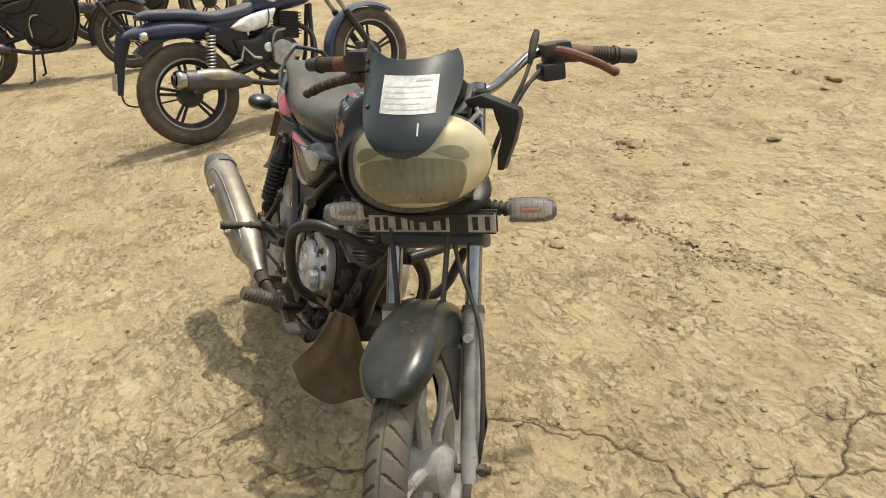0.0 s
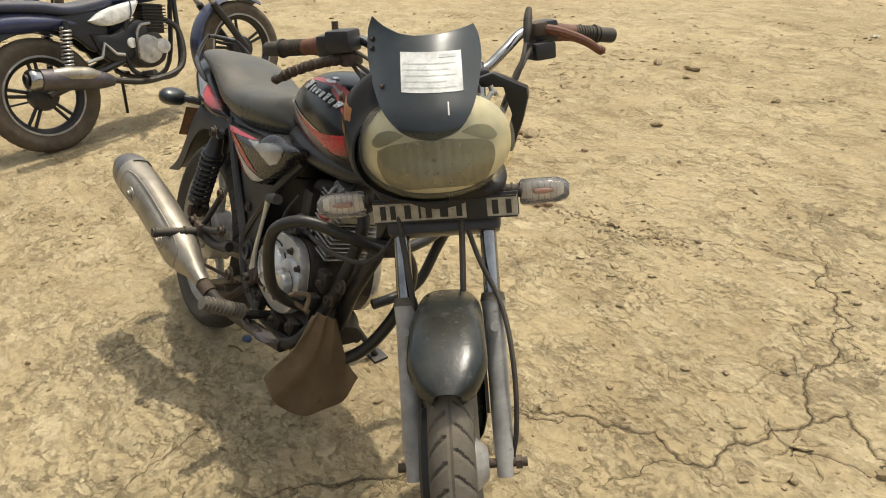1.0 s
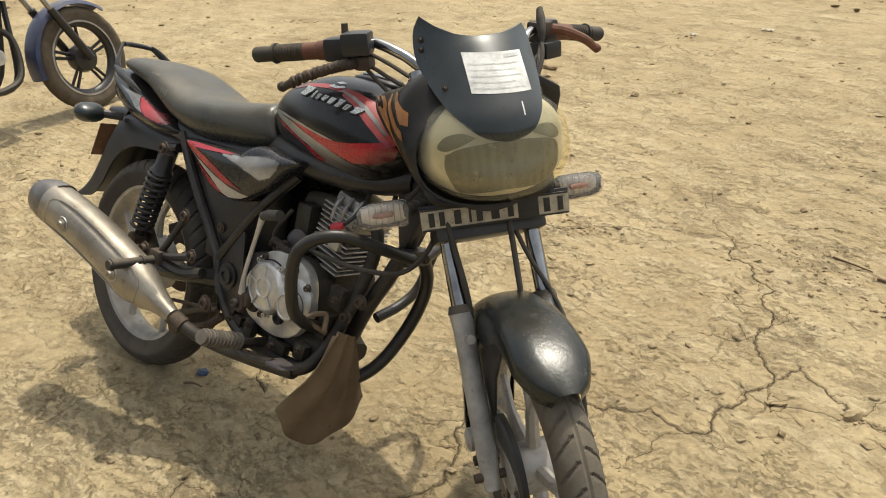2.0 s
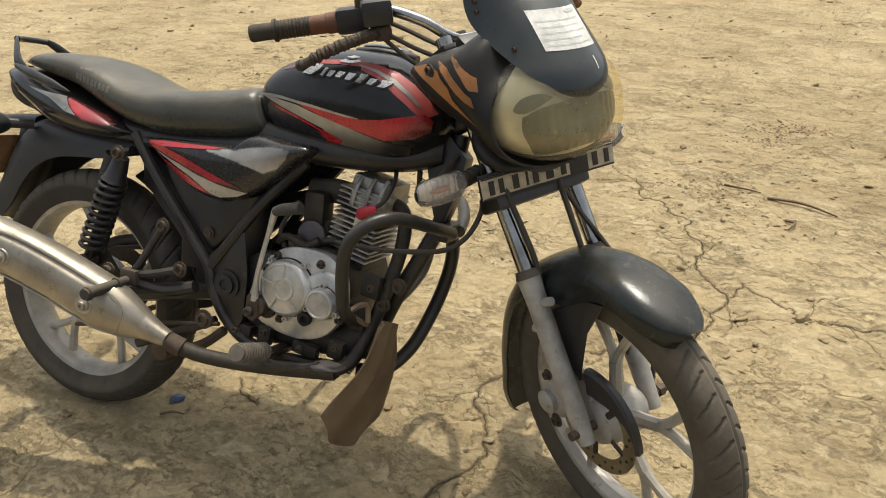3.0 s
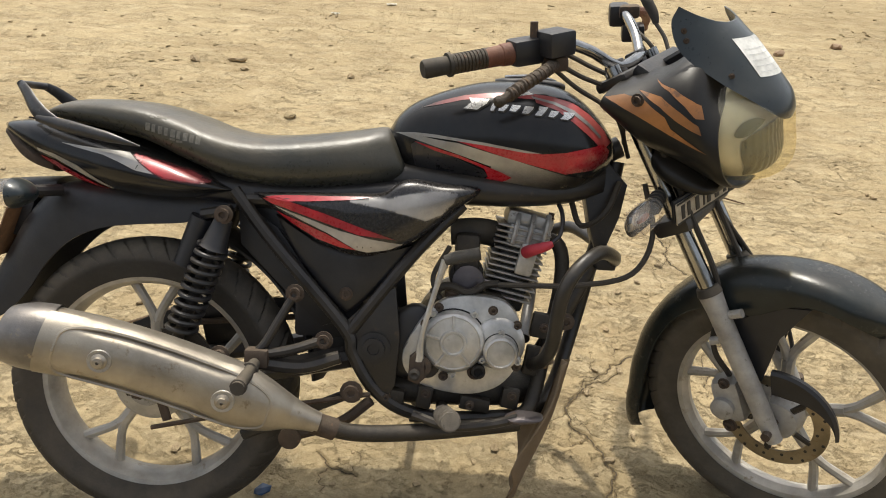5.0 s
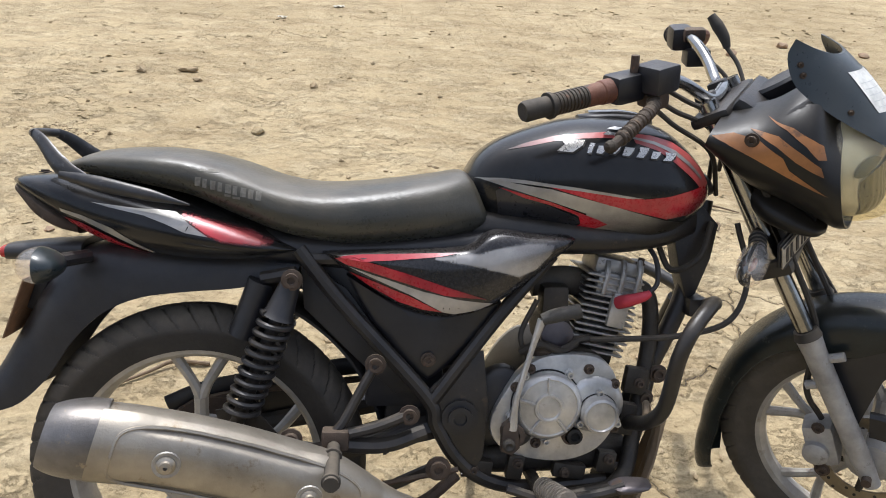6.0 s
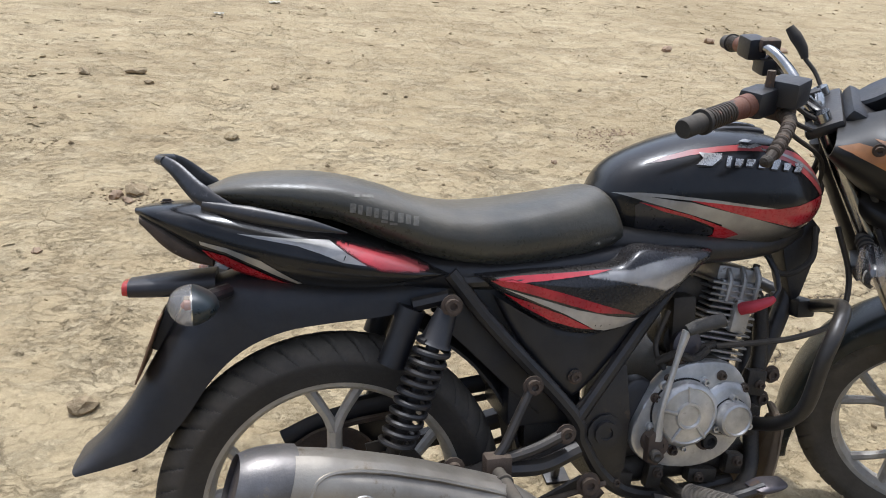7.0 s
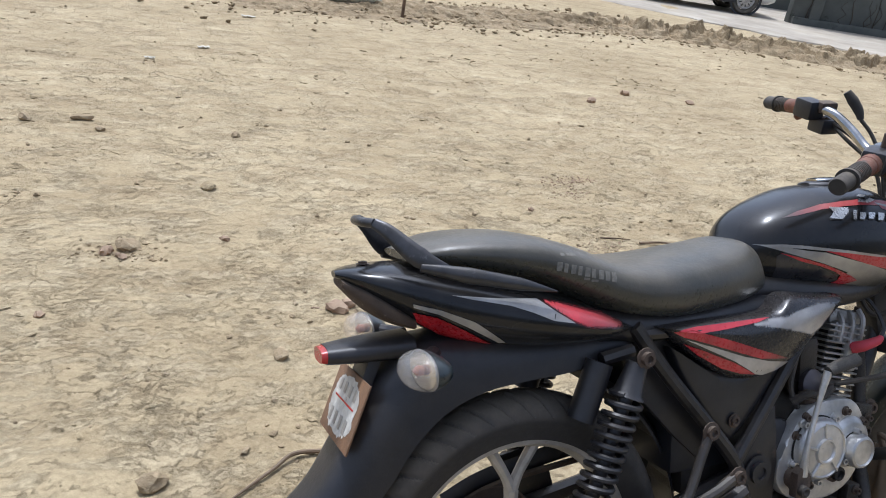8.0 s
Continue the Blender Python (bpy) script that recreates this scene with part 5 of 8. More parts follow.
part("torque_link", tube([(0.43, -0.105, 0.325), (0.30, -0.10, 0.262), (0.20, -0.10, 0.215)], 0.011, 8, 4, None, True, 0.5), M_FRAME, bike)
part("brake_arm", tube([(0.03, -0.10, 0.30), (0.05, -0.105, 0.24)], 0.010, 8, 2, None, False, 0.5), M_RUST, bike)

# -- rear mudguard --
outer = [(0.19, 0.705), (0.10, 0.705), (0.0, 0.705), (-0.10, 0.708), (-0.19, 0.700), (-0.252, 0.640), (-0.300, 0.560), (-0.345, 0.485), (-0.385, 0.440), (-0.420, 0.407)]
inner = [(0.175, 0.660), (0.077, 0.640), (-0.01, 0.632), (-0.085, 0.621), (-0.148, 0.594), (-0.200, 0.546), (-0.246, 0.480), (-0.298, 0.430), (-0.350, 0.412), (-0.412, 0.398)]
so, si = spline([(x, 0, z) for x, z in outer], 4), spline([(x, 0, z) for x, z in inner], 4)
loops = []
for i, (o, q) in enumerate(zip(so, si)):
    w = 0.088 - 0.024 * i / len(so)
    d = (o - q)
    row = []
    for a in np.linspace(0, math.pi, 17):
        c, s = math.cos(a), math.sin(a) ** 0.6
        row.append(q + d * s + Vector((0, -w * math.copysign(abs(c) ** 0.55, c), 0)))
    row += [q + d * (math.sin(a) ** 0.6) * 0.9 + Vector((0, 0.93 * w * math.copysign(abs(math.cos(a)) ** 0.55, math.cos(a)), 0)) for a in np.linspace(0, math.pi, 17)]
    loops.append(row)
part("rear_mudguard", loft(bmesh.new(), loops), M_PLASTIC, bike, "black plastic rear mudguard")
part("inner_mudguard", loft(bmesh.new(), [[Vector((r * math.cos(a) , y, 0.302 + r * math.sin(a))) for r, y in ((0.335, -0.05), (0.35, -0.03), (0.352, 0.03), (0.335, 0.05), (0.33, 0.05), (0.344, 0.03), (0.342, -0.03), (0.33, -0.05))] for a in np.linspace(0.05, 1.15, 14)]), M_PLASTIC, bike)
for s in (-1, 1):
    part("fender_side", slab([(0.182, 0.690), (0.262, 0.640), (0.330, 0.545), (0.405, 0.462), (0.352, 0.446), (0.300, 0.492), (0.236, 0.556), (0.188, 0.604)], s * 0.074 - 0.006, 0.012, 0.004), M_PLASTIC, bike, "black plastic fender side")
lamp = new("tail_lamp")
lamp.parent = bike
part("housing", hull([(-0.325, 0.700, 0.672, 0.030, 3, 0), (-0.27, 0.706, 0.672, 0.042, 3, 0), (-0.19, 0.712, 0.675, 0.05, 3, 0)], 3, 24), M_PLASTIC, lamp, "black tail lamp housing")
part("lens", hull([(-0.334, 0.697, 0.675, 0.026, 3, 0), (-0.324, 0.699, 0.673, 0.0285, 3, 0)], 2, 24), M_REDLENS, lamp, "faded red lens")


def rear_signal(s):
    g = new("turn_signal")
    g.parent = bike
    g["label"] = "clear-lensed rear turn signal on a short stalk"
    part("stalk", tube([(-0.17, s * 0.07, 0.690), (-0.205, s * 0.125, 0.690)], 0.012, 10, 2, None, False), M_PLASTIC, g)
    c = Vector((-0.214, s * 0.146, 0.688))

    def pod(u0, u1, k=1.0, n=8):
        loops = []
        for i in range(n + 1):
            u = u0 + (u1 - u0) * i / n
            f = k * max(0.02, 1 - u * u) ** 0.42
            tall = 0.029 if u > 0 else 0.029 + 0.009 * u
            x = c.x - 0.036 * u
            loops.append([Vector((x - 0.10 * s * 0.046 * f * math.cos(a) * s, c.y + 0.046 * f * math.copysign(abs(math.cos(a)) ** 0.9, math.cos(a)), c.z + tall * f * math.copysign(abs(math.sin(a)) ** 0.9, math.sin(a)))) for a in np.linspace(0, 2 * math.pi, 33)[:-1]])
        return loft(bmesh.new(), loops)

    part("housing", pod(-1, 0.04), M_VISOR, g, "dark glossy housing")
    part("reflector", pod(0.02, 0.10, 0.88, 3), M_REFL, g, "silver reflector")
    part("bulb", lathe([(0.002, -0.004), (0.007, 0.0), (0.008, 0.012), (0.002, 0.018)], c, (-1, 0, 0), 14), M_AMBER, g, "amber bulb")
    part("lens", pod(0.05, 1), M_CLEAR, g, "hazed clear lens")


both(rear_signal)
plate = new("number_plate")
plate.parent = bike
plate["label"] = "white rusted rear number plate"
pm = Matrix.Translation((-0.293, 0.0, 0.600)) @ Matrix.Rotation(radians(21), 4, "Y")
part("plate", box((0, 0, 0), (0.003, 0.16, 0.110), 0.001), M_PLATE_O, plate, "rusty brown plate edge", pm)
rim = random.Random(6)
flake = [(0.064 * math.copysign(abs(math.cos(a)) ** 0.7, math.cos(a)) * rim.uniform(0.93, 1.06), 0.045 * math.copysign(abs(math.sin(a)) ** 0.7, math.sin(a)) * rim.uniform(0.90, 1.08)) for a in np.linspace(0, 2 * math.pi, 71)[:-1]]
bm = bmesh.new()
bm.faces.new([bm.verts.new((-0.0022, y, z)) for y, z in flake])
part("white_paint", bm, M_PLATE_W, plate, "flaking white paint", pm)
for z, hh in ((0.026, 0.018), (-0.024, 0.022)):
    for i in range(4):
        part("letter_bar", box((-0.0026, 0.040 - i * 0.026, z), (0.0008, 0.012, hh), 0.0002), M_FIN, plate, "", pm)
part("red_bar", box((-0.0026, 0, 0.006), (0.0008, 0.10, 0.003), 0.0002), M_REDLENS, plate, "", pm)
part("plate_bracket", box((0.012, 0, 0.04), (0.02, 0.06, 0.10), 0.003), M_PLASTIC, plate, "", pm)

# -- foot controls --
part("pillion_bracket", tube([(0.313, -0.150, 0.526), (0.285, -0.158, 0.475), (0.262, -0.165, 0.432), (0.245, -0.168, 0.412)], 0.0085, 10), M_FRAME, bike, "dusty black pillion footrest bracket")
part("pillion_bracket", tube([(0.371, -0.158, 0.441), (0.31, -0.165, 0.420), (0.235, -0.168, 0.405)], 0.010, 10), M_FRAME, bike)
part("pillion_bracket", tube([(0.40, -0.145, 0.405), (0.33, -0.155, 0.385), (0.25, -0.165, 0.392)], 0.014, 8), M_FRAME, bike)
bolt(bike, (0.313, -0.152, 0.527), 0.012, 0.010)
bolt(bike, (0.371, -0.160, 0.441), 0.012, 0.010)
bolt(bike, (0.424, -0.140, 0.335), 0.015, 0.012)
bolt(bike, (0.175, -0.165, 0.402), 0.013, 0.014)
peg = new("pillion_footrest")
peg.parent = bike
part("peg", tube([(0.246, -0.176, 0.396), (0.249, -0.303, 0.389)], [0.011, 0.0135, 0.0125], 12, 4, None, False, 1.0), M_RUBBER, peg, "worn rubber pillion peg")
part("peg_fork", box((0.248, -0.170, 0.404), (0.045, 0.03, 0.035), 0.006), M_RUST, peg)
for i in range(2):
    part("peg_rib", lathe([(0.0125, -0.004), (0.0150, -0.003), (0.0150, 0.003), (0.0125, 0.004)], (0.2465 + i * 0.002, -0.214 - i * 0.079, 0.394 - i * 0.0045), (0, 1, 0.06), 14), M_RUBBER, peg)
foot = new("footrest")
foot.parent = bike
part("bar", tube([(0.60, 0.02, 0.285), (0.60, -0.15, 0.300), (0.615, -0.275, 0.338)], 0.012, 10, 3, None, False), M_OILY, foot)
part("rubber", tube([(0.604, -0.170, 0.310), (0.617, -0.284, 0.344)], 0.0165, 14, 2, None, False), M_WORNPEG, foot, "ribbed worn rubber footrest")
for i in range(10):
    part("rib", lathe([(0.016, -0.0028), (0.0200, -0.002), (0.0200, 0.002), (0.016, 0.0028)], (0.605 + i * 0.0012, -0.176 - i * 0.0108, 0.312 + i * 0.0032), (-0.1, 1, -0.3), 14), M_WORNPEG, foot)
part("brake_pedal", tube([(0.545, -0.150, 0.300), (0.62, -0.165, 0.285), (0.70, -0.175, 0.300), (0.745, -0.185, 0.318)], 0.009, 8), M_FRAME, bike)
part("pedal_pad", pillow([(0.722, 0.315), (0.745, 0.324), (0.785, 0.322), (0.792, 0.316), (0.76, 0.308), (0.73, 0.306)], 0.170, 0.030, -1, 0.01), M_BURNT, bike, "worn bare metal brake pedal pad")
kick = new("kick_starter")
kick.parent = bike
kick["label"] = "worn metal kick starter"
part("boss", lathe([(0.020, -0.012), (0.022, 0.0), (0.020, 0.022), (0.010, 0.024), (0.009, 0.016)], (0.556, -0.118, 0.392), (0, -1, 0), 18), M_RUST, kick)
part("knuckle", slab([(0.532, 0.366), (0.552, 0.358), (0.566, 0.372), (0.562, 0.408), (0.548, 0.424), (0.534, 0.412)], -0.146, 0.018, 0.004), M_RUST, kick, "rusty kick starter knuckle")
part("spline_shaft", lathe([(0.011, 0), (0.011, 0.010), (0.007, 0.012), (0.0, 0.008)], (0.545, -0.146, 0.380), (0, -1, 0), 14), M_INK, kick)
part("lever", tube([(0.552, -0.140, 0.405), (0.556, -0.143, 0.46), (0.578, -0.145, 0.55), (0.593, -0.147, 0.604)], [0.009, 0.0052, 0.0052, 0.008], 10), M_ALLOY, kick, "chromed kick lever")
part("pedal", tube([(0.593, -0.147, 0.604), (0.615, -0.150, 0.612), (0.657, -0.154, 0.622)], [0.010, 0.0125, 0.0125], 12, 3), M_PAD, kick, "rubber kick pedal")
part("side_stand", tube([(0.50, 0.12, 0.30), (0.52, 0.22, 0.21), (0.545, 0.302, 0.118)], 0.010, 10, 3, None, False), M_FRAME, bike, "black side stand")
part("stand_foot", box((0.548, 0.305, 0.116), (0.06, 0.045, 0.008), 0.002, Matrix.Rotation(radians(20), 4, "X")), M_FRAME, bike)
part("centre_stand", tube([(0.46, -0.115, 0.31), (0.40, -0.12, 0.262), (0.32, -0.125, 0.235)], 0.011, 8), M_RUST, bike)
part("stand_roller", lathe([(0.012, -0.02), (0.022, -0.018), (0.022, 0.018), (0.012, 0.02)], (0.305, -0.125, 0.232), Y, 18), M_RUST, bike)

# -- hanging mud flap --
flap_top = [(0.818, -0.128, 0.402), (0.836, -0.108, 0.410), (0.850, -0.080, 0.405), (0.858, -0.055, 0.40), (0.860, -0.03, 0.395)]
flap_mid = [(0.784, -0.142, 0.290), (0.812, -0.098, 0.28), (0.828, -0.055, 0.275), (0.832, -0.015, 0.27), (0.825, 0.025, 0.275)]
flap_low = [(0.740, -0.155, 0.196), (0.740, -0.110, 0.120), (0.758, -0.030, 0.086), (0.776, 0.050, 0.112), (0.800, 0.092, 0.190)]
loops = []
def narrow(row, k):
    mid = sum((Vector(p) for p in row), Vector()) / len(row)
    return [mid + (Vector(p) - mid) * Vector((k * 0.6, k, 1)) for p in row]


cols = [spline(narrow(r, k), 5) for r, k in ((flap_top, 0.60), (flap_mid, 0.85), (flap_low, 1.0))]
for i in range(len(cols[0])):
    line = spline([c[i] for c in cols], 8)
    wob = [p + Vector((0.006 * math.sin(i * 0.9 + j * 0.35), 0, 0)) for j, p in enumerate(line)]
    loops.append(wob + [p + Vector((-0.004, 0, 0)) for p in reversed(wob)])
part("mud_flap", loft(bmesh.new(), loops), M_FLAP, bike, "worn brown rubber flap tied to the guard", None, 60)
part("flap_tie", tube([(0.81, -0.115, 0.405), (0.80, -0.11, 0.44), (0.785, -0.15, 0.43), (0.80, -0.10, 0.395)], 0.006, 8), M_FLAP, bike)

# -- front fork and wheel --
fork = new("front_fork")
fork.parent = bike
fork["label"] = "telescopic fork with chrome tubes and grey sliders"
LEG = Vector((-math.sin(radians(29.0)), 0, math.cos(radians(29.0))))
for s in (-1, 1):
    foot_p = Vector((BASE, s * 0.087, AXLE_Z)) - LEG * 0.014
    top_s = Vector((BASE, s * 0.086, AXLE_Z)) + LEG * 0.314
    part("slider", tube([foot_p - LEG * 0.012, foot_p + LEG * 0.05, foot_p + LEG * 0.12, top_s - LEG * 0.04, top_s], [0.016, 0.0195, 0.0200, 0.0210, 0.0240], 18, 2, None, False), M_FORK, fork, "chipped grey fork slider", STEER)
    part("dust_seal", tube([top_s - LEG * 0.004, top_s + LEG * 0.012], [0.0255, 0.0215], 18, 2, None, False), M_RUBBER, fork, "", STEER)
    part("chrome_tube", tube([top_s, top_s + LEG * 0.48], 0.0165, 18, 2, None, False), M_CHROME, fork, "chrome fork tube", STEER)
    for d in (0.055, 0.105):
        p = top_s - LEG * d + AHEAD * (0.02 if d < 0.08 else -0.02)
        part("guard_lug", tube([p, p + AHEAD * (0.026 if d < 0.08 else -0.02)], 0.009, 10, 2, None, False), M_FORK, fork, "", STEER)
part("axle", tube([FRONT + Vector((0, -0.118, 0)), FRONT + Vector((0, 0.130, 0))], 0.009, 12, 2, None, False), M_RUST, fork, "rusty axle", STEER)
part("axle_nut", lathe([(0.014, 0), (0.014, 0.012), (0.008, 0.013)], FRONT + Vector((0, 0.108, 0)), (0, 1, 0), 6), M_RUST, fork, "", STEER)
part("lower_clamp", box(PIVOT + UP * 0.465 + AHEAD * 0.02, (0.075, 0.225, 0.035), 0.012, Matrix.Rotation(radians(-CASTER), 4, "Y")), M_FRAME, fork, "", STEER)
part("upper_clamp", box(PIVOT + UP * 0.765 + AHEAD * 0.02, (0.07, 0.225, 0.022), 0.010, Matrix.Rotation(radians(-CASTER), 4, "Y")), M_FRAME, fork, "", STEER)

# disc brake
disc = new("disc_brake")
disc.parent = bike
DC = FRONT + Vector((0, -0.052, 0))
part("disc", lathe([(0.104, -0.002), (0.104, 0.002), (0.074, 0.002), (0.074, -0.002)], DC, Y, 64, closed=True), M_DISC, disc, "drilled steel brake disc", STEER)
for i in range(5):
    a = radians(50 + 72 * i)
    d = Vector((math.cos(a), 0, math.sin(a)))
    part("disc_arm", tube([DC + d * 0.045, DC + d * 0.078], 0.007, 6, 2, None, False, 0.5), M_OILY, disc, "", STEER)
for i in range(30):
    a = 2 * math.pi * i / 30
    r = (0.082, 0.090, 0.098)[i % 3]
    part("vent_hole", lathe([(0.0032, -0.0034), (0.0032, 0.0034)], DC + Vector((r * math.cos(a), 0, r * math.sin(a))), Y, 8), M_INK, disc, "", STEER)
cal = FRONT + Vector((-0.088, -0.062, 0.030))
part("caliper", box(cal, (0.06, 0.058, 0.095), 0.016, Matrix.Rotation(radians(-20), 4, "Y")), M_FORK, disc, "grey brake caliper", STEER)
part("caliper_piston", lathe([(0.024, 0), (0.024, 0.014), (0.018, 0.018), (0.0, 0.019)], cal + Vector((-0.006, -0.026, -0.012)), (0, -1, 0), 20), M_FORK, disc, "", STEER)
part("caliper_bracket", box(cal + Vector((0.035, 0.012, 0.02)), (0.075, 0.012, 0.06), 0.005), M_FORK, disc, "", STEER)
bolt(disc, cal + Vector((0.012, -0.026, -0.052)), 0.010, 0.01, (0, -1, 0), M_RUST, STEER)
bolt(disc, cal + Vector((-0.012, -0.026, 0.045)), 0.008, 0.01, (0, -1, 0), M_RUST, STEER)
loops = []
for a in np.linspace(radians(100), radians(4), 16):
    r1 = 0.120
    k = float(step01(np.array(a), radians(2), radians(85)))
    r0 = 0.116 - 0.046 * k
    loops.append([FRONT + Vector((r * math.cos(a), y, r * math.sin(a))) for r, y in ((r0, -0.066), (r1 - 0.004, -0.067), (r1 + 0.002, -0.062), (r1, -0.050), (r1 - 0.003, -0.050), (r1 - 0.001, -0.060), (r1 - 0.005, -0.063), (r0, -0.062))])
part("disc_cover", loft(bmesh.new(), loops), M_PLASTIC, disc, "black plastic disc cover", STEER)
part("brake_hose", tube([cal + Vector((-0.01, 0, 0.05)), FRONT + Vector((-0.135, -0.075, 0.15)), FRONT + Vector((-0.14, -0.07, 0.28)), FRONT + Vector((-0.20, -0.085, 0.42)), FRONT + Vector((-0.27, -0.10, 0.56)), FRONT + Vector((-0.33, -0.12, 0.66))], 0.006, 8), M_RUBBER, disc, "black brake hose", STEER)

# front mudguard
loops = []
angles = np.linspace(radians(57), radians(209), 60)
for i, a in enumerate(angles):
    f = i / (len(angles) - 1)
    r = float(np.interp(math.degrees(a), (58, 85, 110, 150, 170, 188, 209), (0.330, 0.336, 0.338, 0.326, 0.322, 0.332, 0.372)))
    w = 0.069 * (0.35 + 0.65 * math.sqrt(min(1, f / 0.09))) * (1 - 0.16 * f) * (0.62 + 0.38 * math.sqrt(min(1, (1 - f) / 0.07)))
    skirt = 0.042 + 0.050 * math.exp(-((math.degrees(a) - 108) / 17) ** 2)
    c = FRONT + Vector((r * math.cos(a), 0, r * math.sin(a)))
    rad = Vector((math.cos(a), 0, math.sin(a)))
    row = []
    for b in np.linspace(0, math.pi, 17):
        row.append(c - rad * skirt * (1 - math.sin(b) ** 0.7) + Vector((0, -w * math.copysign(abs(math.cos(b)) ** 0.6, math.cos(b)), 0)))
    for b in np.linspace(0, math.pi, 17):
        row.append(c - rad * (0.003 + skirt * (1 - math.sin(b) ** 0.7)) + Vector((0, 0.955 * w * math.copysign(abs(math.cos(b)) ** 0.6, math.cos(b)), 0)))
    loops.append(row)
part("front_mudguard", loft(bmesh.new(), loops), M_MUDGUARD, bike, "scratched dark grey front mudguard", STEER)
for s in (-1, 1):
    part("mudguard_stay", slab([(BASE - 0.11, AXLE_Z + 0.21), (BASE - 0.02, AXLE_Z + 0.27), (BASE + 0.03, AXLE_Z + 0.28), (BASE - 0.015, AXLE_Z + 0.20), (BASE - 0.035, AXLE_Z + 0.09), (BASE - 0.055, AXLE_Z + 0.10)], s * 0.062 - 0.003, 0.006, 0.002), M_PLASTIC, bike, "", STEER)

# -- headlamp, visor and fairing --
head = new("headlamp")
head.parent = bike
head["label"] = "large yellowed headlamp"
HC = Vector((1.143, 0, 0.896))


def lamp_shell(sx, sy, sz, shift):
    loops = []
    for i in range(15):
        b = (math.pi / 2) * (1 - i / 14.0) if i < 14 else 0.004
        ring = []
        for j in range(48):
            a = 2 * math.pi * j / 48
            c, s = math.cos(a), math.sin(a)
            rr = math.sin(b) ** 0.62
            y = sy * rr * math.copysign(abs(c) ** 0.88, c)
            z = (sz if s < 0 else sz * 1.28) * rr * math.copysign(abs(s) ** 0.92, s)
            x = sx * math.cos(b) ** 0.9
            ring.append(HC + Vector((x + shift - 0.25 * abs(y) ** 2 / 0.145 * (1 if rr > 0 else 0) - (0.10 if z > 0 else 0.26) * z, y, z)))
        loops.append(ring)
    return loft(bmesh.new(), loops, cap=False)


part("lens", lamp_shell(0.086, 0.147, 0.082, 0.028), M_LENS, head, "yellowed clear headlamp lens", STEER)
bm = lamp_shell(0.068, 0.140, 0.077, 0.020)
bezel_tree = tree_of(bm)
bezel = part("bezel", bm, M_BEZEL, head, "pale yellowed inner bezel", STEER)
# Patches over the bezel; a dark colour stands for the lamp's deep recesses.
front_decal("main_reflector", [(-0.102, 0.906), (-0.070, 0.919), (0.0, 0.926), (0.070, 0.919), (0.102, 0.906), (0.105, 0.876), (0.082, 0.836), (0.040, 0.838), (0.0, 0.840), (-0.040, 0.838), (-0.080, 0.836), (-0.103, 0.876)], bezel_tree, M_CAVITY, head, 0.003, "dark olive ribbed reflector", 0.005, STEER, 0.0005)
for s in (-1, 1):
    front_decal("side_reflector", [(s * 0.050, 0.934), (s * 0.072, 0.942), (s * 0.098, 0.936), (s * 0.112, 0.918), (s * 0.100, 0.912), (s * 0.070, 0.924)], bezel_tree, M_CAVITY, head, 0.003, "", 0.007, STEER)
# Visor rows: height, front, then half width, sweep and lift on the whole side and on the snapped side.
VR = [(0.929, 1.252, 0.008, 0.001, 0.0, 0.008, 0.001, 0.0), (0.935, 1.254, 0.034, 0.007, 0.0, 0.034, 0.007, 0.0), (0.948, 1.254, 0.058, 0.017, 0.0, 0.054, 0.015, 0.0), (0.972, 1.245, 0.082, 0.038, 0.0, 0.072, 0.029, 0.0),
      (1.002, 1.221, 0.100, 0.066, 0.0, 0.085, 0.047, 0.0), (1.045, 1.184, 0.114, 0.098, 0.004, 0.095, 0.068, 0.0), (1.075, 1.152, 0.112, 0.090, 0.022, 0.092, 0.060, 0.006), (1.090, 1.134, 0.100, 0.066, 0.036, 0.084, 0.047, 0.010)]
VR = [sum(rows, ()) for rows in zip([tuple(v) for v in spline([r[:3] for r in VR], 4)], [tuple(v) for v in spline([r[3:6] for r in VR], 4)], [tuple(v)[:2] for v in spline([(r[6], r[7], 0) for r in VR], 4)])]


def visor_at(v, s, off=0.0):
    z, x, w, d, lift = v[:5] if s < 0 else v[:2] + v[5:]
    return Vector((x - d * abs(s) ** 2.1 + off, w * s, z + lift * abs(s) ** 2.6))


loops = []
for v in VR:
    ss = np.linspace(-1, 1, 29)
    loops.append([visor_at(v, s) for s in ss] + [visor_at(v, s * 0.97, -0.0045) for s in ss[::-1]])
bm = loft(bmesh.new(), loops)
visor_tree = tree_of(bm)
visor = part("visor", bm, M_VISOR, bike, "dark grey plastic visor with a paper sticker", STEER)


def on_visor(y, z, lift):
    hit, nrm, _, _ = visor_tree.ray_cast(Vector((1.6, y, z)), Vector((-1, 0, 0)))
    nrm = nrm if nrm.x > 0 else -nrm
    return hit + nrm * lift


def sticker(name, y0, y1, z0, z1, mat, lift, lean, n=12, label=""):
    rows = []
    for i in range(n + 1):
        y = y0 + (y1 - y0) * i / n
        rows.append([on_visor(y, z + lean * (y - 0.01), lift) for z in np.linspace(z0, z1, 9)])
    return part(name, loft(bmesh.new(), rows, closed=False, cap=False), mat, visor, label, STEER)


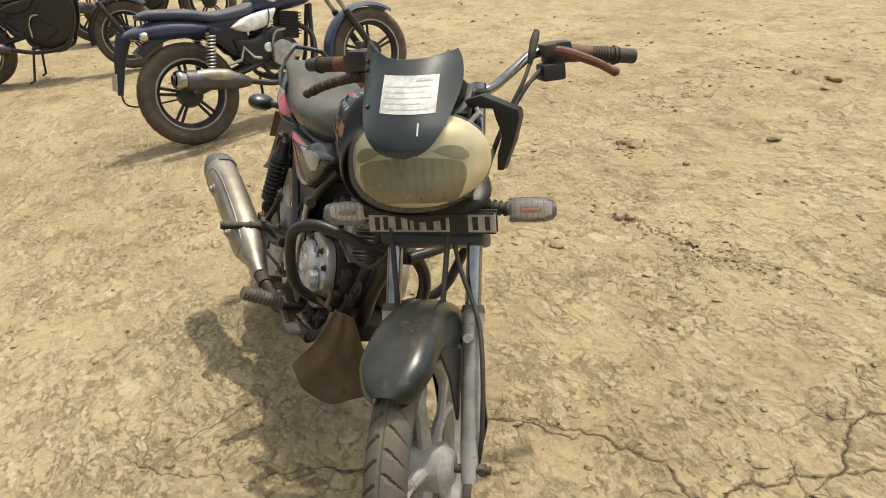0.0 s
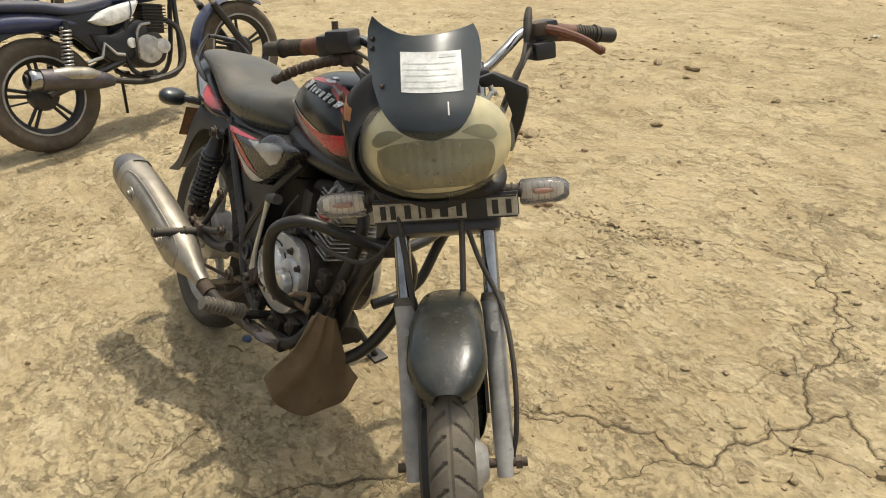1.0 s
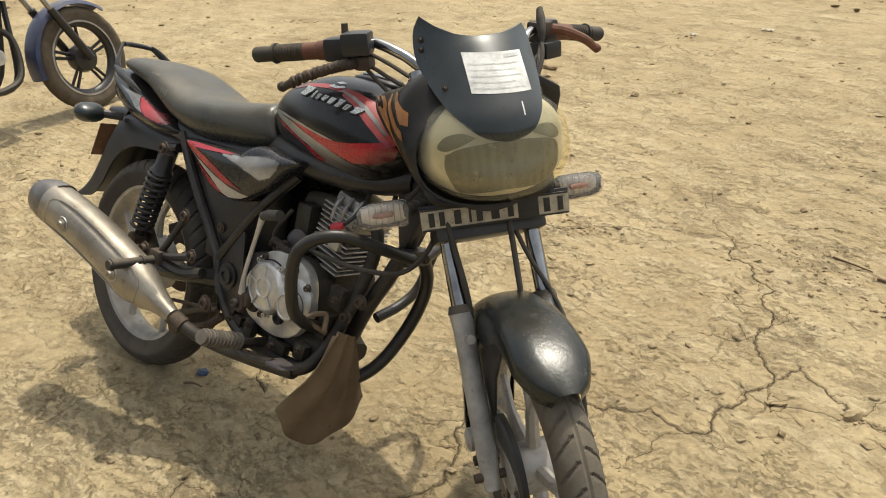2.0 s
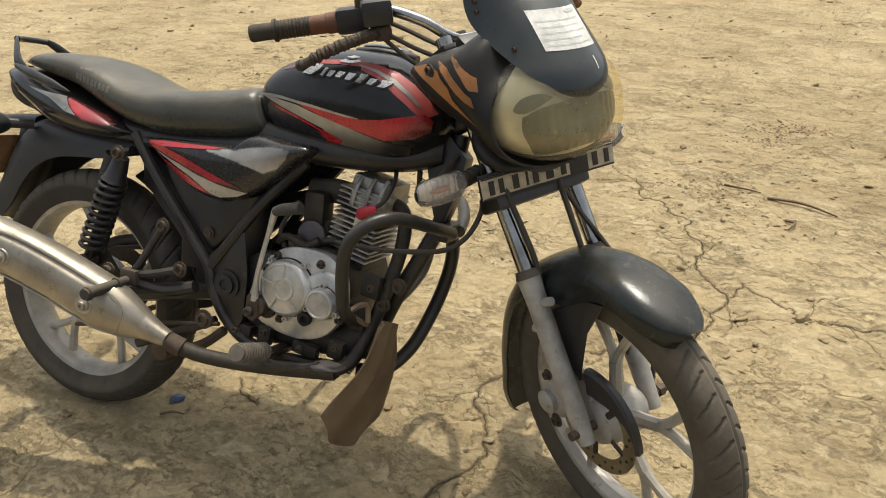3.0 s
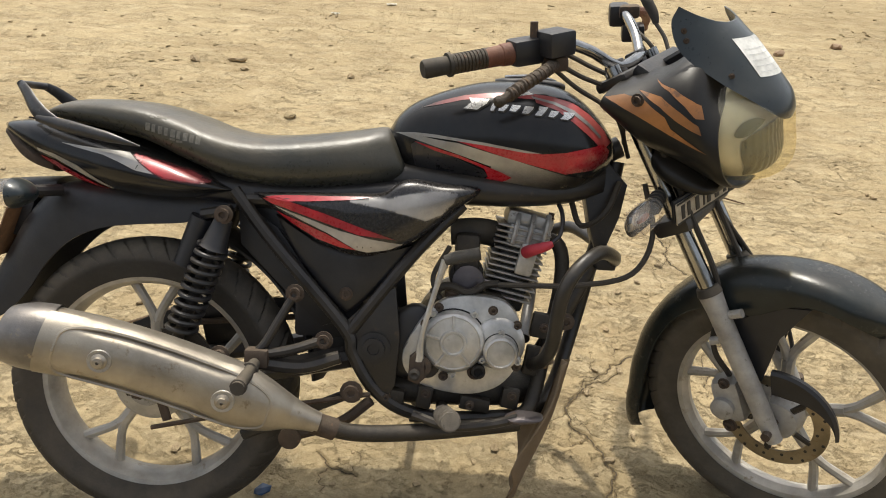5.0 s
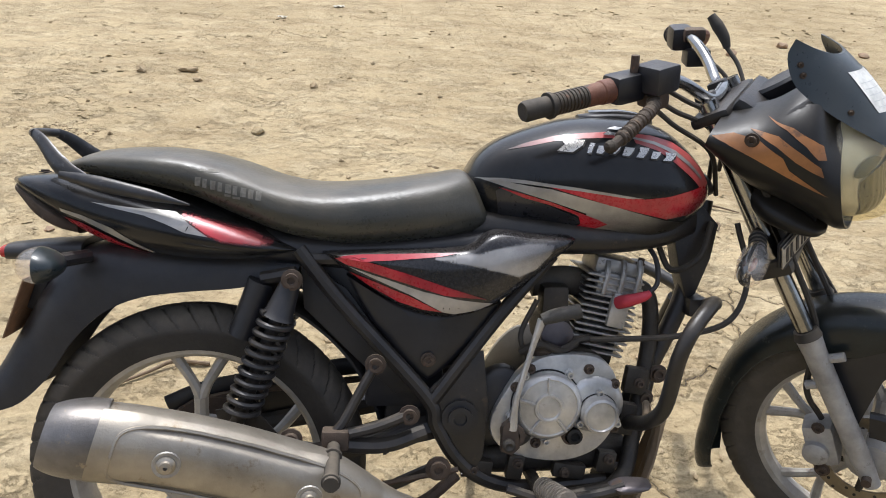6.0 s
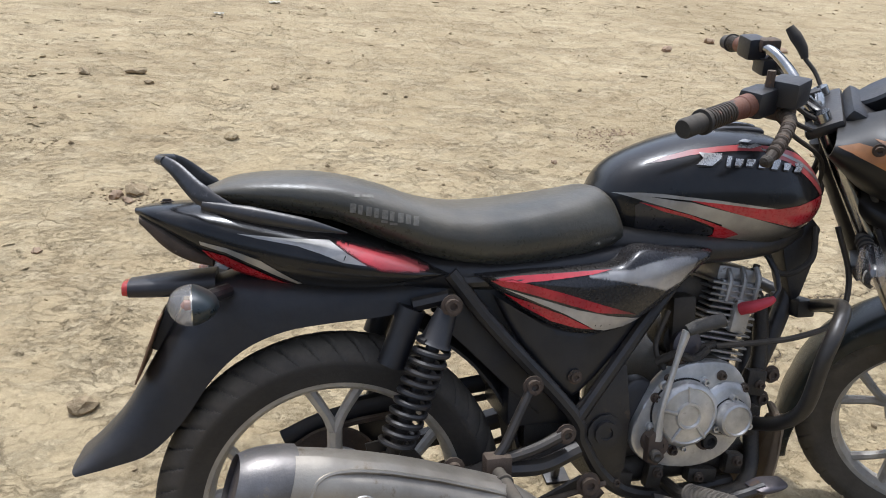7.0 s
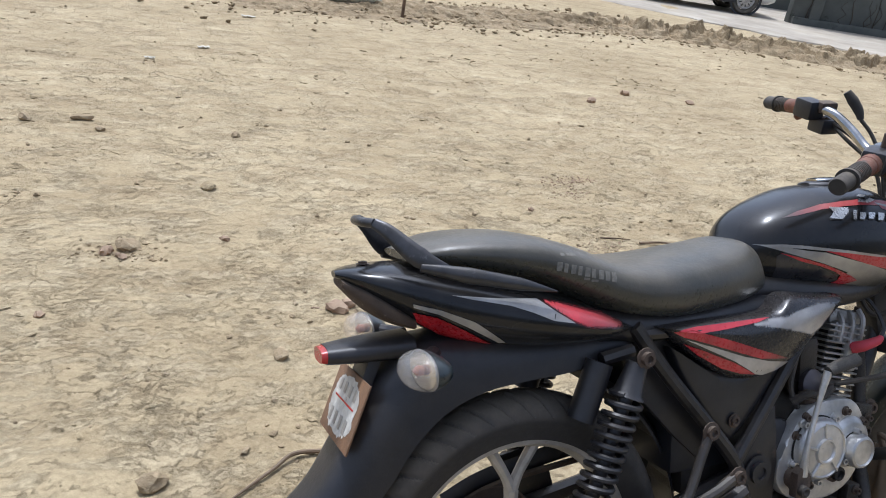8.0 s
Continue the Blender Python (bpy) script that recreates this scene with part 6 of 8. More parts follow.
sticker("paper_sticker", -0.048, 0.058, 1.003, 1.064, M_WHITE, 0.0010, -0.05, 12, "white paper sticker with faint printed lines")
rs = random.Random(8)
for i, z in enumerate((1.010, 1.019, 1.028, 1.037, 1.046)):
    sticker("printed_line", -0.042, 0.050 - 0.02 * rs.random(), z, z + 0.0010, M_INK_G, 0.0018, -0.05, 10)
sticker("printed_mark", 0.020, 0.050, 1.055, 1.060, M_INK_G, 0.0018, -0.05, 4)
sticker("scratch", 0.030, 0.0325, 0.968, 0.988, M_WHITE, 0.0008, 0.0, 2)
for y, z in ((0.104, 1.070), (0.102, 1.086), (0.084, 1.012)):
    bolt(visor, on_visor(-y, z, 0.0005), 0.0036, 0.004, (0.4, -1, 0.1), M_RUST, STEER)

M_FAIR = paint("fairing_plastic", (0.009, 0.009, 0.009), 0.38, 0, 0.09, bump=0.08, spec=0.32, film=0.02)


# fairing shell on the right, with the broken stub on the left
def fair_loop(x, zt, zb, w, a0, a1, n=30, e=2.2, shear=0.0):
    zc, h = (zt + zb) / 2, (zt - zb) / 2
    out = []
    for a in np.linspace(a0, a1, n):
        c, s = math.cos(a), math.sin(a)
        z = h * math.copysign(abs(s) ** (2 / e), s)
        out.append(Vector((x + shear * z, -w * math.copysign(abs(c) ** (2 / e), c), zc + z)))
    return out


FAIR = [(0.955, 0.992, 0.935, 0.178, 2.4, 0.25), (0.985, 1.004, 0.905, 0.182, 2.3, 0.2), (1.03, 1.020, 0.862, 0.178, 2.3, 0.1), (1.075, 1.046, 0.836, 0.174, 2.2, 0.0), (1.12, 1.044, 0.812, 0.170, 2.2, -0.10), (1.150, 1.000, 0.797, 0.162, 2.2, -0.18), (1.168, 0.985, 0.797, 0.152, 2.2, -0.22)]


def fairing_mesh(a0, a1, rows=FAIR, t=0.004):
    a = spline([(r[0] + 0.012, r[1] + 0.002, r[2] + 0.002) for r in rows], 4)
    b = spline([r[3:6] for r in rows], 4)
    loops = []
    for p, q in zip(a, b):
        o = fair_loop(p.x, p.y, p.z, q.x, a0, a1, 30, q.y, q.z)
        i = fair_loop(p.x, p.y - t, p.z + t, q.x - t, a1, a0, 30, q.y, q.z)
        loops.append(o + i)
    return loft(bmesh.new(), loops)


bm = fairing_mesh(radians(-95), radians(72))
fair_tree = tree_of(bm)
fairing = part("fairing", bm, M_FAIR, bike, "black headlamp fairing with faded orange flames", STEER)
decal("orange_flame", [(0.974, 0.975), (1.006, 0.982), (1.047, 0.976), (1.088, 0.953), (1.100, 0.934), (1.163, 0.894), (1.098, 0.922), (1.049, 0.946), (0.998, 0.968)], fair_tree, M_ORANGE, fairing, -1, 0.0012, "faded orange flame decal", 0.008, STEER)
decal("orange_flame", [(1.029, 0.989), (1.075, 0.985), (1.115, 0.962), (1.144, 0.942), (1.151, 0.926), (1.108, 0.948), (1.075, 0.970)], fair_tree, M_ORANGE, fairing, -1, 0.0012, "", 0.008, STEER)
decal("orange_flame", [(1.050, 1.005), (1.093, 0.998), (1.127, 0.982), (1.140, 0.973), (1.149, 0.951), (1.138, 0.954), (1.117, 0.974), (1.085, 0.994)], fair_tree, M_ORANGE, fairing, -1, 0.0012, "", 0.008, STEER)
bolt(fairing, (1.038, -0.176, 0.978), 0.008, 0.008, (0, -1, 0), M_RUST, STEER)
stub = [(0.096, 0.998), (0.128, 1.004), (0.194, 0.966), (0.196, 0.948), (0.182, 0.900), (0.168, 0.868), (0.160, 0.846), (0.148, 0.848), (0.150, 0.880), (0.162, 0.920), (0.152, 0.952), (0.148, 0.974), (0.105, 0.981)]
bm = bmesh.new()
face = bm.faces.new([bm.verts.new((1.075 - 0.45 * (y - 0.1), y - 0.014, z)) for y, z in stub])
for v in bmesh.ops.extrude_face_region(bm, geom=[face])["geom"]:
    if isinstance(v, bmesh.types.BMVert):
        v.co += Vector((-0.030, 0.006, 0))
bmesh.ops.bevel(bm, geom=bm.edges[:], offset=0.003, segments=2, affect="EDGES", profile=0.6)
part("fairing_stub", bm, M_FAIR, bike, "broken black fairing remnant", STEER)
for pts in ([(1.10, 0.098, 0.960), (1.088, 0.112, 0.974), (1.080, 0.118, 0.968)], [(1.088, 0.112, 0.974), (1.086, 0.108, 0.985)]):
    part("broken_bracket", tube(pts, 0.005, 8), M_SILVER, bike, "snapped grey bracket", STEER)
cluster = new("instrument_cluster")
cluster.parent = bike
part("pod", lathe([(0.030, -0.05), (0.050, -0.02), (0.054, 0.0), (0.050, 0.006), (0.0, 0.008)], (1.040, 0.03, 1.025), (-0.55, 0, 0.83), 32), M_PLASTIC, cluster, "black instrument pod", STEER)
part("dash", box((1.03, 0, 0.985), (0.10, 0.18, 0.03), 0.012, Matrix.Rotation(radians(28), 4, "Y")), M_PLASTIC, cluster, "", STEER)
part("lamp_backing", lathe([(0.05, -0.09), (0.105, -0.05), (0.12, -0.01), (0.0, -0.005)], HC + Vector((0.015, 0, -0.005)), (1, 0, 0), 36), M_PLASTIC, head, "", STEER)
part("lower_cowl", hull([(1.035, 0.872, 0.812, 0.098, 2.4, 0), (1.065, 0.868, 0.794, 0.120, 2.4, 0), (1.110, 0.850, 0.786, 0.130, 2.4, 0), (1.150, 0.826, 0.786, 0.118, 2.4, 0), (1.166, 0.812, 0.792, 0.09, 2.4, 0)], 4, 32), M_FAIR, bike, "black cowl below the headlamp", STEER)


def front_signal(s):
    g = new("turn_signal")
    g.parent = bike
    g["label"] = "clear front turn signal with an amber bulb"
    a, b = Vector((1.060, s * 0.095, 0.776)), Vector((1.072, s * 0.160, 0.770))
    part("stalk", tube([a, b], [0.012, 0.011, 0.013], 12, 2, None, False), M_RUBBER, g, "ribbed black stalk", STEER)
    for i in range(4):
        part("stalk_rib", lathe([(0.012, -0.003), (0.016, -0.002), (0.016, 0.002), (0.012, 0.003)], a.lerp(b, 0.25 + 0.2 * i), b - a, 12), M_RUBBER, g, "", STEER)
    rows = [(0.155, 0.023, 0.018), (0.160, 0.0265, 0.021), (0.19, 0.027, 0.022), (0.230, 0.0255, 0.021), (0.246, 0.020, 0.016), (0.253, 0.010, 0.008)]

    def half(t0, t1, k=1.0):
        return [[Vector((1.075 + k * dd * math.copysign(abs(math.cos(t)) ** 0.86, math.cos(t)), s * y, 0.768 + k * h * math.copysign(abs(math.sin(t)) ** 0.86, math.sin(t)))) for t in np.linspace(t0, t1, 17)] for y, h, dd in rows]

    part("lens", loft(bmesh.new(), half(-1.75, 1.75), closed=False, cap=False), M_CLEAR, g, "clear plastic lens", STEER)
    shell = [out + inn[::-1] for out, inn in zip(half(1.70, 4.58, 1.01), half(1.70, 4.58, 0.95))]
    part("housing", loft(bmesh.new(), shell), M_HOUSING, g, "dull silver back shell", STEER)
    back = [(0.157, 0.018), (0.19, 0.023), (0.225, 0.021), (0.243, 0.013)]
    part("backing", loft(bmesh.new(), [[Vector((1.062 + 0.006 * math.cos(t), s * y, 0.768 + h * math.sin(t))) for t in np.linspace(0, 2 * math.pi, 17)[:-1]] for y, h in back]), M_PALE, g, "pale silvered reflector", STEER)
    for q in range(6):
        part("lens_rib", box((1.062, s * (0.168 + q * 0.012), 0.768), (0.022, 0.0022, 0.038), 0.0008, None, None, 1), M_CLEAR, g, "", STEER)
    part("bulb", lathe([(0.001, -0.020), (0.0055, -0.016), (0.0065, 0.008), (0.003, 0.022)], (1.073, s * 0.200, 0.768), (0, s, 0), 14), M_AMBER, g, "amber bulb", STEER)


both(front_signal)
fplate = new("number_plate")
fplate.parent = bike
fplate["label"] = "narrow white front number plate with dark characters, chipped"
fm = STEER @ Matrix.Translation((1.134, 0.004, 0.764)) @ Matrix.Rotation(radians(-9.3), 4, "Z") @ Matrix.Rotation(radians(2.6), 4, "X") @ Matrix.Rotation(radians(-8), 4, "Y")
part("plate", box((0, 0, 0), (0.003, 0.285, 0.042), 0.001), M_PLATE, fplate, "", fm)
part("plate_back", box((-0.006, 0, 0.004), (0.006, 0.288, 0.046), 0.002), M_PLASTIC, fplate, "", fm)
for i, (y, w) in enumerate(((-0.122, 0.014), (-0.102, 0.013), (-0.072, 0.016), (-0.048, 0.006), (-0.030, 0.015), (0.000, 0.020), (0.030, 0.014), (0.100, 0.015), (0.126, 0.013))):
    part("letter_bar", box((0.0024, y, 0), (0.0014, w * 0.8, 0.027), 0.0003), M_INK, fplate, "", fm)
part("dark_patch", box((0.0022, 0.064, 0), (0.0014, 0.040, 0.038), 0.0003), M_INK, fplate, "", fm)
for z in (-0.0195, 0.0195):
    part("dark_border", box((0.0022, 0, z), (0.0014, 0.283, 0.0035), 0.0003), M_INK, fplate, "", fm)

# -- handlebar --
bar = new("handlebar")
bar.parent = bike
bar["label"] = "chrome handlebar with worn rusty-brown grips"
TOPC = PIVOT + UP * 0.79 + AHEAD * 0.015
RI, RO = Vector((0.816, -0.249, 1.054)), Vector((0.734, -0.387, 1.049))
LI, LO = Vector((0.787, 0.267, 1.039)), Vector((0.735, 0.400, 1.016))
part("bar", tube([RO, RI, Vector((0.850, -0.165, 1.066)), Vector((0.900, -0.105, 1.040)), TOPC + Vector((0, -0.05, 0)), TOPC + Vector((0, 0.05, 0)), Vector((0.915, 0.100, 0.990)), Vector((0.880, 0.150, 1.022)), Vector((0.836, 0.195, 1.050)), LI, LO], 0.011, 14, 6), M_CHROME, bar, "chrome bar", STEER)
for s, i, o in ((-1, RI, RO), (1, LI, LO)):
    d = (o - i).normalized()
    part("grip", tube([i + d * 0.012, i.lerp(o, 0.5), o - d * 0.042], [0.0175, 0.0165, 0.0175], 16, 4, None, False), M_GRIP, bar, "worn brown-black rubber grip", STEER)
    for q in range(10):
        part("grip_rib", lathe([(0.0160, -0.0030), (0.0184, -0.0016), (0.0184, 0.0016), (0.0160, 0.0030)], i + d * (0.048 + q * 0.0068), d, 14), M_GRIP, bar, "", STEER)
    part("grip_flange", lathe([(0.016, -0.004), (0.0215, -0.003), (0.0215, 0.003), (0.016, 0.004)], o - d * 0.045, d, 18), M_RUBBER, bar, "", STEER)
    part("collar", tube([i - d * 0.006, i + d * 0.014, i + d * 0.016, i + d * 0.046], [0.0205, 0.0200, 0.0184, 0.0180], 16, 2, None, False), M_COLLAR, bar, "red-brown collar", STEER)
    part("bar_end", tube([o - d * 0.048, o - d * 0.040, o, o + d * 0.005], [0.0172, 0.0162, 0.0168, 0.0145], 16, 2, None, False), M_RUBBER, bar, "", STEER)
    sw = i - d * 0.034
    part("switch_housing", box(sw, (0.045, 0.062, 0.048), 0.010, Matrix.Rotation(radians(s * 28), 4, "Z")), M_PLASTIC, bar, "black switch housing", STEER)
    lv = Vector((0.872, -0.178, 1.028)) if s < 0 else i - d * 0.050 + AHEAD * 0.030 - Vector((0, 0, 0.006))
    tip = Vector((0.859, -0.353, 0.997)) if s < 0 else Vector((0.804, 0.368, 0.994))
    part("lever_bracket", box(lv, (0.045, 0.035, 0.028), 0.008, Matrix.Rotation(radians(s * 25), 4, "Z")), M_RUST, bar, "", STEER)
    part("lever", tube([lv, lv.lerp(tip, 0.3) + AHEAD * 0.022, lv.lerp(tip, 0.7) + AHEAD * 0.018, tip - d * 0.01], [0.011, 0.0115, 0.010, 0.0085], 10), M_LEVER if s < 0 else M_COLLAR, bar, "corroded brake lever" if s < 0 else "red-brown clutch lever", STEER)
    part("lever_ball", lathe([(0.001, -0.011), (0.008, -0.008), (0.011, 0), (0.008, 0.008), (0.001, 0.011)], tip - d * 0.006, d, 14), M_GRIP if s < 0 else M_COLLAR, bar, "", STEER)
    if s < 0:
        curve = spline([lv, lv.lerp(tip, 0.3) + AHEAD * 0.022, lv.lerp(tip, 0.7) + AHEAD * 0.018, tip - d * 0.01], 7)
        for q in range(2, len(curve) - 3):
            part("wire_wrap", lathe([(0.0095, -0.0040), (0.0122, -0.0018), (0.0122, 0.0018), (0.0095, 0.0040)], curve[q], curve[q + 1] - curve[q - 1] + Vector((0, 0, 0.004 * (-1) ** q)), 12), M_RUST if q % 4 == 1 else M_LEVER, bar, "", STEER)
part("brake_reservoir", box(RI + Vector((0.062, 0.060, 0.014)), (0.056, 0.058, 0.046), 0.008, Matrix.Rotation(radians(-22), 4, "Z")), M_PLASTIC, bar, "black brake fluid reservoir", STEER)
part("mirror_stub", tube([RI + Vector((0.03, 0.04, 0.015)), RI + Vector((0.03, 0.042, 0.052))], [0.008, 0.009, 0.007], 10, 2, None, False), M_RUST, bar, "rusty mirror stub", STEER)
part("cable_boot", tube([Vector((0.908, 0.192, 1.038)), Vector((0.899, 0.196, 1.058)), Vector((0.882, 0.200, 1.080)), Vector((0.866, 0.204, 1.098))], [0.007, 0.011, 0.0125, 0.009], 12, 4, None, True, 0.75), M_RUBBER, bar, "black rubber cable boot", STEER)
part("clutch_adjuster", tube([Vector((0.908, 0.192, 1.038)), Vector((0.938, 0.180, 1.005)), Vector((0.965, 0.150, 0.95)), Vector((0.985, 0.11, 0.86))], 0.0045, 8), M_RUBBER, bar, "black control cable", STEER)
part("lower_switch", box(LI + Vector((0.052, -0.040, -0.030)), (0.050, 0.052, 0.036), 0.006, Matrix.Rotation(radians(28), 4, "Z")), M_PLASTIC, bar, "black switch block", STEER)
for y in (-0.045, 0.045):
    part("bar_clamp", box(TOPC + Vector((-0.004, y, -0.01)), (0.036, 0.024, 0.04), 0.006, Matrix.Rotation(radians(-CASTER), 4, "Y")), M_FRAME, bar, "", STEER)
cable_sets = [
    [LI + Vector((0.05, -0.05, -0.01)), Vector((0.92, 0.175, 0.98)), Vector((0.985, 0.13, 0.90)), Vector((0.99, 0.08, 0.78))],
    [LI + Vector((0.06, -0.04, -0.02)), Vector((0.885, 0.18, 0.99)), Vector((0.955, 0.14, 0.93)), Vector((0.985, 0.09, 0.82))],
    [RI + Vector((0.05, 0.05, -0.01)), Vector((0.90, -0.14, 1.00)), Vector((0.955, -0.08, 0.95)), Vector((0.95, -0.03, 0.84))],
    [RI + Vector((0.06, 0.07, 0.0)), Vector((0.91, -0.12, 1.015)), Vector((0.97, -0.06, 0.96)), Vector((0.96, 0.0, 0.85))],
    [RI + Vector((0.04, 0.06, -0.02)), Vector((0.90, -0.15, 0.98)), Vector((0.96, -0.10, 0.92)), Vector((0.97, -0.05, 0.82))],
]
for pts in cable_sets:
    part("control_cable", tube(pts, 0.0045, 8), M_RUBBER, bar, "black control cable", STEER)
part("speedometer_cable", tube([FRONT + Vector((-0.01, 0.100, -0.01)), FRONT + Vector((-0.02, 0.114, 0.07)), FRONT + Vector((-0.065, 0.116, 0.18)), FRONT + Vector((-0.125, 0.102, 0.27)), FRONT + Vector((-0.175, 0.062, 0.36)), FRONT + Vector((-0.24, 0.03, 0.46))], 0.005, 8), M_RUBBER, bike, "thin black speedometer cable", STEER)
part("inner_cable", tube([FRONT + Vector((-0.13, 0.03, 0.30)), FRONT + Vector((-0.20, 0.035, 0.42)), FRONT + Vector((-0.24, 0.03, 0.50))], 0.006, 8), M_RUBBER, bike, "", STEER)
part("clutch_cable", tube([Vector((0.98, -0.03, 0.76)), Vector((1.00, -0.05, 0.66)), Vector((0.96, -0.075, 0.585)), Vector((0.86, -0.09, 0.560)), Vector((0.75, -0.085, 0.552)), Vector((0.70, -0.075, 0.548))], 0.0055, 8), M_RUBBER, bike, "black clutch cable")
part("wiring", tube([Vector((0.93, -0.03, 0.76)), Vector((0.90, -0.06, 0.70)), Vector((0.86, -0.03, 0.67)), Vector((0.84, 0.0, 0.72))], 0.006, 8), M_RUBBER, bike)


# ---- other parked motorcycles ----
def parked_bike(name, label, m, body, seat_mat, accent, rim_mat, group, stand="side", dark=False):
    """A motorcycle seen from some way off: rear contact at the origin, heading along x."""
    b = thing(name, label, "motorcycle", m, group)
    DOWN = Matrix.Translation((0, 0, -0.045))
    rc, fc = Vector((0, 0, 0.315)), Vector((1.315, 0, 0.305))
    for c, r, w, fl in ((rc, 0.315, 0.105, 0.225), (fc, 0.305, 0.085, 0.228)):
        wh = new("wheel")
        wh.parent = b
        part("tyre", tyre_mesh(c, r, w, fl - 0.012, 180, 16, 36), M_MUDTYRE, wh, "dusty brown-black tyre")
        part("rim", rim_mesh(c, fl - 0.004, 0.03, 48), rim_mat, wh)
        for s in (-1, 1):
            part("rim_line", lathe([(fl - 0.004, w * 0.40), (fl - 0.006, w * 0.46), (fl - 0.016, w * 0.46), (fl - 0.016, w * 0.40)], c, (0, s, 0), 48, closed=True), M_SILVER, wh, "pale rim line")
        for i in range(5):
            for o in (-0.10, 0.10):
                a = 2 * math.pi * i / 5 + 0.3
                part("spoke", tube([c + Vector((0.05 * math.cos(a + 2 * o), 0, 0.05 * math.sin(a + 2 * o))), c + Vector((0.195 * math.cos(a + o), 0, 0.195 * math.sin(a + o)))], 0.010, 6, 2, None, False), rim_mat, wh)
        part("hub", lathe([(0.03, -0.05), (0.075, -0.04), (0.085, 0.0), (0.075, 0.04), (0.03, 0.05)], c, Y, 28), M_FRAME, wh)
    part("tank", hull([(0.50, 0.84, 0.76, 0.06, 2.6, 0), (0.56, 0.90, 0.75, 0.11, 2.5, 0), (0.70, 0.965, 0.74, 0.145, 2.4, 0), (0.83, 0.96, 0.74, 0.145, 2.3, 0), (0.92, 0.90, 0.76, 0.11, 2.2, 0), (0.96, 0.86, 0.80, 0.04, 2, 0)]), body, b, "", DOWN)
    part("seat", hull([(-0.18, 0.87, 0.84, 0.06, 2.4, 0), (-0.10, 0.885, 0.82, 0.10, 2.6, 0), (0.10, 0.855, 0.78, 0.12, 2.8, 0), (0.25, 0.815, 0.74, 0.13, 2.8, 0), (0.45, 0.82, 0.74, 0.11, 2.8, 0), (0.52, 0.835, 0.76, 0.08, 2.6, 0)]), seat_mat, b, "", DOWN)
    part("tail_cowl", hull([(-0.30, 0.77, 0.75, 0.02, 2.2, 0), (-0.22, 0.80, 0.73, 0.08, 2.2, 0), (-0.05, 0.82, 0.70, 0.11, 2.2, 0), (0.15, 0.78, 0.68, 0.12, 2.2, 0), (0.28, 0.72, 0.67, 0.10, 2.2, 0)]), body, b, "", DOWN)
    for s in (-1, 1):
        part("side_panel", pillow([(0.33, 0.70), (0.40, 0.735), (0.50, 0.755), (0.64, 0.765), (0.62, 0.72), (0.57, 0.675), (0.47, 0.655), (0.39, 0.665)], 0.118, 0.03, s), accent, b, "pale painted side panel", DOWN)
        part("panel_stripe", tube([(0.545, s * 0.150, 0.655), (0.575, s * 0.150, 0.71), (0.585, s * 0.148, 0.765)], 0.004, 6), body, b, "", DOWN)
        part("lower_panel", pillow([(0.32, 0.63), (0.46, 0.61), (0.60, 0.66), (0.66, 0.62), (0.62, 0.50), (0.46, 0.44), (0.36, 0.49)], 0.105, 0.02, s), M_PLASTIC, b, "", DOWN)
        part("inner_panel", pillow([(0.08, 0.74), (0.24, 0.76), (0.42, 0.74), (0.42, 0.58), (0.33, 0.53), (0.25, 0.62)], 0.09, 0.012, s), M_PLASTIC, b, "", DOWN)
        part("panel_cap", lathe([(0.030, 0.0), (0.028, 0.008), (0.0, 0.010)], (0.535, s * 0.126, 0.540), (0, s, 0), 20), M_WHITE if not dark else M_OILY, b, "", DOWN)
        part("tank_flash", pillow([(0.58, 0.83), (0.66, 0.865), (0.78, 0.88), (0.70, 0.83), (0.64, 0.80)], 0.128, 0.016, s, 0.02), accent, b, "", DOWN)
        part("shock_absorber", tube([(0.20, s * 0.13, 0.68), (0.13, s * 0.13, 0.42)], 0.016, 10, 2, None, False), M_FRAME, b)
        x, y, z = axis_frame((-0.07, 0, -0.26))
        coil = [Vector((0.19, s * 0.13, 0.645)) + z * (0.20 * i / 90) + 0.027 * (x * math.cos(i * 0.7) + y * math.sin(i * 0.7)) for i in range(91)]
        part("spring", tube(coil, 0.006, 6, 1, None, False), M_FRAME if dark else M_SILVER, b, "coil spring")
        part("swing_arm", tube([(0.48, s * 0.10, 0.41), (0.0, s * 0.10, 0.315)], 0.020, 8, 2, None, False), M_FRAME, b)
        part("frame_tube", tube([(0.90, s * 0.03, 0.80), (0.62, s * 0.10, 0.70), (0.50, s * 0.11, 0.50), (0.52, s * 0.11, 0.32), (0.80, s * 0.08, 0.28), (0.93, s * 0.02, 0.70)], 0.015, 8), M_FRAME, b)
        low, top = fc + Vector((0, s * 0.085, 0)), fc + Vector((0, s * 0.085, 0)) + UP * 0.74
        part("fork_leg", tube([low, low.lerp(top, 0.48)], 0.024, 12, 2, None, False), M_FRAME, b)
        part("fork_tube", tube([low.lerp(top, 0.47), top], 0.016, 12, 2, None, False), M_CHROME, b)
        part("grip", tube([(0.84, s * 0.27, 1.05), (0.79, s * 0.38, 1.04)], 0.018, 10, 2, None, False), M_RUBBER, b)
        part("footrest", tube([(0.56, s * 0.10, 0.31), (0.56, s * 0.25, 0.32)], 0.015, 8, 2, None, False), M_RUBBER, b)
        sig = tube([(-0.17, s * 0.06, 0.70), (-0.20, s * 0.13, 0.70)], 0.010, 8, 2, None, False)
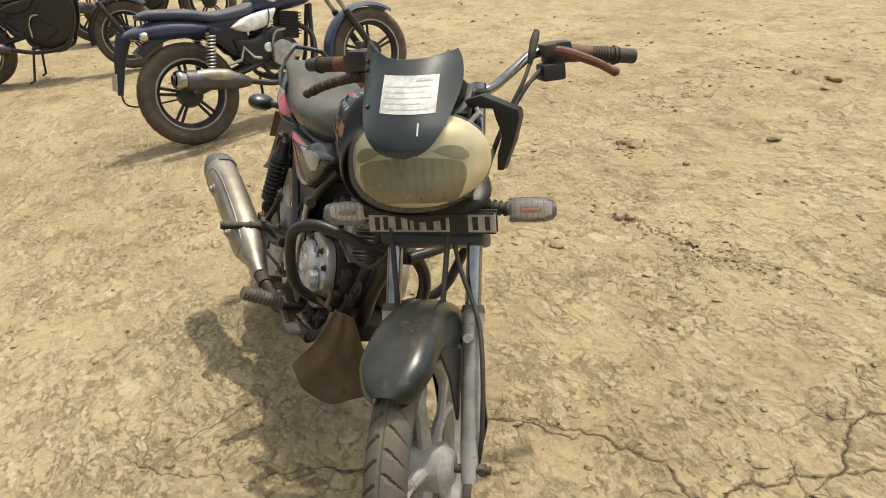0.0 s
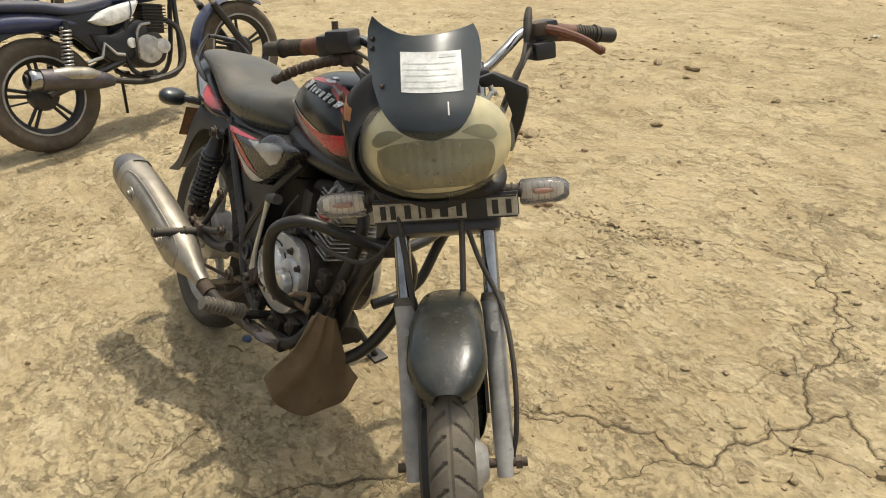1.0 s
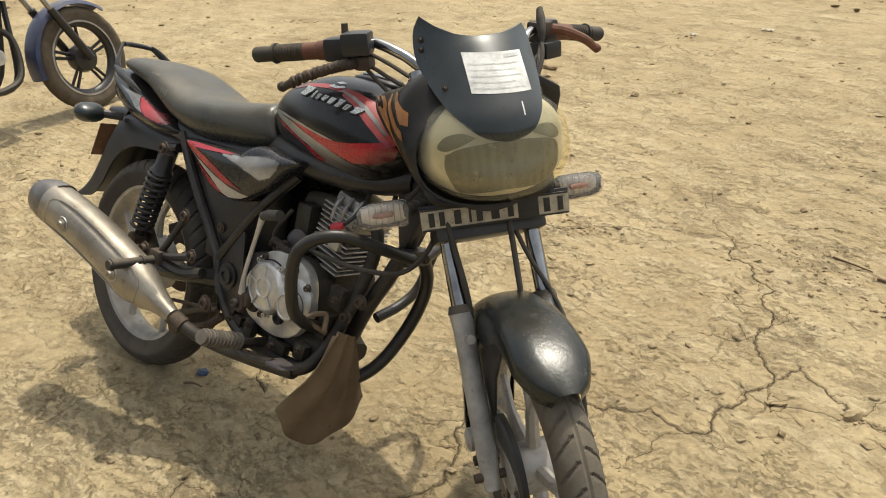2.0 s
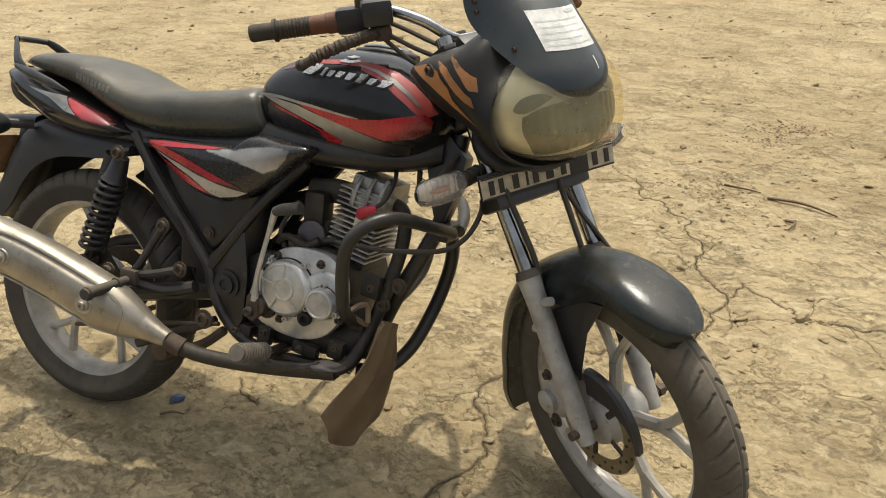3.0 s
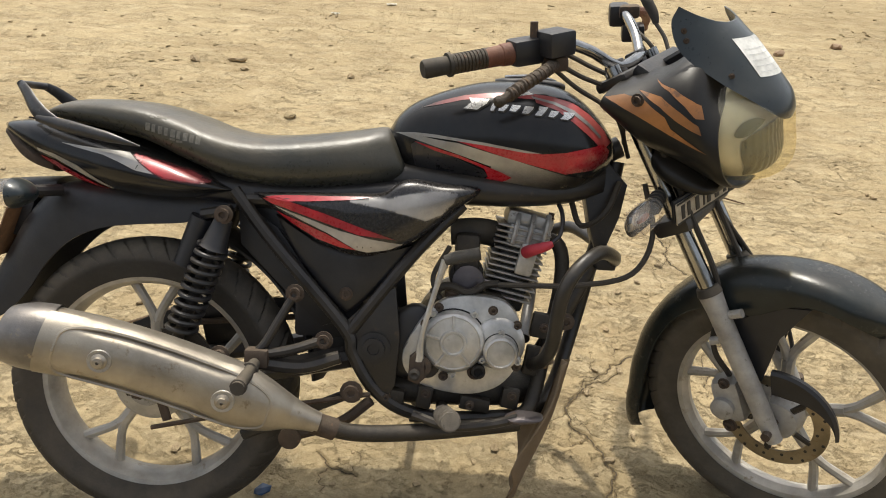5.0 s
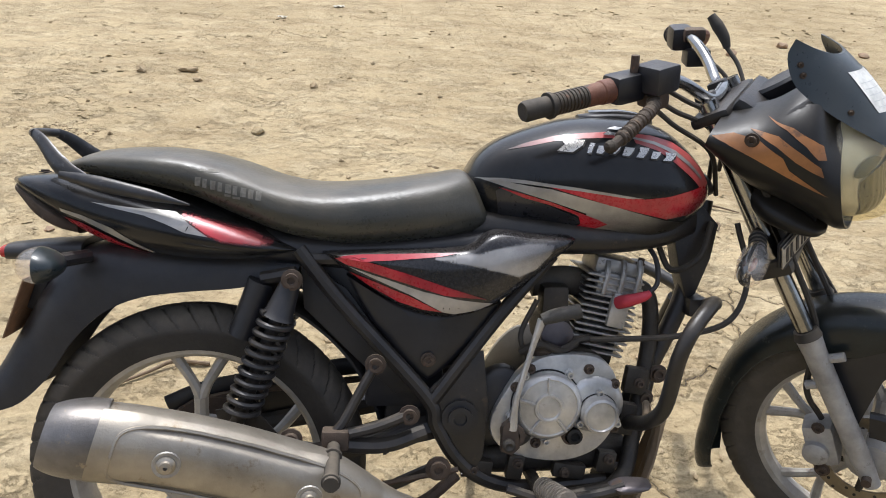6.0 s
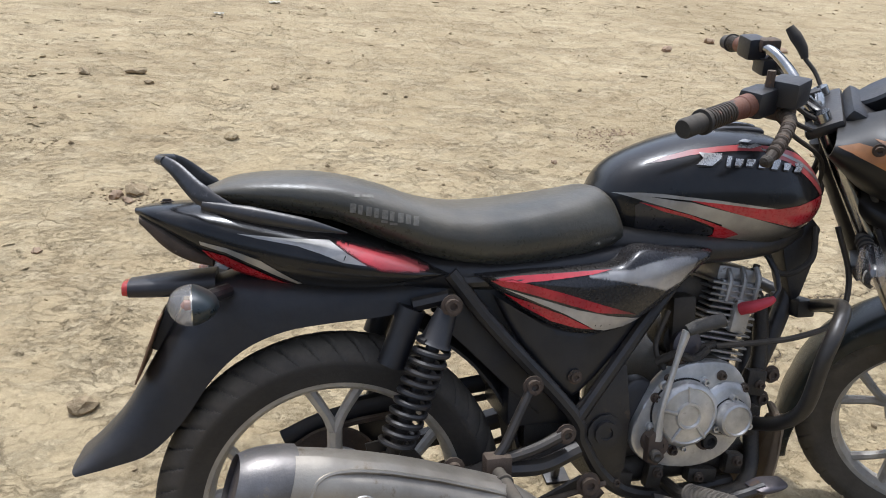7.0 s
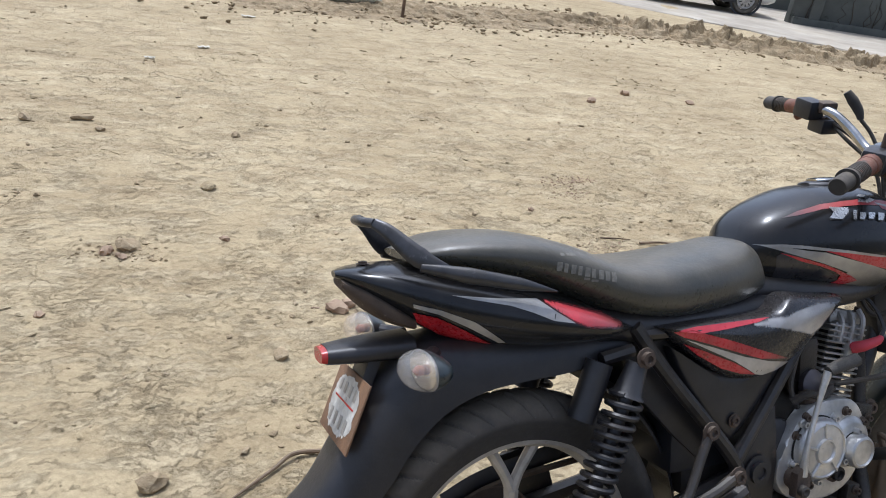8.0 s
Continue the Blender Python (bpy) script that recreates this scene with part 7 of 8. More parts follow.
        lathe([(0.004, -0.03), (0.026, -0.015), (0.03, 0.0), (0.022, 0.022), (0.004, 0.03)], (-0.20, s * 0.15, 0.70), (-1, 0, 0), 16, sig)
        part("turn_signal", sig, M_REFL, b)
        part("mirror_stem", tube([(0.87, s * 0.22, 1.05), (0.86, s * 0.28, 1.16)], 0.006, 6, 2, None, False), M_FRAME, b)
    part("handlebar", tube([(0.79, -0.38, 1.04), (0.86, -0.22, 1.06), (0.95, -0.06, 0.99), (0.95, 0.06, 0.99), (0.86, 0.22, 1.06), (0.79, 0.38, 1.04)], 0.011, 10), M_CHROME, b)
    part("headlamp", hull([(1.00, 0.98, 0.82, 0.10, 2.2, 0), (1.07, 1.0, 0.80, 0.12, 2.2, 0), (1.13, 0.96, 0.83, 0.10, 2.1, 0), (1.16, 0.91, 0.87, 0.03, 2, 0)]), body, b)
    part("rear_mudguard", loft(bmesh.new(), [[Vector((r * math.cos(a) - 0.01, y, 0.315 + r * math.sin(a))) for r, y in ((0.345, -0.070), (0.385, -0.055), (0.392, 0.0), (0.385, 0.055), (0.345, 0.070), (0.34, 0.065), (0.378, 0.0), (0.34, -0.065))] for a in np.linspace(radians(62), radians(128), 14)]), M_PLASTIC, b)
    part("plate_bracket", tube([(-0.27, 0, 0.735), (-0.335, 0, 0.60), (-0.375, 0, 0.47), (-0.395, 0, 0.40)], [0.045, 0.035, 0.022, 0.016], 10, 5, None, True, 0.5), M_PLASTIC, b, "black plate bracket")
    part("number_plate", box((-0.405, 0, 0.48), (0.004, 0.13, 0.10), 0.001, Matrix.Rotation(radians(14), 4, "Y")), M_PLATE, b, "small white number plate")
    part("saree_guard", tube([(-0.30, 0.14, 0.62), (-0.36, 0.15, 0.40), (-0.30, 0.16, 0.30), (0.05, 0.16, 0.28)], 0.006, 6), M_FRAME, b)
    part("front_mudguard", loft(bmesh.new(), [[fc + Vector((r * math.cos(a), y, r * math.sin(a))) for r, y in ((0.315, -0.062), (0.335, -0.05), (0.345, 0.0), (0.335, 0.05), (0.315, 0.062), (0.312, 0.058), (0.34, 0.0), (0.312, -0.058))] for a in np.linspace(radians(50), radians(190), 20)]), body, b)
    eng = new("engine")
    eng.parent = b
    part("crankcase", slab(case_out, -0.11, 0.22, 0.015), M_OILY, eng)
    part("clutch_cover", lathe([(0.085, 0), (0.08, 0.03), (0.03, 0.036), (0.0, 0.036)], (0.625, -0.11, 0.44), (0, -1, 0), 28), M_OILY if dark else M_FIN, eng, "alloy engine cover")
    part("round_cap", lathe([(0.045, 0), (0.042, 0.035), (0.0, 0.038)], (0.715, -0.11, 0.44), (0, -1, 0), 24), M_OILY if dark else M_ALLOY, eng, "round cap")
    part("cylinder", box((0.74, 0, 0.60), (0.13, 0.13, 0.17), 0.01, Matrix.Rotation(radians(12), 4, "Y")), M_OILY, eng)
    for i in range(8):
        part("fin", box((0.728 + i * 0.004, 0, 0.545 + i * 0.018), (0.155, 0.155, 0.006), 0.002, Matrix.Rotation(radians(12), 4, "Y"), None, 1), M_OILY, eng)
    part("kick_starter", tube([(0.545, -0.14, 0.40), (0.56, -0.15, 0.52), (0.60, -0.15, 0.58), (0.66, -0.16, 0.585)], 0.010, 8), M_CHROME, b)
    part("footrest_hanger", tube([(0.24, -0.15, 0.445), (0.33, -0.15, 0.455), (0.37, -0.14, 0.525), (0.42, -0.14, 0.455), (0.47, -0.13, 0.44)], 0.010, 8, 6, None, False), M_FRAME if dark else M_SILVER, b, "grey footrest bracket")
    ex = new("exhaust")
    ex.parent = b
    part("header_pipe", tube([(0.80, -0.02, 0.60), (0.88, -0.06, 0.50), (0.80, -0.12, 0.30), (0.55, -0.15, 0.27), (0.32, -0.17, 0.33)], 0.018, 10), M_OILY, ex)
    part("muffler", tube([(0.34, -0.17, 0.32), (0.26, -0.18, 0.345), (0.05, -0.20, 0.395), (-0.06, -0.21, 0.42)], [0.028, 0.050, 0.060, 0.058], 20, 5), M_BURNT, ex, "dark muffler")
    part("heat_shield", tube([(0.30, -0.184, 0.352), (0.20, -0.204, 0.388), (0.09, -0.214, 0.412), (0.01, -0.222, 0.432)], [0.016, 0.042, 0.046, 0.030], 20, 5), M_BURNT if dark else M_STEEL, ex, "heat shield")
    part("end_cap", tube([(-0.05, -0.21, 0.418), (-0.10, -0.215, 0.430), (-0.12, -0.217, 0.435)], [0.050, 0.058, 0.048], 20, 3), M_BURNT if dark else M_CHROME, ex, "flared end cap")
    part("muffler_mouth", lathe([(0.030, 0.0), (0.030, 0.012), (0.022, 0.012), (0.020, -0.03)], (-0.122, -0.217, 0.435), (-1, -0.02, 0.2), 18), M_INK, ex)
    # added panels that make the engine bay one dark mass
    if dark:
        for s in (-1, 1):
            part("dark_bay_panel", pillow([(0.36, 0.60), (0.50, 0.70), (0.70, 0.74), (0.90, 0.76), (0.94, 0.60), (0.88, 0.40), (0.74, 0.28), (0.52, 0.30)], 0.085, 0.04, s), M_OILY, b, "black panels added to close the engine bay")
    if stand == "side":
        part("side_stand", tube([(0.52, 0.12, 0.30), (0.55, 0.26, 0.06)], 0.010, 8, 2, None, False), M_FRAME, b)
    else:
        for s in (-1, 1):
            part("stand_leg", tube([(0.50, s * 0.09, 0.30), (0.44, s * 0.15, 0.03), (0.40, s * 0.17, 0.012)], 0.011, 8, 2, None, False), M_FRAME, b)
    return b


parked_bike("motorcycle", "dark blue motorcycle with a white side flash, parked behind", pose(-2.25, -0.065, ground_z(-2.25, -0.065) - 0.005, 0, 0, 104) @ pose(0, 0, 0, -7, 0, 0) @ Matrix.Scale(0.97, 4), M_BLUE, M_BLUESEAT, M_WHITE, M_FRAME, "parked motorcycles")
parked_bike("motorcycle", "black motorcycle on its centre stand at the back", pose(-5.40, -1.66, ground_z(-5.40, -1.66), 0, 0, 76), M_PLASTIC, M_SEAT, M_FRAME, M_FRAME, "parked motorcycles", "centre", True)
parked_bike("motorcycle", "black motorcycle parked on bare earth beyond the others", pose(-7.1, -0.75, ground_z(-7.1, -0.75), 0, 0, 74), M_FRAME, M_SEAT, M_GREY, M_FRAME, "parked motorcycles", "centre", True)


# ---- road, wall and car in the distance ----
NEAR, NEAR_WAY = Vector((10.1, 9.9, 0)), Vector((-0.586, 0.810, 0))
FAR, FAR_WAY = Vector((12.7, 12.2, 0)), Vector((-0.902, 0.431, 0))
FAR_OUT = Vector((0.431, 0.902, 0))


def build_road(n=120):
    rows, rng = [], random.Random(4)
    for i in range(n + 1):
        f = i / n
        a, b = NEAR + NEAR_WAY * (-26 + 32.2 * f), FAR + FAR_WAY * (-26 + 32.6 * f)
        a = a + NEAR_WAY.cross(Vector((0, 0, 1))) * 0.10 * rng.uniform(-1, 1)
        rows.append([a + Vector((0, 0, -0.05)), a + (b - a) * 0.01 + Vector((0, 0, 0.03)), a + (b - a) * 0.03 + Vector((0, 0, 0.045)), b + Vector((0, 0, 0.045)), b + FAR_OUT * 6 + Vector((0, 0, 0.045)), b + FAR_OUT * 6 + Vector((0, 0, -0.05))])
    ob = part("road", loft(bmesh.new(), rows, closed=False, cap=False), M_CONCRETE, None)
    tagged(ob, "pale dusty concrete road at the edge of the yard", "road", kind="structure")


build_road()
SPIN = Matrix.Rotation(math.atan2(FAR_WAY.y, FAR_WAY.x) - math.pi / 2, 4, "Z")


def on_wall(v, out, z):
    p = FAR + FAR_WAY * v + FAR_OUT * out
    return Vector((p.x, p.y, z))


M_STEM = paint("dead_creeper", (0.05, 0.042, 0.03), 0.9, 0, 0.2, bump=0.6)
wall = part("wall_east", box(on_wall(-14.2, 0.13, 1.25), (0.25, 28, 2.5), 0.02, SPIN), M_WALL, None)
tagged(wall, "dark weathered boundary wall streaked by damp", "wall", kind="structure")
back = part("wall_behind", box(on_wall(14, 4.2, 1.25), (0.25, 32, 2.5), 0.02, SPIN), M_WALL, None)
tagged(back, "dark weathered wall behind the parked car", "wall", kind="structure")
rw = random.Random(12)
for i in range(14):
    part("pier", box(on_wall(-0.7 - i * 1.9, -0.03, 1.25), (0.12, 0.24, 2.44), 0.02, SPIN), M_WALL, wall)
part("plinth", box(on_wall(-14.2, -0.05, 0.08), (0.12, 27.9, 0.22), 0.02, SPIN), M_WALL, wall)
for i in range(40):
    v, z = rw.uniform(-9, -0.4), rw.uniform(0.4, 1.9)
    pts = [on_wall(v, -0.02, 0.05)]
    for k in range(5):
        pts.append(on_wall(v + rw.uniform(-0.12, 0.12), -0.03, z * (k + 1) / 5))
    part("creeper_stem", tube(pts, [0.014, 0.008, 0.005], 5, 2), M_STEM, wall)


def car():
    c = thing("car", "white car parked on the road before the wall", "car", Matrix.Translation((11.31, 13.92, 0.045)) @ Matrix.Rotation(math.atan2(-0.43, 0.90), 4, "Z"))
    rows = [(-1.95, 0.62, 0.30, 0.70, 4, 0), (-1.85, 0.92, 0.22, 0.80, 4, 0), (-0.6, 0.95, 0.20, 0.83, 4, 0), (0.9, 0.93, 0.20, 0.83, 4, 0), (1.7, 0.80, 0.24, 0.78, 4, 0), (1.9, 0.58, 0.30, 0.66, 4, 0)]
    part("body", hull(rows, 6, 44), M_CARWHITE, c, "white car body")
    part("cabin", hull([(-1.5, 0.98, 0.86, 0.66, 4, 0), (-1.1, 1.38, 0.86, 0.66, 4, 0), (-0.2, 1.46, 0.86, 0.66, 4, 0), (0.5, 1.34, 0.86, 0.66, 4, 0), (1.1, 0.94, 0.86, 0.70, 4, 0)], 6, 40), M_CARWHITE, c)
    for s in (-1, 1):
        part("side_window", pillow([(-1.15, 1.0), (-0.95, 1.30), (-0.1, 1.36), (0.4, 1.28), (0.85, 0.98)], 0.64, 0.03, s), M_INK, c, "dark side glass")
        part("sill", box((-0.1, s * 0.79, 0.26), (2.2, 0.06, 0.08), 0.02), M_PLASTIC, c)
        for x in (-1.25, 1.22):
            w = new("wheel")
            w.parent = c
            q = Vector((x, s * 0.70, 0.305))
            part("tyre", tyre_mesh(q, 0.305, 0.19, 0.20, 60, 12, 30), M_TREAD, w, "black car tyre")
            part("rim", lathe([(0.19, 0.0), (0.19, 0.085), (0.17, 0.095), (0.15, 0.07), (0.05, 0.075), (0.03, 0.09), (0.0, 0.09)], q, (0, s, 0), 32), M_SILVER, w, "silver wheel trim")
            for i in range(9):
                a = 2 * math.pi * i / 9
                part("trim_slot", box(q + Vector((0.115 * math.cos(a), s * 0.078, 0.115 * math.sin(a))), (0.055, 0.012, 0.022), 0.004, Matrix.Rotation(-a, 4, "Y")), M_INK, w)
            part("wheel_arch", lathe([(0.30, 0.06), (0.345, 0.07), (0.345, 0.105), (0.30, 0.10)], q, (0, s, 0), 36, closed=True), M_PLASTIC, c)
    return c


car()


# ---- rubble, stones and litter ----
def clod_mesh(bm, c, r, rng, sub=1):
    own = bmesh.new()
    bmesh.ops.create_icosphere(own, subdivisions=sub, radius=1.0)
    sx, sy, sz = r * rng.uniform(0.8, 1.5), r * rng.uniform(0.7, 1.1), r * rng.uniform(0.45, 0.8)
    turn = Matrix.Rotation(rng.uniform(0, 6.3), 4, "Z") @ Matrix.Rotation(rng.uniform(-0.4, 0.4), 4, "X")
    for v in own.verts:
        k = 1 + rng.uniform(-0.24, 0.24)
        v.co = turn @ Vector((v.co.x * sx * k, v.co.y * sy * k, v.co.z * sz * k))
    bmesh.ops.translate(own, vec=Vector(c), verts=own.verts)
    return merge(bm, own)


def scatter(name, label, category, spots, mat, seed, sub=1, sink=0.25, flat=1.0):
    rng = random.Random(seed)
    verts, faces = [], []
    base = bmesh.new()
    bmesh.ops.create_icosphere(base, subdivisions=sub, radius=1.0)
    bv = [v.co.copy() for v in base.verts]
    bf = [[v.index for v in f.verts] for f in base.faces]
    base.free()
    arr = np.array(spots)
    heights = lie(arr[:, 0], arr[:, 1]) + roughness(arr[:, 0], arr[:, 1])
    for (x, y, r), gz in zip(spots, heights):
        z = float(gz) + r * sink * flat
        o = len(verts)
        sx, sy, sz = r * rng.uniform(0.8, 1.5), r * rng.uniform(0.6, 1.0), r * flat * rng.uniform(0.4, 0.75)
        turn = Matrix.Rotation(rng.uniform(0, 6.3), 3, "Z") @ Matrix.Rotation(rng.uniform(-0.4, 0.4), 3, "X")
        for v in bv:
            k = 1 + rng.uniform(-0.25, 0.25)
            p = turn @ Vector((v.x * sx * k, v.y * sy * k, v.z * sz * k))
            verts.append((x + p.x, y + p.y, z + p.z))
        faces += [[o + i for i in f] for f in bf]
    me = bpy.data.meshes.new(name)
    me.from_pydata(verts, [], faces)
    me.materials.append(mat)
    return tagged(new(name, me), label, category, kind="stuff")


rg = random.Random(21)
BANK = [(0.6, 8.7), (1.53, 8.6), (2.5, 8.7), (3.76, 8.75), (4.75, 8.9), (6.0, 9.05), (6.9, 8.85), (8.1, 8.45), (9.2, 7.8), (10.0, 7.2), (10.9, 6.2), (11.5, 4.6)]


def build_bank():
    """A low crumbly bank of turned earth along the road edge."""
    line = spline([(x, y, 0) for x, y in BANK], 46)
    n = 46
    P = np.array([tuple(p)[:2] for p in line])
    D = np.gradient(P, axis=0)
    D /= np.linalg.norm(D, axis=1)[:, None]
    S = np.linspace(-1, 1, n + 1)
    QX, QY = P[:, :1] + D[:, 1:] * 0.95 * S, P[:, 1:] - D[:, :1] * 0.95 * S
    tall = (0.045 + 0.085 * step01(np.linspace(0, 1, len(P)), 0.35, 0.6))[:, None]
    lumps = 0.4 + 0.6 * lattice(QX, QY, 0.55, 31) + 0.8 * step01(lattice(QX, QY, 0.20, 32), 0.1, 0.3) + 0.6 * step01(lattice(QX, QY, 0.11, 34), 0.15, 0.35) + 0.35 * lattice(QX, QY, 0.07, 33)
    QZ = lie(QX, QY) + roughness(QX, QY) - 0.02 + (1 - S * S) ** 0.8 * (0.02 + tall * np.maximum(lumps, -0.1))
    rows = np.stack([QX, QY, QZ], -1).tolist()
    me = bpy.data.meshes.new("earth_bank")
    k = n + 1
    me.from_pydata([tuple(v) for r in rows for v in r], [], [(i * k + j, i * k + j + 1, (i + 1) * k + j + 1, (i + 1) * k + j) for i in range(len(rows) - 1) for j in range(n)])
    me.materials.append(M_BANK)
    tagged(new("earth_bank", me), "low crumbly bank of turned earth along the road", "earth bank", kind="structure")
    return line


M_BANK = soil("turned_earth", (0.34, 0.26, 0.155), (0.47, 0.385, 0.25), (0.19, 0.145, 0.085))
line = build_bank()
spots = []
for _ in range(6500):
    p = rg.choice(line)
    r = 0.006 + 0.036 * rg.random() ** 2.6
    spots.append((p.x + rg.gauss(0, 0.6), p.y + rg.gauss(0, 0.6), r))
scatter("rubble", "broken earth and brick rubble along the road edge", "rubble", spots, M_BANK, 3, 1, 0.55, 0.8)
spots = []
for _ in range(3800):
    d, a = 0.4 + 11 * rg.random() ** 1.1, rg.uniform(0, 2 * math.pi)
    x, y = 0.6 + d * math.cos(a), 0.6 + d * math.sin(a)
    spots.append((x, y, rg.choice((0.002, 0.003, 0.003, 0.004, 0.005, 0.006, 0.008, 0.011)) * (1 + 0.12 * d)))
for cx, cy, n, sp in ((0.40, 1.48, 90, 0.10), (0.12, 1.42, 30, 0.06), (0.62, 1.54, 50, 0.08), (-0.64, 1.93, 40, 0.08), (-0.60, 1.88, 30, 0.05), (1.60, 1.62, 40, 0.10), (-0.66, 1.94, 40, 0.10), (1.40, 1.90, 40, 0.10), (-1.25, 2.54, 40, 0.1), (1.72, 1.0, 25, 0.03), (-1.15, 2.5, 30, 0.08)):
    for _ in range(n):
        spots.append((rg.gauss(cx, sp), rg.gauss(cy, sp * 0.5), rg.uniform(0.002, 0.009)))
scatter("loose_crumbs", "loose earth crumbs and pebbles on the ground", "pebbles", spots, M_CLOD, 9)
spots = []
for _ in range(130):
    cx, cy = rg.uniform(-3.5, 5), rg.uniform(-2.5, 6.5)
    for _ in range(rg.randint(4, 16)):
        spots.append((rg.gauss(cx, 0.13), rg.gauss(cy, 0.06), rg.uniform(0.005, 0.024)))
scatter("earth_flakes", "thin curled flakes of dried earth on the ground", "flakes", spots, M_SOIL, 14, 1, 0.25, 0.34)


def stone(x, y, r, label, mat, seed, name="stone"):
    rng = random.Random(seed)
    bm = clod_mesh(None, (0, 0, r * 0.30), r, rng, 2)
    ob = part(name, bm, mat, None, "", None, 28)
    ob.location = (x, y, ground_z(x, y))
    return tagged(ob, label, "stone", "loose stones")


stone(0.086, 1.436, 0.026, "brown clod of earth on the dry ground", M_BRICKBIT, 1)
stone(0.128, 1.065, 0.022, "pale flat chip of stone on bare earth", M_CLOD, 2)
stone(-0.275, 2.535, 0.035, "pale rounded stone lying on bare earth", M_SOIL, 3)
stone(-0.685, 1.919, 0.030, "dark clod beside a crumbled crack", M_BRICKBIT, 4)
stone(0.044, 1.417, 0.030, "reddish broken brick end on the ground", M_BRICKBIT, 5)
stone(-0.194, 1.166, 0.022, "pale flat stone chip lying on earth", M_CLOD, 6)
stone(-0.574, 0.695, 0.036, "greyish lump of dry earth near the wheel", M_CLOD, 7)
stone(-0.61, 1.95, 0.040, "broken grey clod among loose crumbs", M_CLOD, 8)
stone(-0.635, 1.879, 0.022, "small brown stone beside larger clods", M_BRICKBIT, 9)
stone(-0.865, 1.50, 0.016, "small dark pebble on pale dust", M_BRICKBIT, 10)
stone(1.226, 2.228, 0.014, "small dark pebble on pale dust", M_BRICKBIT, 11)
stone(2.935, 4.406, 0.040, "brown stone lying far across the yard", M_BRICKBIT, 12)
stone(3.507, 4.747, 0.045, "brown stone lying far across the yard", M_BRICKBIT, 13)
stone(-0.282, 2.522, 0.022, "small pale stone lying in dust", M_SOIL, 14)
stone(1.716, 1.012, 0.020, "pale crumbled earth lump in a crack", M_SOIL, 15)
stone(0.40, 1.50, 0.026, "brown clod in a line of crumbs", M_CLOD, 16)


stone(-1.085, 3.487, 0.030, "brown clod of earth across the yard", M_CLOD, 17)
stone(-0.731, 3.338, 0.026, "brown clod of earth across the yard", M_CLOD, 18)
stone(4.057, 4.517, 0.034, "brown stone lying far across the yard", M_BRICKBIT, 19)
stone(-0.263, 1.994, 0.016, "small dark pebble on pale dust", M_BRICKBIT, 20)
stone(-0.064, 3.265, 0.026, "brown clod of earth across the yard", M_CLOD, 21)
stone(-0.820, 3.504, 0.036, "greyish lump of dry earth across the yard", M_CLOD, 22)
spots = []
for cx, cy, n, sp in ((1.62, 2.60, 90, 0.10), (1.75, 2.64, 60, 0.07), (1.574, 2.423, 60, 0.09), (0.05, 1.43, 25, 0.05), (1.39, 1.78, 50, 0.10)):
    for _ in range(n):
        spots.append((rg.gauss(cx, sp), rg.gauss(cy, sp * 0.4), rg.uniform(0.002, 0.007)))
scatter("brick_crumbs", "reddish brick crumbs trodden into the earth", "brick crumbs", spots, M_BRICKBIT, 31)


def litter(x, y, w, h, turn, label):
    """A crumpled flat scrap, curled at its edges."""
    rng = random.Random(int(x * 100))
    rows = [[Vector((w * (i / 5 - 0.5), h * (j / 4 - 0.5) * (1 - 0.3 * abs(i / 5 - 0.5)), 0.006 + 0.012 * rng.random() + 0.05 * w * (i / 5 - 0.5) ** 2)) for j in range(5)] for i in range(6)]
    rows = [row + [p - Vector((0, 0, 0.002)) for p in reversed(row)] for row in rows]
    ob = part("paper_scrap", loft(bmesh.new(), rows), M_PAPER, None, "", None, 25)
    ob.matrix_world = pose(x, y, ground_z(x, y), 0, 0, turn)
    return tagged(ob, label, "litter", "paper scraps")


litter(-0.03, 5.493, 0.09, 0.05, 10, "crumpled white paper scrap on the ground")
litter(-0.442, 5.008, 0.07, 0.04, -25, "small torn white paper scrap on the ground")
litter(0.548, 7.112, 0.14, 0.06, 5, "long pale paper scrap lying near the bank")


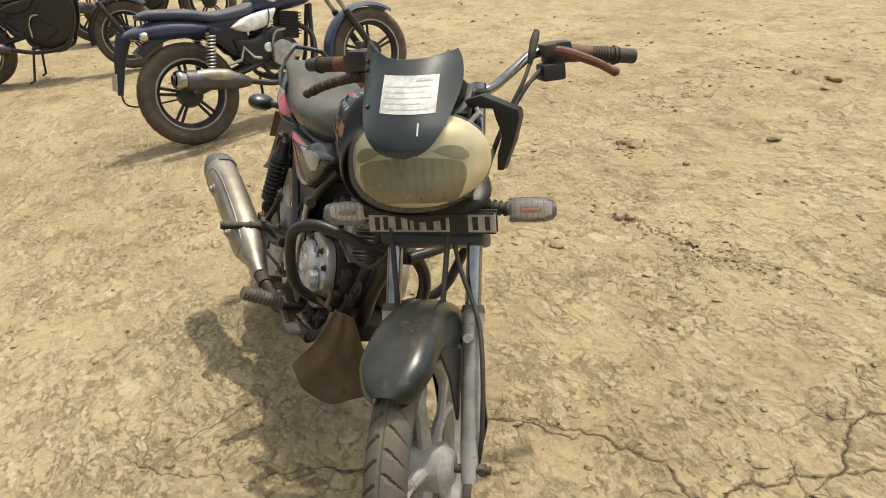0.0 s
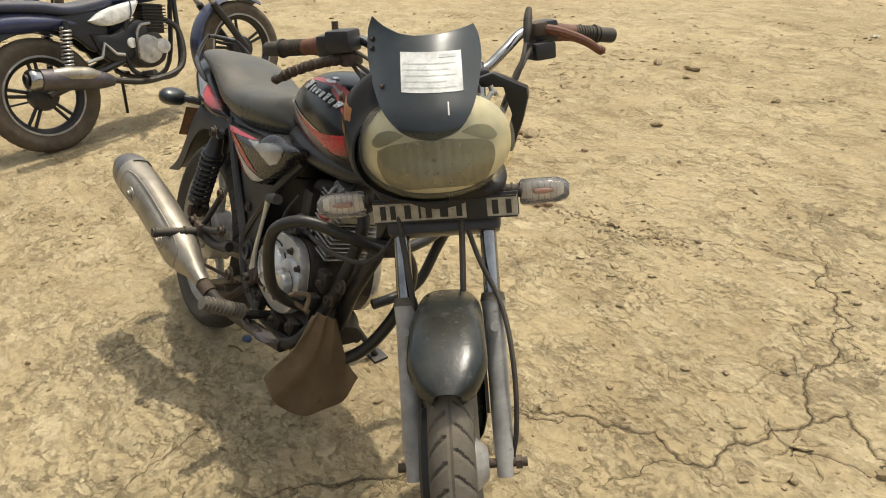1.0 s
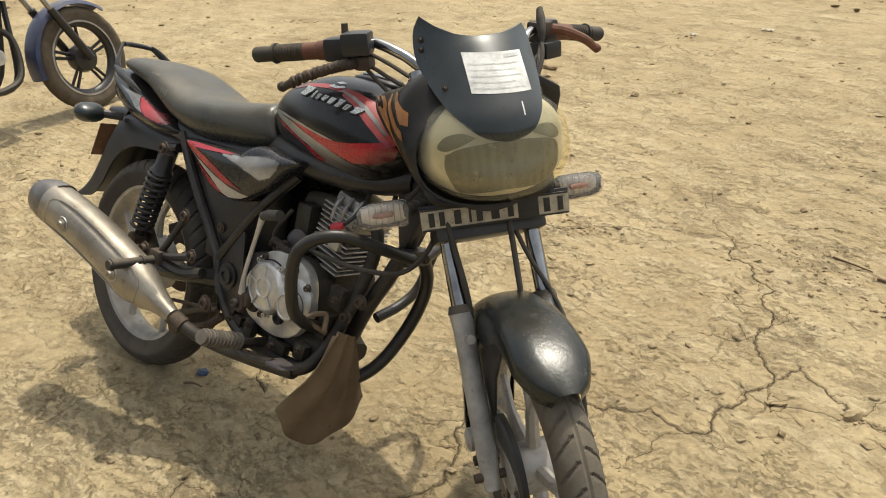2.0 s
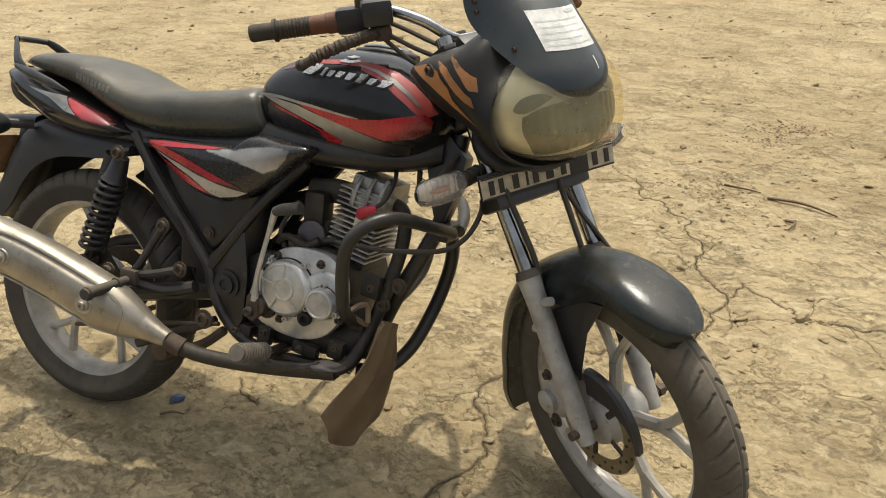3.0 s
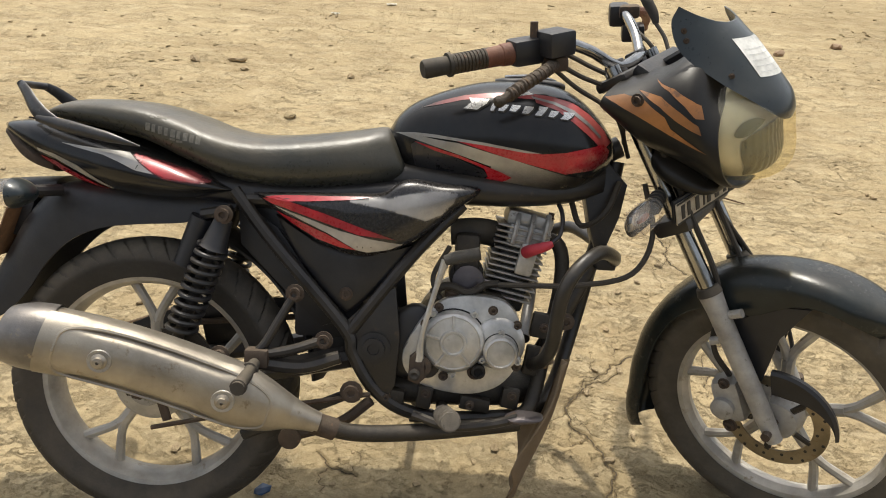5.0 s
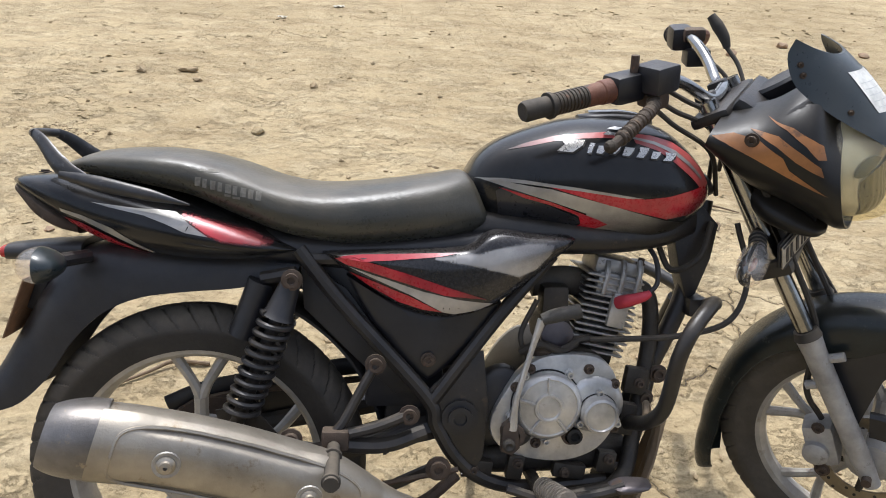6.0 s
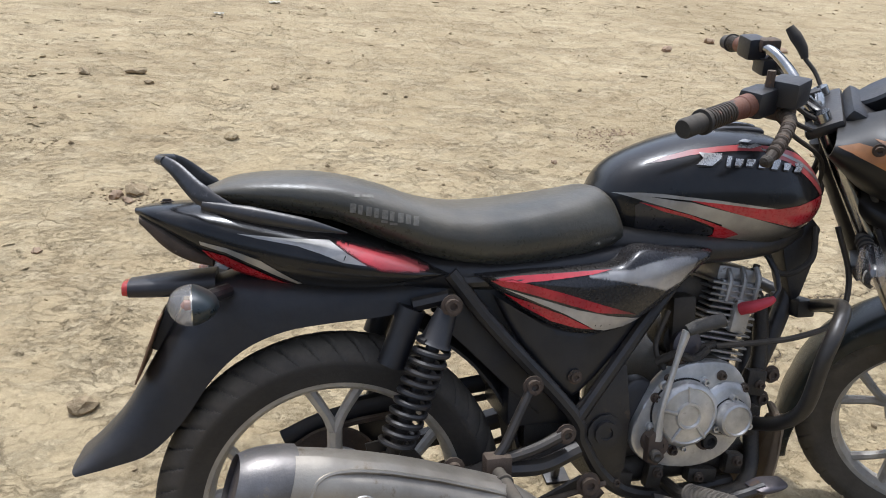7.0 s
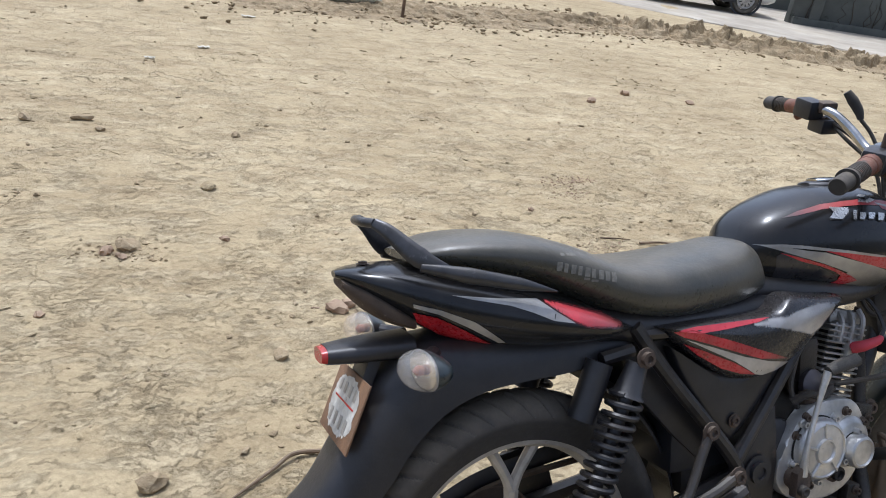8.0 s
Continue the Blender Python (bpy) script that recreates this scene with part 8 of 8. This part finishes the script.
def twig(pts, r, label):
    ob = part("twig", tube([(x, y, ground_z(x, y) + r + dz) for x, y, dz in pts], [r, r * 0.9, r * 0.5], 7, 5), M_TWIG, None)
    return tagged(ob, label, "twig", "dry twigs")


twig([(1.594, 1.819, 0), (1.72, 1.79, 0.008), (1.836, 1.741, 0)], 0.006, "dry brown twig lying on the ground")
twig([(1.66, 1.64, 0), (1.69, 1.61, 0.01), (1.67, 1.57, 0)], 0.006, "short crooked dry twig on the ground")
twig([(1.43, 1.90, 0), (1.50, 1.87, 0.004), (1.57, 1.86, 0)], 0.004, "thin pale dry stalk on the ground")
twig([(-0.146, 0.725, 0), (-0.24, 0.72, 0.01), (-0.30, 0.68, 0.004), (-0.42, 0.60, 0)], 0.006, "long thin dry root on the ground")
twig([(0.20, -0.01, 0), (0.235, 0.0, 0.006), (0.26, 0.01, 0)], 0.004, "short curled dry leaf stem in shade")
scrap = part("plastic_scrap", clod_mesh(None, (0, 0, 0.006), 0.014, random.Random(2), 1), M_BLUEBIT, None, "", None, 20)
scrap.location = (0.205, 0.048, ground_z(0.205, 0.048))
tagged(scrap, "crumpled scrap of blue plastic on the earth", "litter")
post = part("post", tube([(0, 0, -0.05), (0.01, 0, 0.5), (0.0, 0.02, 1.1)], 0.022, 8), M_TWIG, None)
post.location = (2.53, 8.14, ground_z(2.53, 8.14))
tagged(post, "thin dark wooden post standing in the yard", "post")
sack = part("sack", hull([(-0.42, 0.10, 0.0, 0.15, 3, 0), (-0.3, 0.34, 0.0, 0.28, 3, 0), (0.05, 0.42, 0.0, 0.30, 3, 0), (0.30, 0.30, 0.0, 0.26, 3, 0), (0.42, 0.10, 0.0, 0.12, 3, 0)], 6, 28), M_TARP, None)
sack.location = (2.06, 8.95, ground_z(2.06, 8.95))
tagged(sack, "pale stuffed sack lying at the far edge", "sack")

# ---- unseen plain wall, added behind the camera to dim horizon reflections ----
south = part("unseen_reflection_wall", box((-1, -13, 2.0), (44, 0.25, 4.2), 0.02), M_WALL, None)
tagged(south, "plain dark unseen wall, added to dim horizon reflections", "wall", kind="structure")
